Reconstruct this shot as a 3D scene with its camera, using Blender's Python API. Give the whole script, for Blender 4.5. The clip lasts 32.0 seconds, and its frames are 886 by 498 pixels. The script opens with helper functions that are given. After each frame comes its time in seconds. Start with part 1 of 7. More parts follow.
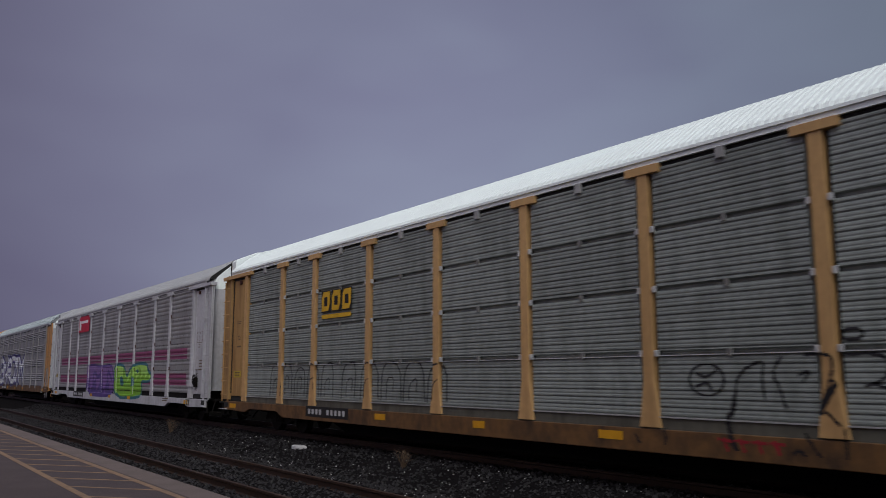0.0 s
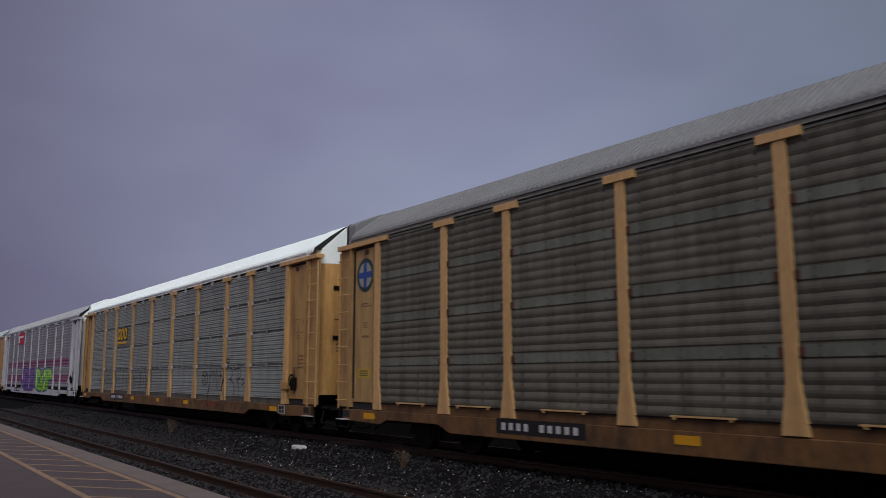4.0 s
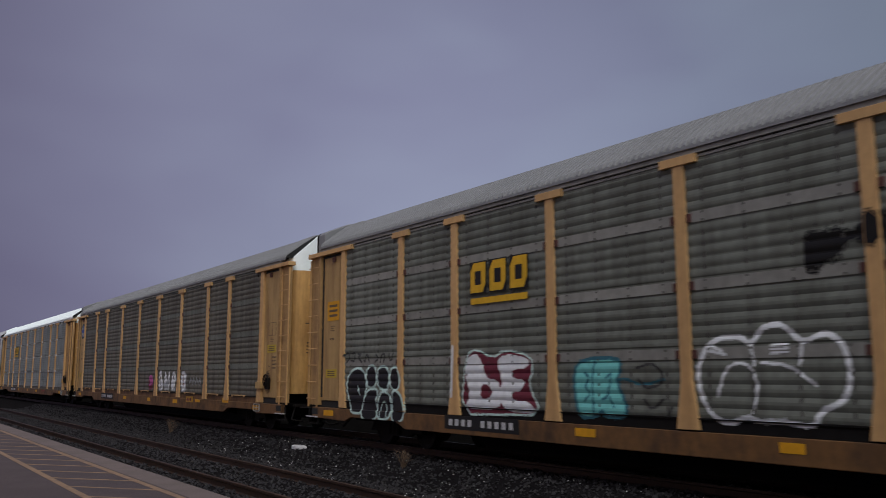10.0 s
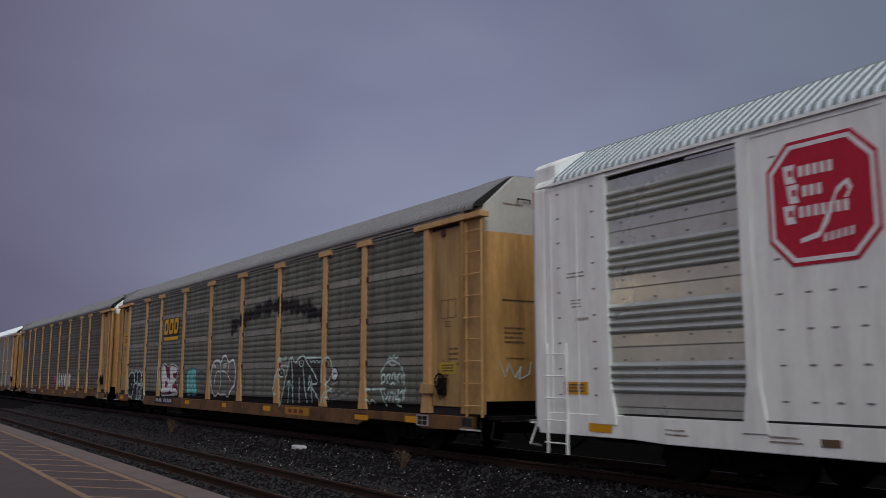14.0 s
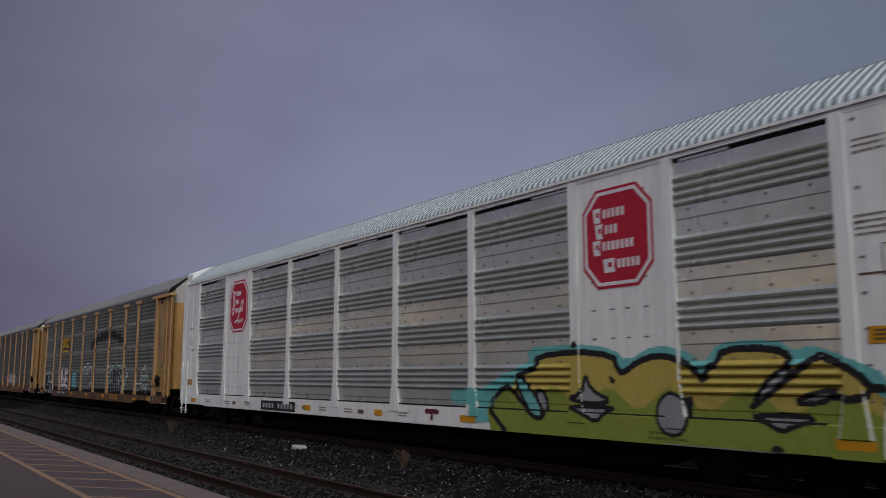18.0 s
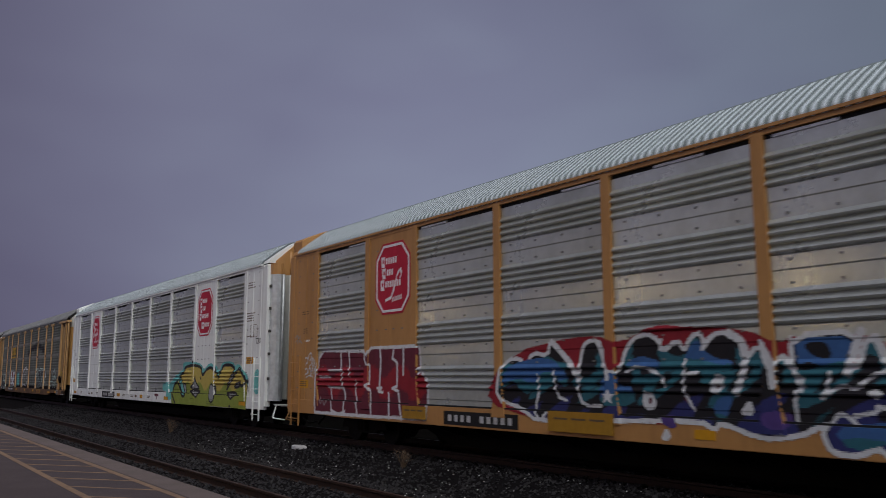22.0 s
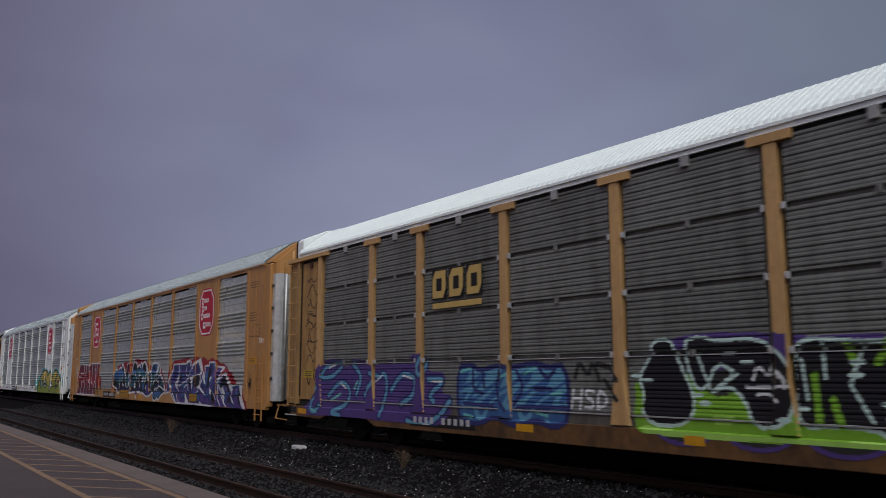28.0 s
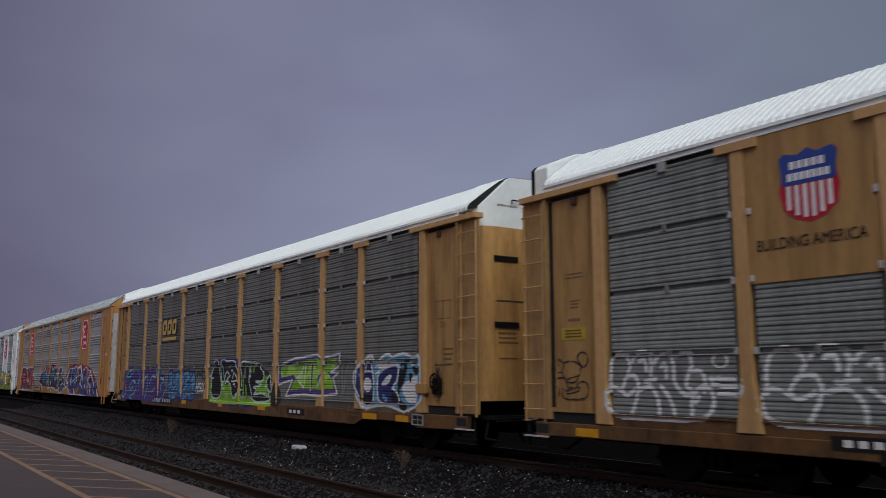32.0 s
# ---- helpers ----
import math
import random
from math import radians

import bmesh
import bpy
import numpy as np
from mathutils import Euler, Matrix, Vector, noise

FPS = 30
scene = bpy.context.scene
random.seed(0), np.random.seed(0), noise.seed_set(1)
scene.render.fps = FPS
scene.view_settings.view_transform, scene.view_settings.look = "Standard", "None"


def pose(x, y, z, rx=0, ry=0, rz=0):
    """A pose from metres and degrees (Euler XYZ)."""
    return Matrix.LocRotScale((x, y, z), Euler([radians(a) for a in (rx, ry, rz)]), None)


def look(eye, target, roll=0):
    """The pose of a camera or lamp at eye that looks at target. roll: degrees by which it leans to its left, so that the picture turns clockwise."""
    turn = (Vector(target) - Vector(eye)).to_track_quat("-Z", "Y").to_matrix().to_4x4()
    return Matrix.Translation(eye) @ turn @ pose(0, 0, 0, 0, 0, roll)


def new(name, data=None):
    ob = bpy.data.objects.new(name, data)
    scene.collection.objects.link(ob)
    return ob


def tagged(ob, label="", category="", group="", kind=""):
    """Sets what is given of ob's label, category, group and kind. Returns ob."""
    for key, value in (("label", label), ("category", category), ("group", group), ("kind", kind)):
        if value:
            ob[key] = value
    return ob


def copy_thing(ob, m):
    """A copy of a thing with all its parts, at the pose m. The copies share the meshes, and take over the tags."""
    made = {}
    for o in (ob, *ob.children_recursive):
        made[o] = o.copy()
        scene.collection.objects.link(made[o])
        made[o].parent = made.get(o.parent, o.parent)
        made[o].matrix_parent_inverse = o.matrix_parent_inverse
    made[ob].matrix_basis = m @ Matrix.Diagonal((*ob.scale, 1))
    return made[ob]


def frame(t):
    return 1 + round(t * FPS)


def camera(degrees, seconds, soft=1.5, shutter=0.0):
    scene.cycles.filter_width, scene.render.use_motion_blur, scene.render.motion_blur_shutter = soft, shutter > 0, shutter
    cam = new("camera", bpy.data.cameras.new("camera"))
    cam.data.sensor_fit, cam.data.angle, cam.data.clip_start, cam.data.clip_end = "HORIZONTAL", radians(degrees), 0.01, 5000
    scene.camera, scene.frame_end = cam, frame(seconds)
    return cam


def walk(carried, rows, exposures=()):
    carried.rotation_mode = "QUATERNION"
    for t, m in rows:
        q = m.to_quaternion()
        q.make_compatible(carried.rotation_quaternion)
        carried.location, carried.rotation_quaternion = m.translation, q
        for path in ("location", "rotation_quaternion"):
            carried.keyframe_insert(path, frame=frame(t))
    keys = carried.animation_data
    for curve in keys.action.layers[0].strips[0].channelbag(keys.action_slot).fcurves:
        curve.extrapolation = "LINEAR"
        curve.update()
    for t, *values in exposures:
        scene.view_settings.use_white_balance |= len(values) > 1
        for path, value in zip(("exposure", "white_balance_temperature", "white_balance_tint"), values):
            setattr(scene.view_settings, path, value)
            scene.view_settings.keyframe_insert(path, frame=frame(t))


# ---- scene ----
cam = camera(55.0, 32.0, soft=0.8, shutter=0.4)
EYE = pose(0, 0, 1.8, 98.54, 0, -34.32)
walk(cam, [(0, EYE), (32, EYE)], exposures=[(0, -0.08), (3, -0.04), (6, 0.08), (9, 0.08), (12, 0.08), (14, -0.12), (15.5, -0.17), (17, -0.18), (19, -0.25), (24, -0.18), (28, -0.10), (32, -0.12)])

# ---------------------------------------------------------------- plan
# x across the tracks (away from the platform), y along them (the way the train goes), z up from the rail heads
W = 1.575          # half width of a wagon
TRAIN_X = 11.19    # middle of the far track
NEAR_X = 6.30      # middle of the near track
PLAT_X, PLAT_Z = 4.27, 0.20
GROUND_Z = -0.20
EAVE = 5.09
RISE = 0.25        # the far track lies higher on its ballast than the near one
CENTRES = [150.45, 121.95, 93.39, 64.87, 36.24, 7.62, -20.80, -49.22, -77.93]


def train_way(t):
    u = t / 16 - 1
    return 0.04 + 78.0516 * u - 2.7131 * u ** 2 - 0.2543 * u ** 3 + 0.3986 * u ** 4 + 0.3586 * u ** 5


# ---------------------------------------------------------------- sky and light
world = bpy.data.worlds.new("sky")
scene.world = world
world.use_nodes = True
wn, wl = world.node_tree.nodes, world.node_tree.links
wn.clear()
w_out, w_bg = wn.new("ShaderNodeOutputWorld"), wn.new("ShaderNodeBackground")
w_sky = wn.new("ShaderNodeTexSky")
w_sky.sky_type, w_sky.sun_disc = "NISHITA", False
w_sky.sun_elevation, w_sky.sun_rotation = radians(28), radians(-110)
w_sky.dust_density, w_sky.air_density = 4.0, 1.0
w_co, w_noise, w_ramp = wn.new("ShaderNodeTexCoord"), wn.new("ShaderNodeTexNoise"), wn.new("ShaderNodeValToRGB")
w_map = wn.new("ShaderNodeMapping")
w_map.inputs["Scale"].default_value = (1.0, 1.0, 2.2)
w_noise.inputs["Scale"].default_value = 2.2
w_noise.inputs["Detail"].default_value = 3.0
w_noise.inputs["Roughness"].default_value = 0.45
w_ramp.color_ramp.elements[0].position, w_ramp.color_ramp.elements[0].color = 0.30, (0.185, 0.182, 0.285, 1)
w_ramp.color_ramp.elements[1].position, w_ramp.color_ramp.elements[1].color = 0.72, (0.250, 0.268, 0.370, 1)
w_dot, w_glow = wn.new("ShaderNodeVectorMath"), wn.new("ShaderNodeValToRGB")
w_dot.operation = "DOT_PRODUCT"
w_dot.inputs[1].default_value = (0.60, 0.775, 0.20)
w_glow.color_ramp.elements[0].position, w_glow.color_ramp.elements[0].color = 0.80, (0.50, 0.50, 0.51, 1)
w_glow.color_ramp.elements[1].position, w_glow.color_ramp.elements[1].color = 1.0, (1.34, 1.38, 1.32, 1)
w_back = w_glow.color_ramp.elements.new(0.0)
w_back.color = (1.0, 0.98, 0.96, 1)
w_mid = w_glow.color_ramp.elements.new(0.965)
w_mid.color = (1.02, 1.04, 1.03, 1)
w_tone = wn.new("ShaderNodeMixRGB")
w_tone.blend_type = "MULTIPLY"
w_tone.inputs["Fac"].default_value = 1.0
w_split, w_tint = wn.new("ShaderNodeSeparateXYZ"), wn.new("ShaderNodeValToRGB")
w_tint.color_ramp.elements[0].position, w_tint.color_ramp.elements[0].color = 0.05, (1.05, 0.96, 1.05, 1)
w_tint.color_ramp.elements[1].position, w_tint.color_ramp.elements[1].color = 0.85, (0.93, 1.04, 0.98, 1)
w_tinted = wn.new("ShaderNodeMixRGB")
w_tinted.blend_type = "MULTIPLY"
w_tinted.inputs["Fac"].default_value = 1.0
w_mix = wn.new("ShaderNodeMixRGB")
w_mix.inputs["Fac"].default_value = 0.93
w_scale = wn.new("ShaderNodeMixRGB")
w_scale.blend_type = "MULTIPLY"
w_scale.inputs["Fac"].default_value = 1.0
w_scale.inputs["Color2"].default_value = (0.05, 0.05, 0.05, 1)
wl.new(w_co.outputs["Generated"], w_map.inputs["Vector"])
wl.new(w_map.outputs["Vector"], w_noise.inputs["Vector"])
wl.new(w_noise.outputs["Fac"], w_ramp.inputs["Fac"])
wl.new(w_sky.outputs["Color"], w_scale.inputs["Color1"])
wl.new(w_scale.outputs["Color"], w_mix.inputs["Color1"])
wl.new(w_co.outputs["Generated"], w_dot.inputs[0])
wl.new(w_dot.outputs["Value"], w_glow.inputs["Fac"])
wl.new(w_ramp.outputs["Color"], w_tone.inputs["Color1"])
wl.new(w_glow.outputs["Color"], w_tone.inputs["Color2"])
wl.new(w_co.outputs["Generated"], w_split.inputs["Vector"])
wl.new(w_split.outputs["X"], w_tint.inputs["Fac"])
wl.new(w_tone.outputs["Color"], w_tinted.inputs["Color1"])
wl.new(w_tint.outputs["Color"], w_tinted.inputs["Color2"])
wl.new(w_tinted.outputs["Color"], w_mix.inputs["Color2"])
wl.new(w_mix.outputs["Color"], w_bg.inputs["Color"])
w_bg.inputs["Strength"].default_value = 1.0
wl.new(w_bg.outputs["Background"], w_out.inputs["Surface"])

sun_data = bpy.data.lights.new("sun", "SUN")
sun_data.energy, sun_data.angle, sun_data.color = 2.3, radians(60), (0.985, 0.995, 0.95)
sun = new("sun", sun_data)
sun.matrix_world = look((-5.4, -13, 20.5), (0, 0, 0))


# ---------------------------------------------------------------- materials
def rgb(c):
    return (c[0], c[1], c[2], 1.0)


def surface(name, base, rough=0.6, metal=0.0, spread=0.25, grain=8.0, stain=None, stain_amount=0.4, stain_scale=0.7,
            streak=(1, 1, 1), bump=0.15, bump_scale=40.0, per_piece=0.0, gloss_spread=0.15, gleam=0.5):
    """A procedural surface: base colour with grain, large stains drawn out along the thinnest axis of streak, fine relief."""
    m = bpy.data.materials.new(name)
    m.use_nodes = True
    n, l = m.node_tree.nodes, m.node_tree.links
    bsdf = n["Principled BSDF"]
    co = n.new("ShaderNodeTexCoord")
    mp = n.new("ShaderNodeMapping")
    mp.inputs["Scale"].default_value = streak
    l.new(co.outputs["Object"], mp.inputs["Vector"])
    fine, large = n.new("ShaderNodeTexNoise"), n.new("ShaderNodeTexNoise")
    fine.inputs["Scale"].default_value, fine.inputs["Detail"].default_value = grain, 5.0
    large.inputs["Scale"].default_value, large.inputs["Detail"].default_value = stain_scale, 6.0
    large.inputs["Roughness"].default_value = 0.65
    l.new(co.outputs["Object"], fine.inputs["Vector"])
    l.new(mp.outputs["Vector"], large.inputs["Vector"])
    ramp = n.new("ShaderNodeValToRGB")
    ramp.color_ramp.elements[0].position, ramp.color_ramp.elements[1].position = 0.25, 0.75
    ramp.color_ramp.elements[0].color = rgb([c * (1 - spread) for c in base])
    ramp.color_ramp.elements[1].color = rgb([min(1, c * (1 + spread)) for c in base])
    l.new(fine.outputs["Fac"], ramp.inputs["Fac"])
    mask = n.new("ShaderNodeMapRange")
    mask.inputs["From Min"].default_value, mask.inputs["From Max"].default_value = 0.45, 0.72
    mask.inputs["To Max"].default_value = stain_amount
    l.new(large.outputs["Fac"], mask.inputs["Value"])
    mix = n.new("ShaderNodeMixRGB")
    l.new(mask.outputs["Result"], mix.inputs["Fac"])
    l.new(ramp.outputs["Color"], mix.inputs["Color1"])
    mix.inputs["Color2"].default_value = rgb(stain if stain else [c * 0.45 for c in base])
    last = mix
    if per_piece:
        info, hsv = n.new("ShaderNodeObjectInfo"), n.new("ShaderNodeHueSaturation")
        rng = n.new("ShaderNodeMapRange")
        rng.inputs["To Min"].default_value, rng.inputs["To Max"].default_value = 1 - per_piece, 1 + per_piece
        l.new(info.outputs["Random"], rng.inputs["Value"])
        l.new(rng.outputs["Result"], hsv.inputs["Value"])
        l.new(mix.outputs["Color"], hsv.inputs["Color"])
        last = hsv
    l.new(last.outputs["Color"], bsdf.inputs["Base Color"])
    rr = n.new("ShaderNodeMapRange")
    rr.inputs["To Min"].default_value, rr.inputs["To Max"].default_value = max(0.05, rough - gloss_spread), min(1, rough + gloss_spread)
    l.new(large.outputs["Fac"], rr.inputs["Value"])
    l.new(rr.outputs["Result"], bsdf.inputs["Roughness"])
    bsdf.inputs["Metallic"].default_value = metal
    bsdf.inputs["Specular IOR Level"].default_value = gleam
    if bump:
        relief, bn = n.new("ShaderNodeBump"), n.new("ShaderNodeTexNoise")
        bn.inputs["Scale"].default_value, bn.inputs["Detail"].default_value = bump_scale, 3.0
        relief.inputs["Strength"].default_value, relief.inputs["Distance"].default_value = bump, 0.01
        l.new(co.outputs["Object"], bn.inputs["Vector"])
        l.new(bn.outputs["Fac"], relief.inputs["Height"])
        l.new(relief.outputs["Normal"], bsdf.inputs["Normal"])
    return m


DOWN = (1.0, 3.0, 0.25)   # stains that run down a wall along y
TAN = surface("tan_paint", (0.40, 0.232, 0.078), 0.6, stain=(0.15, 0.072, 0.025), stain_amount=0.8, streak=(1, 2.2, 0.3), stain_scale=1.5, spread=0.06, bump=0.05)
TAN_OLD = surface("old_tan_paint", (0.40, 0.255, 0.098), 0.6, stain=(0.17, 0.085, 0.032), stain_amount=0.8, streak=(1, 2.2, 0.3), stain_scale=1.5, spread=0.07, bump=0.05)
TAN_POST = surface("tan_post_paint", (0.52, 0.315, 0.13), 0.6, stain=(0.26, 0.12, 0.05), stain_amount=0.4, streak=DOWN, stain_scale=1.6, spread=0.12, per_piece=0.08)
SILL_TAN = surface("rusty_tan_sill_paint", (0.135, 0.064, 0.018), 0.65, stain=(0.022, 0.011, 0.006), stain_amount=0.9, streak=(1, 1.0, 0.7), stain_scale=2.2, spread=0.25)
KCS_TAN = surface("ochre_paint", (0.45, 0.225, 0.070), 0.5, stain=(0.25, 0.115, 0.035), stain_amount=0.6, streak=(1, 1.8, 0.35), stain_scale=0.8, spread=0.05, bump=0.05)
WHITE = surface("white_wagon_paint", (0.84, 0.87, 0.84), 0.40, stain=(0.50, 0.48, 0.47), stain_amount=0.5, streak=(1, 2.2, 0.3), stain_scale=1.3, spread=0.03, bump=0.04)
WHITE_ROOF = surface("white_roof_paint", (0.86, 0.93, 0.915), 0.45, stain=(0.60, 0.61, 0.62), stain_amount=0.25, streak=(1, 1, 1), stain_scale=0.8, spread=0.05)
LIGHT_ROOF = surface("light_galvanised_roof", (0.42, 0.43, 0.45), 0.5, metal=0.1, stain=(0.30, 0.30, 0.31), stain_amount=0.5, stain_scale=0.8, spread=0.1)
GREY_ROOF = surface("dull_galvanised_roof", (0.215, 0.22, 0.225), 0.6, metal=0.1, stain=(0.15, 0.15, 0.15), stain_amount=0.5, stain_scale=0.8, spread=0.12)
BRIGHT_ROOF = surface("bright_galvanised_roof", (0.78, 0.88, 0.9), 0.40, metal=0.15, stain=(0.66, 0.69, 0.70), stain_amount=0.4, stain_scale=0.9, spread=0.08)
DIRTY = surface("dirty_galvanised_panel", gleam=0.3, base=(0.146, 0.156, 0.134), rough=0.65, metal=0.15, bump=0.05, stain=(0.060, 0.060, 0.048), stain_amount=0.75, streak=(1, 2.6, 0.22), stain_scale=1.1, spread=0.15, per_piece=0.12)
DIRTY_BROWN = surface("brown_grimy_panel", gleam=0.3, base=(0.108, 0.102, 0.083), rough=0.65, metal=0.1, bump=0.05, stain=(0.040, 0.036, 0.028), stain_amount=0.75, streak=(1, 2.6, 0.22), stain_scale=1.1, spread=0.15, per_piece=0.12)
DOOR_TAN = surface("orange_tan_door_paint", (0.58, 0.33, 0.105), 0.6, stain=(0.20, 0.085, 0.03), stain_amount=0.8, streak=(2.0, 1, 0.3), stain_scale=1.4, spread=0.08, bump=0.05)
RUSTY_TAN = surface("rust_stained_tan_paint", (0.36, 0.215, 0.082), 0.65, stain=(0.13, 0.06, 0.028), stain_amount=0.75, streak=(1, 1.5, 0.5), stain_scale=1.3, spread=0.15, bump=0.05)
SLATE_DARK = surface("grimy_grey_panel", (0.165, 0.172, 0.160), 0.6, metal=0.15, stain=(0.075, 0.075, 0.068), stain_amount=0.7, streak=(1, 1.5, 0.4), stain_scale=1.2, spread=0.15, per_piece=0.12)
SLATE = surface("weathered_grey_panel", (0.228, 0.25, 0.238), 0.6, metal=0.15, stain=(0.108, 0.118, 0.110), stain_amount=0.6, streak=(1, 1.5, 0.4), stain_scale=1.2, spread=0.15, per_piece=0.10)
GALV = surface("galvanised_panel", (0.54, 0.575, 0.53), 0.30, metal=0.55, stain=(0.34, 0.36, 0.32), stain_amount=0.6, streak=(1, 0.7, 0.6), stain_scale=1.1, spread=0.08, bump=0.04, bump_scale=12, per_piece=0.08)
BAND = surface("dusty_flat_band", (0.24, 0.238, 0.215), 0.7, metal=0.1, stain=(0.13, 0.125, 0.11), stain_amount=0.6, streak=(1, 2.0, 0.5), stain_scale=1.5, spread=0.12, per_piece=0.12)
DARK = surface("black_underframe_steel", gleam=0.15, base=(0.007, 0.0065, 0.0065), rough=0.8, stain=(0.014, 0.009, 0.006), stain_amount=0.5, spread=0.3)
# near-black colour standing for the shade in gaps, slots and recesses
GAP_SHADE = surface("dark_gap", (0.010, 0.010, 0.010), 0.9, spread=0.2)
WHEEL = surface("wheel_steel", (0.010, 0.009, 0.009), 0.8, gleam=0.2, spread=0.3)
EDGE = surface("bright_galvanised_edge", (0.6, 0.63, 0.64), 0.45, metal=0.5, stain=(0.35, 0.35, 0.36), stain_amount=0.6, stain_scale=2.5, spread=0.15)
DOOR_GREY = surface("grimy_white_door", (0.46, 0.46, 0.42), 0.5, stain=(0.22, 0.21, 0.19), stain_amount=0.7, streak=(1.5, 1.5, 0.35), stain_scale=1.1, spread=0.08)
FRAME_GREY = surface("worn_grey_frame_paint", (0.34, 0.34, 0.34), 0.6, spread=0.15, bump=0)
BOLT = surface("pale_hinge_steel", (0.52, 0.52, 0.53), 0.5, metal=0.2, spread=0.1, bump=0)
STEEL_GREY = surface("dull_bolt_steel", (0.18, 0.175, 0.17), 0.6, spread=0.2, bump=0)
RAIL = surface("rusty_rail_steel", gleam=0.25, base=(0.040, 0.023, 0.017), rough=0.6, metal=0.3, stain=(0.02, 0.012, 0.009), spread=0.3, grain=20)
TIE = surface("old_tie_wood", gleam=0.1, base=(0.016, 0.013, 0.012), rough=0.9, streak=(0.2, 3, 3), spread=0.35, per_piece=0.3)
# near-black base colour carries the darkness of the ballast
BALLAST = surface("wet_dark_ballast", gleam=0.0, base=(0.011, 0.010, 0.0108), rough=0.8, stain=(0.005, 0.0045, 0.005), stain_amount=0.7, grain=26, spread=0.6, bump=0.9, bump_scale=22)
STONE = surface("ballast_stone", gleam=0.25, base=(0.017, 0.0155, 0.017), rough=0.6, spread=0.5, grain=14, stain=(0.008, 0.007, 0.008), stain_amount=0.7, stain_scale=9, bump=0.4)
PALE_STONE = surface("pale_stone", (0.50, 0.49, 0.50), 0.6, spread=0.3, grain=20)
ASPHALT = surface("worn_platform_paving", gleam=0.2, base=(0.066, 0.051, 0.053), rough=0.75, stain=(0.055, 0.045, 0.048), stain_amount=0.6, stain_scale=0.9, grain=60, spread=0.3, bump=0.3, bump_scale=90)
CONCRETE = surface("platform_edge_concrete", gleam=0.2, base=(0.13, 0.103, 0.098), rough=0.8, stain=(0.09, 0.075, 0.07), stain_amount=0.6, stain_scale=1.2, grain=40, spread=0.2)
LINE = surface("faded_yellow_line_paint", gleam=0.2, base=(0.22, 0.145, 0.092), rough=0.75, stain=(0.11, 0.08, 0.075), stain_amount=0.65, stain_scale=3.5, grain=50, spread=0.25)
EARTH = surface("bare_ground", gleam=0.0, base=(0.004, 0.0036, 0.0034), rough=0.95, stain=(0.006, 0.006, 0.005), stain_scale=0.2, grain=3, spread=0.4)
STRAW = surface("dry_weed_stalk", (0.12, 0.075, 0.045), 0.9, spread=0.4, grain=30, bump=0)


def paint(name, c, rough=0.55, fade=0.3):
    return surface(name, c, rough, spread=0.10, grain=12, stain=[v * 0.6 + 0.006 for v in c], stain_amount=fade, stain_scale=2.2, streak=(1, 1.5, 0.6), bump=0, gleam=0.25)


YELLOW = paint("logo_yellow_paint", (0.62, 0.36, 0.02))
FADED_GOLD = paint("faded_gold_paint", (0.56, 0.39, 0.13))
SIGN_YELLOW = paint("sign_yellow_paint", (0.60, 0.29, 0.012))
SIGN_OCHRE = paint("placard_ochre_paint", (0.36, 0.19, 0.02))
RED = paint("emblem_red_paint", (0.48, 0.018, 0.045))
LOGO_WHITE = paint("emblem_white_paint", (0.78, 0.77, 0.78))
BLUE = paint("emblem_blue_paint", (0.03, 0.07, 0.30))
BLACK = paint("black_paint", (0.012, 0.012, 0.013))
STEN = paint("stencil_dark_paint", (0.13, 0.085, 0.05))
MAGENTA = paint("stripe_magenta_paint", (0.20, 0.045, 0.11))
SPRAY = {
    "white": paint("spray_white", (0.66, 0.68, 0.70)), "mint": paint("spray_mint", (0.50, 0.66, 0.62)), "black": paint("spray_black", (0.014, 0.013, 0.016)),
    "grey": paint("spray_grey", (0.30, 0.31, 0.32)), "red": paint("spray_red", (0.27, 0.018, 0.028)), "wine": paint("spray_wine", (0.13, 0.02, 0.035)),
    "blue": paint("spray_blue", (0.045, 0.12, 0.30)), "sky": paint("spray_sky_blue", (0.12, 0.31, 0.47)), "navy": paint("spray_navy", (0.03, 0.035, 0.14)),
    "violet": paint("spray_violet", (0.085, 0.05, 0.205)), "purple": paint("spray_purple", (0.20, 0.11, 0.30)), "pink": paint("spray_pink", (0.38, 0.07, 0.24)),
    "green": paint("spray_green", (0.20, 0.42, 0.035)), "lime": paint("spray_lime", (0.36, 0.62, 0.12)), "teal": paint("spray_teal", (0.03, 0.13, 0.17)),
    "aqua": paint("spray_aqua", (0.16, 0.50, 0.48)), "gold": paint("spray_gold", (0.50, 0.39, 0.09)), "olive": paint("spray_olive", (0.25, 0.30, 0.05)),
    "peach": paint("spray_peach", (0.50, 0.33, 0.15)), "smoke": paint("spray_smoke", (0.006, 0.006, 0.006)), "soot": paint("spray_soot", (0.030, 0.030, 0.029)),
}


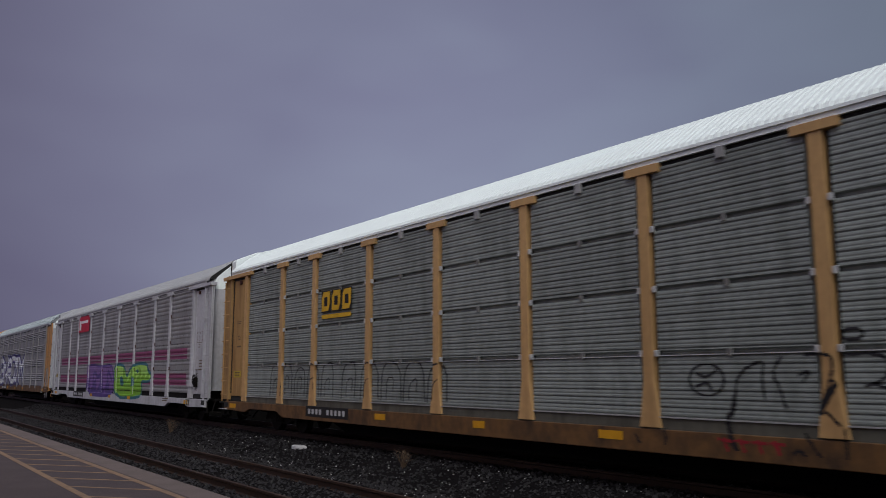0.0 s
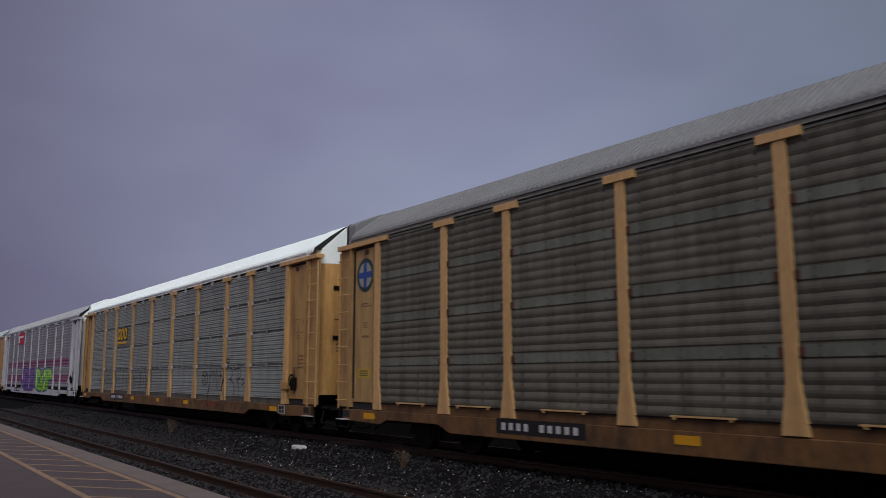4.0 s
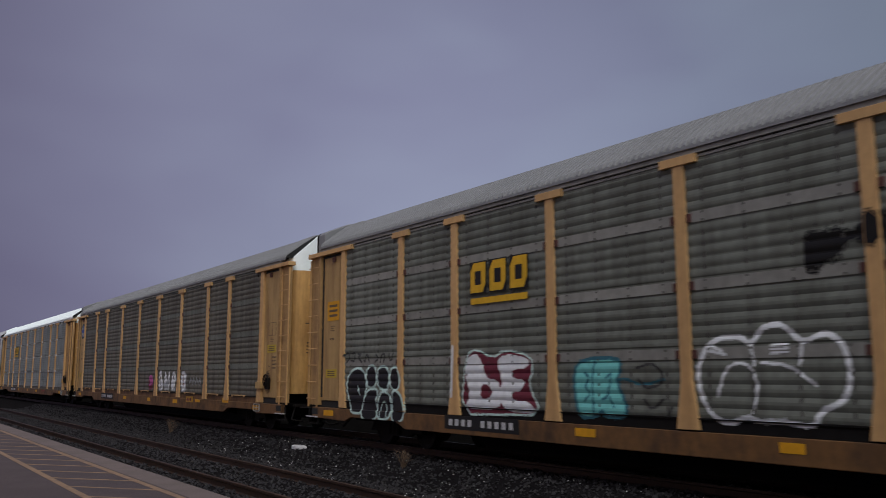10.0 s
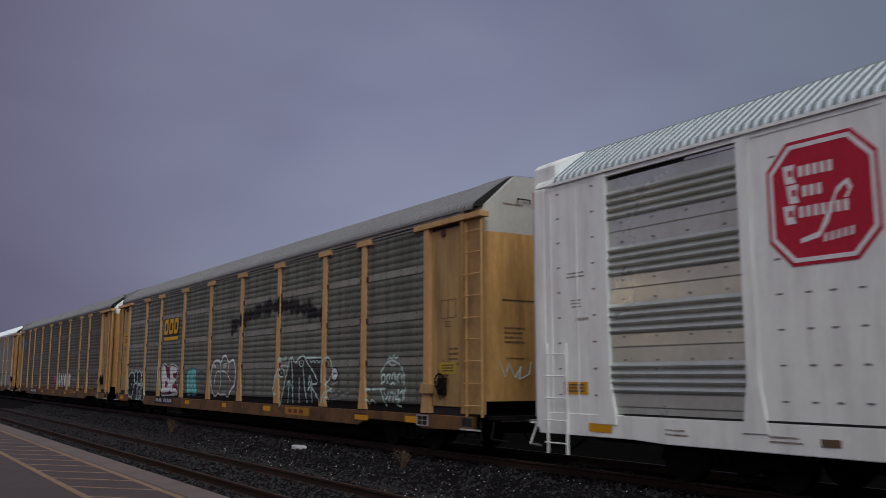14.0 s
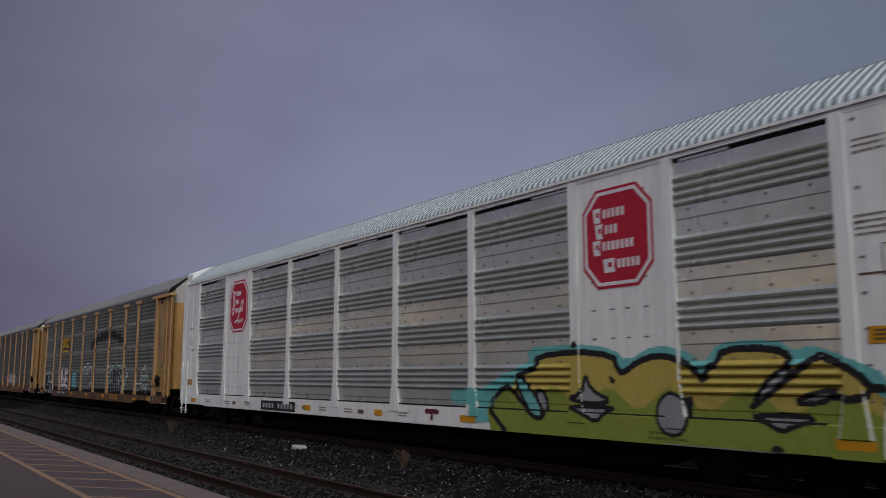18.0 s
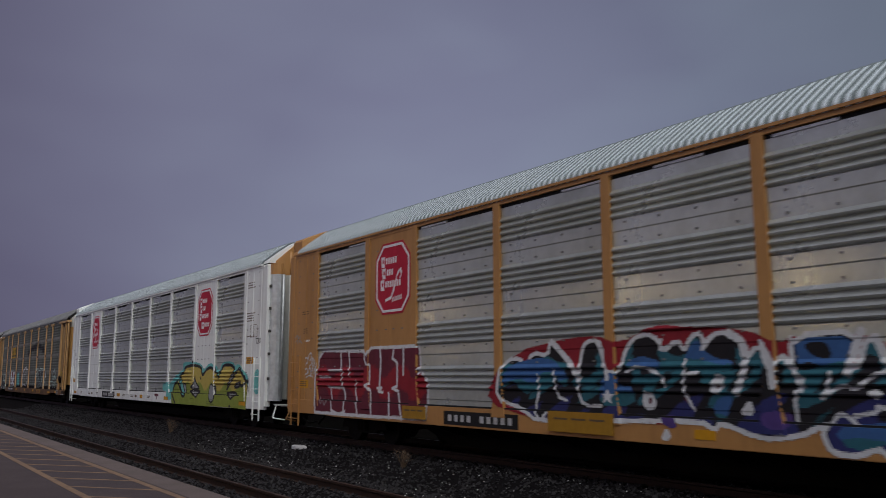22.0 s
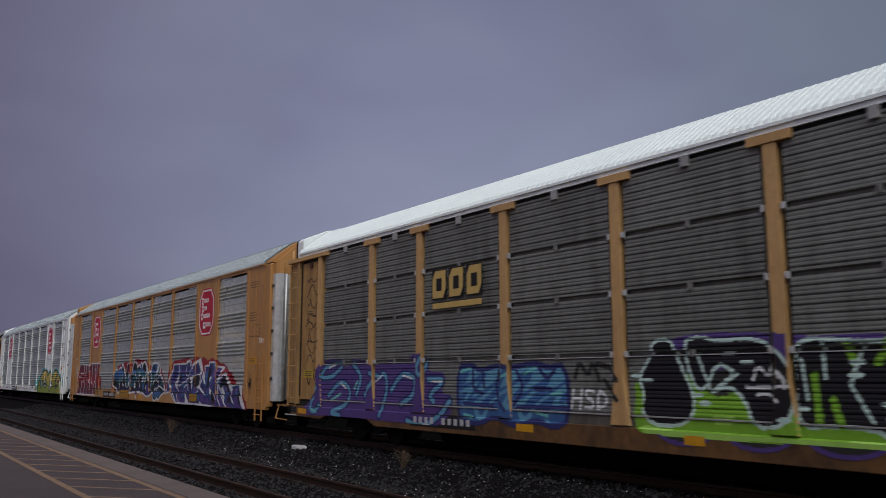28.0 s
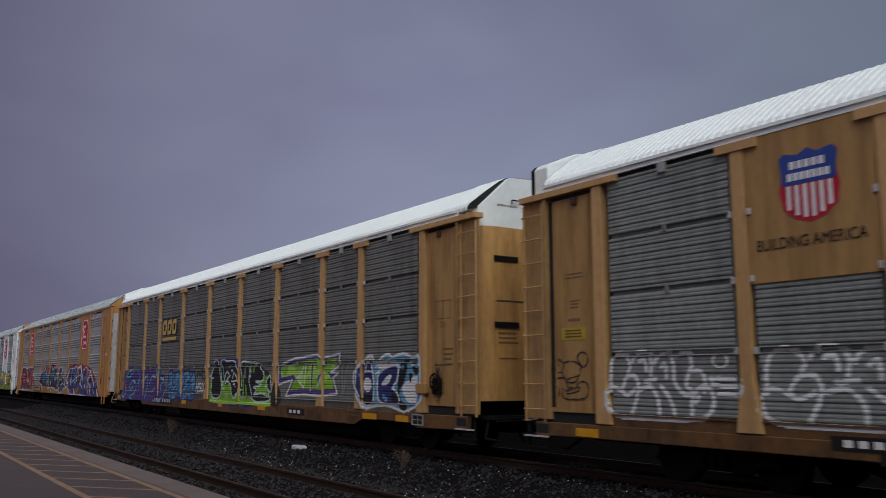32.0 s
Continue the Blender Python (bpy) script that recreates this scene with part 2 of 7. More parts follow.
# ---------------------------------------------------------------- mesh building
class Shape:
    """Gathers vertices and faces of one mesh."""

    def __init__(self):
        self.v, self.f = [], []

    def box(self, x0, x1, y0, y1, z0, z1):
        k = len(self.v)
        self.v += [(x, y, z) for x in (x0, x1) for y in (y0, y1) for z in (z0, z1)]
        self.f += [(k, k + 1, k + 3, k + 2), (k + 4, k + 6, k + 7, k + 5), (k, k + 4, k + 5, k + 1), (k + 2, k + 3, k + 7, k + 6), (k, k + 2, k + 6, k + 4), (k + 1, k + 5, k + 7, k + 3)]
        return self

    def prism(self, outline, axis, a, b):
        """A closed outline drawn out from a to b along an axis; the outline's two numbers are the other two axes in order."""
        k, n = len(self.v), len(outline)
        for s in (a, b):
            for p, q in outline:
                self.v.append((s, p, q) if axis == 0 else (p, s, q) if axis == 1 else (p, q, s))
        self.f += [tuple(range(k, k + n)), tuple(range(k + 2 * n - 1, k + n - 1, -1))]
        self.f += [(k + i, k + n + i, k + n + (i + 1) % n, k + (i + 1) % n) for i in range(n)]
        return self

    def rod(self, a, b, r, sides=8):
        a, b = Vector(a), Vector(b)
        d = (b - a).normalized()
        u = d.orthogonal().normalized()
        w = d.cross(u)
        k = len(self.v)
        for p in (a, b):
            for i in range(sides):
                s = 2 * math.pi * i / sides
                self.v.append(tuple(p + r * (math.cos(s) * u + math.sin(s) * w)))
        self.f += [(k + i, k + (i + 1) % sides, k + sides + (i + 1) % sides, k + sides + i) for i in range(sides)]
        self.f += [tuple(range(k + sides - 1, k - 1, -1)), tuple(range(k + sides, k + 2 * sides))]
        return self

    def grid(self, rows):
        """A sheet from rows of points, all rows equally long."""
        k, n = len(self.v), len(rows[0])
        for r in rows:
            self.v += r
        self.f += [(k + i * n + j, k + i * n + j + 1, k + (i + 1) * n + j + 1, k + (i + 1) * n + j) for i in range(len(rows) - 1) for j in range(n - 1)]
        return self

    def mesh(self, name, material, smooth=False):
        me = bpy.data.meshes.new(name)
        me.from_pydata(self.v, [], self.f)
        bm = bmesh.new()
        bm.from_mesh(me)
        bmesh.ops.recalc_face_normals(bm, faces=bm.faces)
        bm.to_mesh(me)
        bm.free()
        if smooth:
            me.polygons.foreach_set("use_smooth", [True] * len(me.polygons))
        me.materials.append(material)
        return me


def part(name, shape, material, parent, label="", smooth=False, bevel=0.0):
    me = shape if isinstance(shape, bpy.types.Mesh) else shape.mesh(name, material, smooth)
    ob = new(name, me)
    ob.parent = parent
    if label:
        tagged(ob, label)
    if bevel:
        b = ob.modifiers.new("edges", "BEVEL")
        b.width, b.segments, b.limit_method = bevel, 2, "ANGLE"
    return ob


def thing(name, label, category, group="", kind="", at=None):
    ob = new(name)
    ob.empty_display_size = 0.3
    if at:
        ob.matrix_basis = at
    return tagged(ob, label, category, group, kind)


# roof troughs: shade between the ribs put into darker colours
TROUGH_SHADE = {
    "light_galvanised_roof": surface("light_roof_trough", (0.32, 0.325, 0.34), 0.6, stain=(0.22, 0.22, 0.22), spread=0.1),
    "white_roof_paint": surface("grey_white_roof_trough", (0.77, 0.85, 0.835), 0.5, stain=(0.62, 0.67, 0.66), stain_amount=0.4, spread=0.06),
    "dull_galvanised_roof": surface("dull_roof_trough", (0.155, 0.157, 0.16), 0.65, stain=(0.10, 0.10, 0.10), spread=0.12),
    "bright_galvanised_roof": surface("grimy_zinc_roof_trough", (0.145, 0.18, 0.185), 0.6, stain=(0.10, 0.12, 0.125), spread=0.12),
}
RUST = surface("dark_rust", (0.075, 0.026, 0.020), 0.8, spread=0.3, bump=0)
STEEL_DARK = surface("dark_bolt_steel", (0.055, 0.052, 0.045), 0.7, spread=0.2, bump=0)

# ---------------------------------------------------------------- wagon sides
STEP = 0.02        # all corrugations fold on this step
Z0, Z1 = 1.24, 4.90
POSTS = [9.1, 7.07, 4.22, 1.4, -1.4, -4.22, -7.07, -9.1]
SILL_FACE = -W + 0.015
PANEL_X = -1.515   # flat face of the cladding; the posts reach -W


def ribbed(z):
    """Depth of the coarse cladding (outwards): groups of four ribs between broad flat bands with a lap in the middle."""
    k = round((z - Z0) / STEP) % 45
    if not 16 <= k < 40 or z > Z1 - 0.06:
        return 0.008 if 6 <= k < 16 else 0.0
    return (-0.010, 0.034, 0.040, 0.029, 0.013, 0.0)[(k - 16) % 6]


BAND_Z = (2.12, 3.08, 4.05)     # middles of the flat bands on the old cladding


def lapped(z):
    """Depth of the old cladding: four soft broad ribs between flat bands."""
    if min(abs(z - b) for b in BAND_Z) < 0.10 or z > Z1 - 0.06:
        return 0.004
    above = min(b for b in BAND_Z + (5.02,) if b > z)
    w = ((above - z - 0.26) / 0.16) % 1.0
    return 0.018 * min(1.0, 2.6 * min(w, 1.0 - w)) ** 0.8


ROW_Z = [Z0, 2.14, 3.08, 3.98, Z1]     # the fine cladding comes in four rows


def fluted(z):
    """Depth of the fine cladding: flutes all over, with a slot between the rows."""
    for s in ROW_Z[1:-1]:
        if abs(z - s) < 0.022:
            return -0.05
    v = round((z - Z0) / STEP) % 6
    return (0.0, 0.015, 0.016, 0.009, 0.013, 0.010)[v]


CLADS = {"ribbed": ribbed, "lapped": lapped, "fluted": fluted}


def post_half(style, z):
    if style == "flush":
        return 0.095 if z > 1.75 else 0.095 + (1.75 - z) * 0.16
    if z > 4.83:
        return 0.33
    return 0.098 if z > 1.75 else 0.098 + (1.75 - z) * 0.15


def face_x(spec, y, z):
    """Outermost x of the wagon's near side at y, z: what sprayed paint lies on."""
    if z > 1.06:
        foot = 0.0 if z > 1.75 else (1.75 - z) * 0.24
        if 11.66 - foot * 0.6 < abs(y) < 11.87 + foot * 0.4:
            return -W
        for p in spec["posts"]:
            if abs(y - p) < post_half(spec["style"], z):
                return -W
    if z < 1.05 or spec["style"] == "flush" and z < Z0 - 0.01:
        return -W + 0.015
    if z < Z0 - 0.01:
        return -1.53
    if abs(y) >= 11.64:
        return spec["end_x"] if abs(y) > 11.88 else -W
    for p in spec["posts"]:
        if abs(y - p) < post_half(spec["style"], z):
            return -W
    for a, b in spec["plain"]:
        if a <= y <= b and spec["plain_from"] <= z:
            return -1.545
    if spec["clad"] == "fluted" and min(abs(y - p) for p in spec["posts"]) < 0.17:
        return -1.38
    if spec["clad"] == "lapped" and min(abs(z - q) for q in BAND_Z) < 0.09:
        return PANEL_X - 0.019
    return PANEL_X - (CLADS[spec["clad"]](z))


CLAD_CACHE = {}


def clad_mesh(kind, width, z0, z1, material):
    """One sheet of cladding, centred on y = 0, with its folded edge."""
    key = (kind, round(width, 3), round(z0, 3), round(z1, 3), material.name)
    if key not in CLAD_CACHE:
        depth = CLADS[kind]
        s, h = Shape(), width / 2
        zs = [z0 + STEP * i for i in range(int(round((z1 - z0) / STEP)) + 1)]
        keep = [z for i, z in enumerate(zs) if i in (0, len(zs) - 1) or not (depth(zs[i - 1]) == depth(z) == depth(zs[i + 1]))]
        line = [(PANEL_X - depth(z), z) for z in keep]
        ys = [-h, -h * 0.34, h * 0.31, h]
        s.grid([[(x, y, z) for x, z in line] for y in ys])
        s.grid([[(PANEL_X + 0.05, -h, z) for x, z in line], [(x, -h, z) for x, z in line]])
        s.grid([[(x, h, z) for x, z in line], [(PANEL_X + 0.05, h, z) for x, z in line]])
        CLAD_CACHE[key] = s.mesh("side_panel", material)
    return CLAD_CACHE[key]


def post_shape(style):
    s = Shape()
    if style == "flush":
        s.prism([(-0.095, 5.0), (0.095, 5.0), (0.095, 1.75), (0.20, 1.07), (-0.20, 1.07), (-0.095, 1.75)], 0, -W, PANEL_X + 0.06)
    else:
        s.prism([(-0.098, 4.86), (0.098, 4.86), (0.098, 1.75), (0.20, 1.07), (-0.20, 1.07), (-0.098, 1.75)], 0, -W, PANEL_X + 0.06)
    return s


def arch_points(half, rise, lift=0.0):
    """Cross-section of a roof: eaves, sloping shoulders, nearly flat top."""
    shape = [(1.0, 0.0), (0.975, 0.10), (0.68, 0.56), (0.48, 0.84), (0.40, 0.925), (0.30, 0.965), (0.0, 1.0)]
    side = [(-(half * u + lift * 0.7), EAVE + rise * v + lift * 0.8) for u, v in shape]
    return side[:-1] + [(0.0, EAVE + rise + lift)] + [(-x, z) for x, z in side[-2::-1]]


def roof_mesh(name, half, pitch, y_end, rise, crest, trough):
    """Corrugated sheets bent over the wagon, with a turned-down eave; the shade between the ribs is put into a darker
    trough colour, which the flat top takes too.
    """
    rows, y = [], -y_end
    deep = 0.014 if crest is WHITE_ROOF else 0.030
    k = 0
    while y < y_end + 1e-6:
        lift = (0.0, 0.0, deep, deep)[k % 4]
        row = [(-(half + lift * 0.6), y, EAVE - 0.06)]
        row += [(x, y, z) for x, z in arch_points(half, rise, lift)]
        row += [(half + lift * 0.6, y, EAVE - 0.06)]
        rows.append(row)
        y += pitch * (0.34, 0.12, 0.42, 0.12)[k % 4]
        k += 1
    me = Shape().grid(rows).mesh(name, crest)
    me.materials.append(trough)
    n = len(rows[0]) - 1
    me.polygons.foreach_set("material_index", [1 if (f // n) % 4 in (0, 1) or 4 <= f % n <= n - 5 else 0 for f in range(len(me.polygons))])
    return me


def door_top_z(x):
    return min(5.80 - 0.05 * abs(x), 5.04 + (1.44 - abs(x)) * 0.90)


def door_shape(sign, y_in, y_out, z_lo, z_hi, side, half=1.44, corner=0.46, arched=False):
    """Half of a rounded end door, in plan a quarter round at the corner and flat to the middle."""
    plan = [(side * half, y_in)]
    for i in range(7):
        a = math.pi / 2 * i / 6
        plan.append((side * (half - corner * (1 - math.cos(a))), y_out - corner * 0.62 * (1 - math.sin(a))))
    plan += [(side * (half - corner - (half - corner) * j / 3), y_out) for j in (1, 2, 3)]
    levels = [0, 0.34, 0.67, 1]
    rows = []
    for q in levels:
        row = []
        for x, y in plan:
            hi = min(z_hi, door_top_z(x)) if arched else z_hi
            row.append((x, sign * y, z_lo + (hi - z_lo) * q))
        rows.append(row)
    inner = [[(x * 0.97, y - sign * 0.05, z) for x, y, z in r] for r in rows]
    s = Shape()
    s.grid(rows)
    s.grid(inner[::-1])
    if arched:     # the lid that runs back under the roof
        s.grid([rows[-1], [(x, sign * 12.9, z - 0.02) for x, y, z in rows[-1]]])
    s.grid([rows[-1], inner[-1]])
    s.grid([inner[0], rows[0]])
    return s


def ladder(parent, y0, y1, x, z_lo, z_hi, count, material):
    ld = part("ladder", Shape().box(x - 0.02, x + 0.02, min(y0, y1), min(y0, y1) + 0.03, z_lo, z_hi).box(x - 0.02, x + 0.02, max(y0, y1) - 0.03, max(y0, y1), z_lo, z_hi), material, parent)
    for i in range(count):
        z = z_lo + (z_hi - z_lo) * (i + 0.5) / count
        part("rung", Shape().rod((x - 0.05, y0, z), (x - 0.05, y1, z), 0.012, 6), material, ld)
    return ld


def bars(parent, y, z, width, height, lines, material, x, name="stencil_lettering", seed=1):
    """Small lettering too fine to read: broken bars."""
    rnd = random.Random(seed)
    s = Shape()
    lh = height / lines
    for i in range(lines):
        a = y
        zt = z - i * lh
        while a > y - width * rnd.uniform(0.75, 1.0):
            w = rnd.uniform(0.012, 0.05)
            s.box(x - 0.004, x, a - w, a, zt - lh * 0.42, zt)
            a -= w + 0.018
    return tagged(part(name, s, material, parent), kind="stuff")


def end_bars(parent, x, z, width, height, lines, y, material, seed):
    """Small unreadable lettering on an end door, drawn along x from x on."""
    rnd = random.Random(seed)
    s, lh, out = Shape(), height / lines, math.copysign(0.004, y)
    for i in range(lines):
        a, zt = x, z - i * lh
        while a < x + width * rnd.uniform(0.75, 1.0):
            w = rnd.uniform(0.014, 0.05)
            s.box(a, a + w, min(y, y + out), max(y, y + out), zt - lh * 0.45, zt)
            a += w + 0.018
    return tagged(part("stencil_lettering", s, material, parent), kind="stuff")


def number_board(parent, y, z, width, height, x, board=BLACK):
    """Reporting mark: pale blocks on a dark board."""
    s = Shape()
    n = 10
    cw = width * 0.9 / n
    for i in range(n):
        if i == 4:
            continue
        a = y - width * 0.05 - i * cw
        s.box(x - 0.008, x - 0.002, a - cw * 0.72, a - cw * 0.20, z + height * 0.26, z + height * 0.74)
    b = part("number_board", Shape().box(x - 0.002, x + 0.01, y - width, y, z, z + height), board, parent)
    tagged(part("reporting_mark", s, BOLT, b), kind="stuff")
    return b


# ---------------------------------------------------------------- running gear
GEAR_CACHE = {}


def bogie(parent, y):
    if not GEAR_CACHE:
        w = Shape()
        n, r = 28, 0.39
        prof = [(0.0, 0.10), (0.13, 0.10), (0.13, 0.30), (0.145, 0.33), (0.145, r), (0.11, r + 0.0), (0.02, r + 0.012), (0.0, r + 0.03), (-0.02, r + 0.03), (-0.02, 0.30), (0.0, 0.28), (0.0, 0.10)]
        rows = [[(x, q * math.cos(2 * math.pi * i / n), q * math.sin(2 * math.pi * i / n)) for x, q in prof] for i in range(n + 1)]
        w.grid(rows)
        GEAR_CACHE["wheel"] = w.mesh("wheel", WHEEL)
        GEAR_CACHE["axle"] = Shape().rod((-0.95, 0, 0), (0.95, 0, 0), 0.075, 12).mesh("axle", WHEEL)
        f = Shape()
        f.prism([(-1.1, 0.32), (-0.98, 0.52), (-0.7, 0.56), (-0.35, 0.70), (0.35, 0.70), (0.7, 0.56), (0.98, 0.52), (1.1, 0.32), (0.75, 0.34), (0.5, 0.24), (-0.5, 0.24), (-0.75, 0.34)], 0, -0.07, 0.07)
        GEAR_CACHE["frame"] = f.mesh("side_frame", DARK)
        GEAR_CACHE["bolster"] = Shape().box(-0.95, 0.95, -0.22, 0.22, 0.42, 0.74).mesh("bolster", DARK)
        GEAR_CACHE["spring"] = Shape().rod((0, 0, 0.28), (0, 0, 0.52), 0.07, 10).mesh("spring", DARK)
    b = part("bogie", GEAR_CACHE["bolster"], None, parent, "black cast-steel bogie")
    b.location = (0, y, RISE)
    for sx in (-1, 1):
        o = part("side_frame", GEAR_CACHE["frame"], None, b)
        o.location = (sx * 1.0, 0, 0)
        for q in (-0.17, 0, 0.17):
            o = part("spring", GEAR_CACHE["spring"], None, b)
            o.location = (sx * 1.09, q, 0)
        for sy in (-0.86, 0.86):
            o = part("wheel", GEAR_CACHE["wheel"], None, b)
            o.matrix_basis = pose(sx * 0.68, sy, 0.39, 0, 0, 0 if sx > 0 else 180)
    for sy in (-0.86, 0.86):
        o = part("axle", GEAR_CACHE["axle"], None, b)
        o.location = (0, sy, 0.39)


def coupler(parent, sign):
    c = part("coupler", Shape().box(-0.10, 0.10, min(sign * 13.1, sign * 14.05), max(sign * 13.1, sign * 14.05), 0.78, 0.98), DARK, parent, bevel=0.015)
    part("knuckle", Shape().prism([(-0.16, 0), (-0.18, sign * 0.24), (0.02, sign * 0.26), (0.14, sign * 0.16), (0.16, 0)], 2, 0.72, 1.04), DARK, c).location = (0, sign * 14.0, 0)
    hose = Shape()
    pts = [(-0.35, sign * 13.3, 0.86), (-0.42, sign * 13.6, 0.62), (-0.36, sign * 13.9, 0.50), (-0.25, sign * 14.2, 0.55)]
    for a, b in zip(pts, pts[1:]):
        hose.rod(a, b, 0.028, 6)
    part("brake_hose", hose, DARK, parent)


# ---------------------------------------------------------------- a wagon
def wagon(label, spec):
    """A covered car-carrier: frame, bogies, clad sides with posts, end panels with ladders, end doors, roof."""
    car = thing("car_carrier_wagon", label, "rail wagon", "wagons of the freight train")
    near = []          # parts of one side, built again turned round for the other

    def keep(ob):
        near.append(ob)
        return ob

    style, clad_m = spec["style"], spec["clad_m"]
    rise = 0.73 if style == "tee" else 0.765
    tan, post_m, sill_m = spec["end_m"], spec["post_m"], spec["sill_m"]
    # frame
    part("centre_sill", Shape().prism([(-13.2, 1.0), (13.2, 1.0), (13.2, 0.70), (8.6, 0.70), (7.4, 0.34), (-7.4, 0.34), (-8.6, 0.70), (-13.2, 0.70)], 0, -0.38, 0.38), DARK, car)
    for q in range(-6, 7):
        part("cross_bearer", Shape().prism([(-1.45, 1.0), (1.45, 1.0), (1.45, 0.86), (0.4, 0.55), (-0.4, 0.55), (-1.45, 0.86)], 1, q * 1.15 - 0.04, q * 1.15 + 0.04), DARK, car)
    part("deck", Shape().box(-1.42, 1.42, -13.3, 13.3, 1.0, 1.08), DARK, car)
    top = 1.05 if style == "tee" else 1.22
    sill = [(-13.35, top), (13.35, top), (13.35, 0.80), (11.6, 0.76), (11.3, 0.86), (9.3, 0.86), (8.9, 0.71), (-8.9, 0.71), (-9.3, 0.86), (-11.3, 0.86), (-11.6, 0.76), (-13.35, 0.80)]
    if spec.get("straight_sill"):
        sill = [(-13.35, top), (13.35, top), (13.35, 0.82), (12.4, 0.84), (-12.4, 0.84), (-13.35, 0.82)]
    if style == "flush":
        sill = [(-13.35, top), (13.35, top), (13.35, 0.87), (11.2, 0.87), (10.6, 0.84), (-10.6, 0.84), (-11.2, 0.87), (-13.35, 0.87)]
    keep(part("side_sill", Shape().prism(sill, 0, -W + 0.015, -1.44), sill_m, car, bevel=0.012))
    if style == "tee":
        keep(part("sill_web", Shape().box(-1.53, -1.42, -11.75, 11.75, 1.05, 1.215), spec["web_m"], car))
        keep(part("sill_flange", Shape().box(-1.555, -1.42, -11.75, 11.75, 1.215, 1.235), spec["flange_m"], car))
    if clad_m is DIRTY_BROWN:
        for y in (-10.2, -7.9, -5.6, -2.8, 0.0, 2.8, 5.6, 8.1, 10.3):
            keep(part("sill_rail", Shape().box(-1.60, -1.565, y - 0.55, y + 0.55, 1.235, 1.26).box(-1.60, -1.565, y - 0.50, y - 0.46, 1.20, 1.235).box(-1.60, -1.565, y + 0.46, y + 0.50, 1.20, 1.235), post_m, car))
    for y in (-10.06, 10.06):
        bogie(car, y)
    for sg in (-1, 1):
        coupler(car, sg)
    # inner wall that closes the slots, coloured black for the shade inside, and inner decks
    part("inner_wall", Shape().box(-1.40, -1.36, -12.9, 12.9, 1.08, 4.98).box(1.36, 1.40, -12.9, 12.9, 1.08, 4.98), GAP_SHADE, car)
    # cladding
    edges = [11.72] + spec["posts"] + [-11.72]
    for i in range(len(edges) - 1):
        a, b = edges[i], edges[i + 1]
        mid, width = (a + b) / 2, a - b - (0.34 if spec["clad"] == "fluted" else 0.07)
        plain = [p for p in spec["plain"] if p[0] - 0.05 <= mid <= p[1] + 0.05]
        if spec["clad"] != "fluted":
            spans = [(Z0, Z1)]
        else:
            spans = [(ROW_Z[k], ROW_Z[k + 1]) for k in range(4)]
        for z0, z1 in spans:
            if plain and z0 >= spec["plain_from"] - 0.1:
                continue
            ob = keep(part("side_panel", clad_mesh(spec["clad"], width, z0, z1, clad_m), None, car))
            ob.location = (0, mid, 0)
            if spec["clad"] != "fluted":
                if style == "tee":
                    for bz in BAND_Z:
                        h = width / 2 - 0.01
                        part("band_strip", Shape().prism([(-h, bz - 0.035), (-h + 0.16, bz - 0.078), (h - 0.16, bz - 0.078), (h, bz - 0.035), (h, bz + 0.035), (h - 0.16, bz + 0.078), (-h + 0.16, bz + 0.078), (-h, bz + 0.035)], 0, PANEL_X - 0.018, PANEL_X), spec["band_m"], ob)
                key = ("bolts", clad_m.name, round(width, 3))
                if key not in CLAD_CACHE:
                    bolts = Shape()
                    for k in range(4):
                        yy = -width / 2 + width * (k + 0.5) / 4
                        for bz in BAND_Z if style == "tee" else (2.05, 2.40, 2.98, 3.28, 3.88, 4.18):
                            for dz in (-0.055, 0.055) if style == "tee" else (0.0,):
                                bolts.box(PANEL_X - 0.026, PANEL_X, yy - 0.018, yy + 0.018, bz + dz - 0.014, bz + dz + 0.014)
                        if style == "tee":
                            for z in (1.36, 1.52, 1.68, 1.84, 2.38, 2.54, 2.70, 2.86, 3.34, 3.50, 3.66, 3.82, 4.30, 4.46, 4.62, 4.78):
                                bolts.box(PANEL_X - 0.020, PANEL_X, yy - 0.016, yy + 0.016, z - 0.045, z + 0.02)
                    CLAD_CACHE[key] = bolts.mesh("panel_bolts", spec["bolt_m"])
                tagged(part("panel_bolts", CLAD_CACHE[key], None, ob), kind="stuff")
        if plain:
            sheet = keep(part("plain_panel", Shape().box(-1.545, -1.44, b + 0.1, a - 0.1, max(Z0, spec["plain_from"]), 5.0), tan, car, bevel=0.006))
            lugs = Shape()
            z = max(Z0, spec["plain_from"]) + 0.25
            while z < 4.9 and style == "flush":
                for q in (0.24, 0.42, 0.58, 0.78):
                    yy = b + (a - b) * q
                    lugs.box(-1.550, -1.545, yy - 0.045, yy + 0.045, z - 0.012, z + 0.012)
                z += 0.45
            if lugs.v:
                tagged(part("panel_rivets", lugs, STEEL_GREY, sheet), kind="stuff")
            for q in (0.06, 0.5, 0.94):
                yy = b + (a - b) * q
                part("seam", Shape().box(-1.5485, -1.545, yy - 0.012, yy + 0.012, max(Z0, spec["plain_from"]) + 0.05, 4.95), tan, sheet)
    # posts
    pm = post_shape(style).mesh("post", post_m)
    tm = Shape().box(-W - 0.02, -1.44, -0.33, 0.33, 4.83, 4.96).mesh("post_cap", post_m)
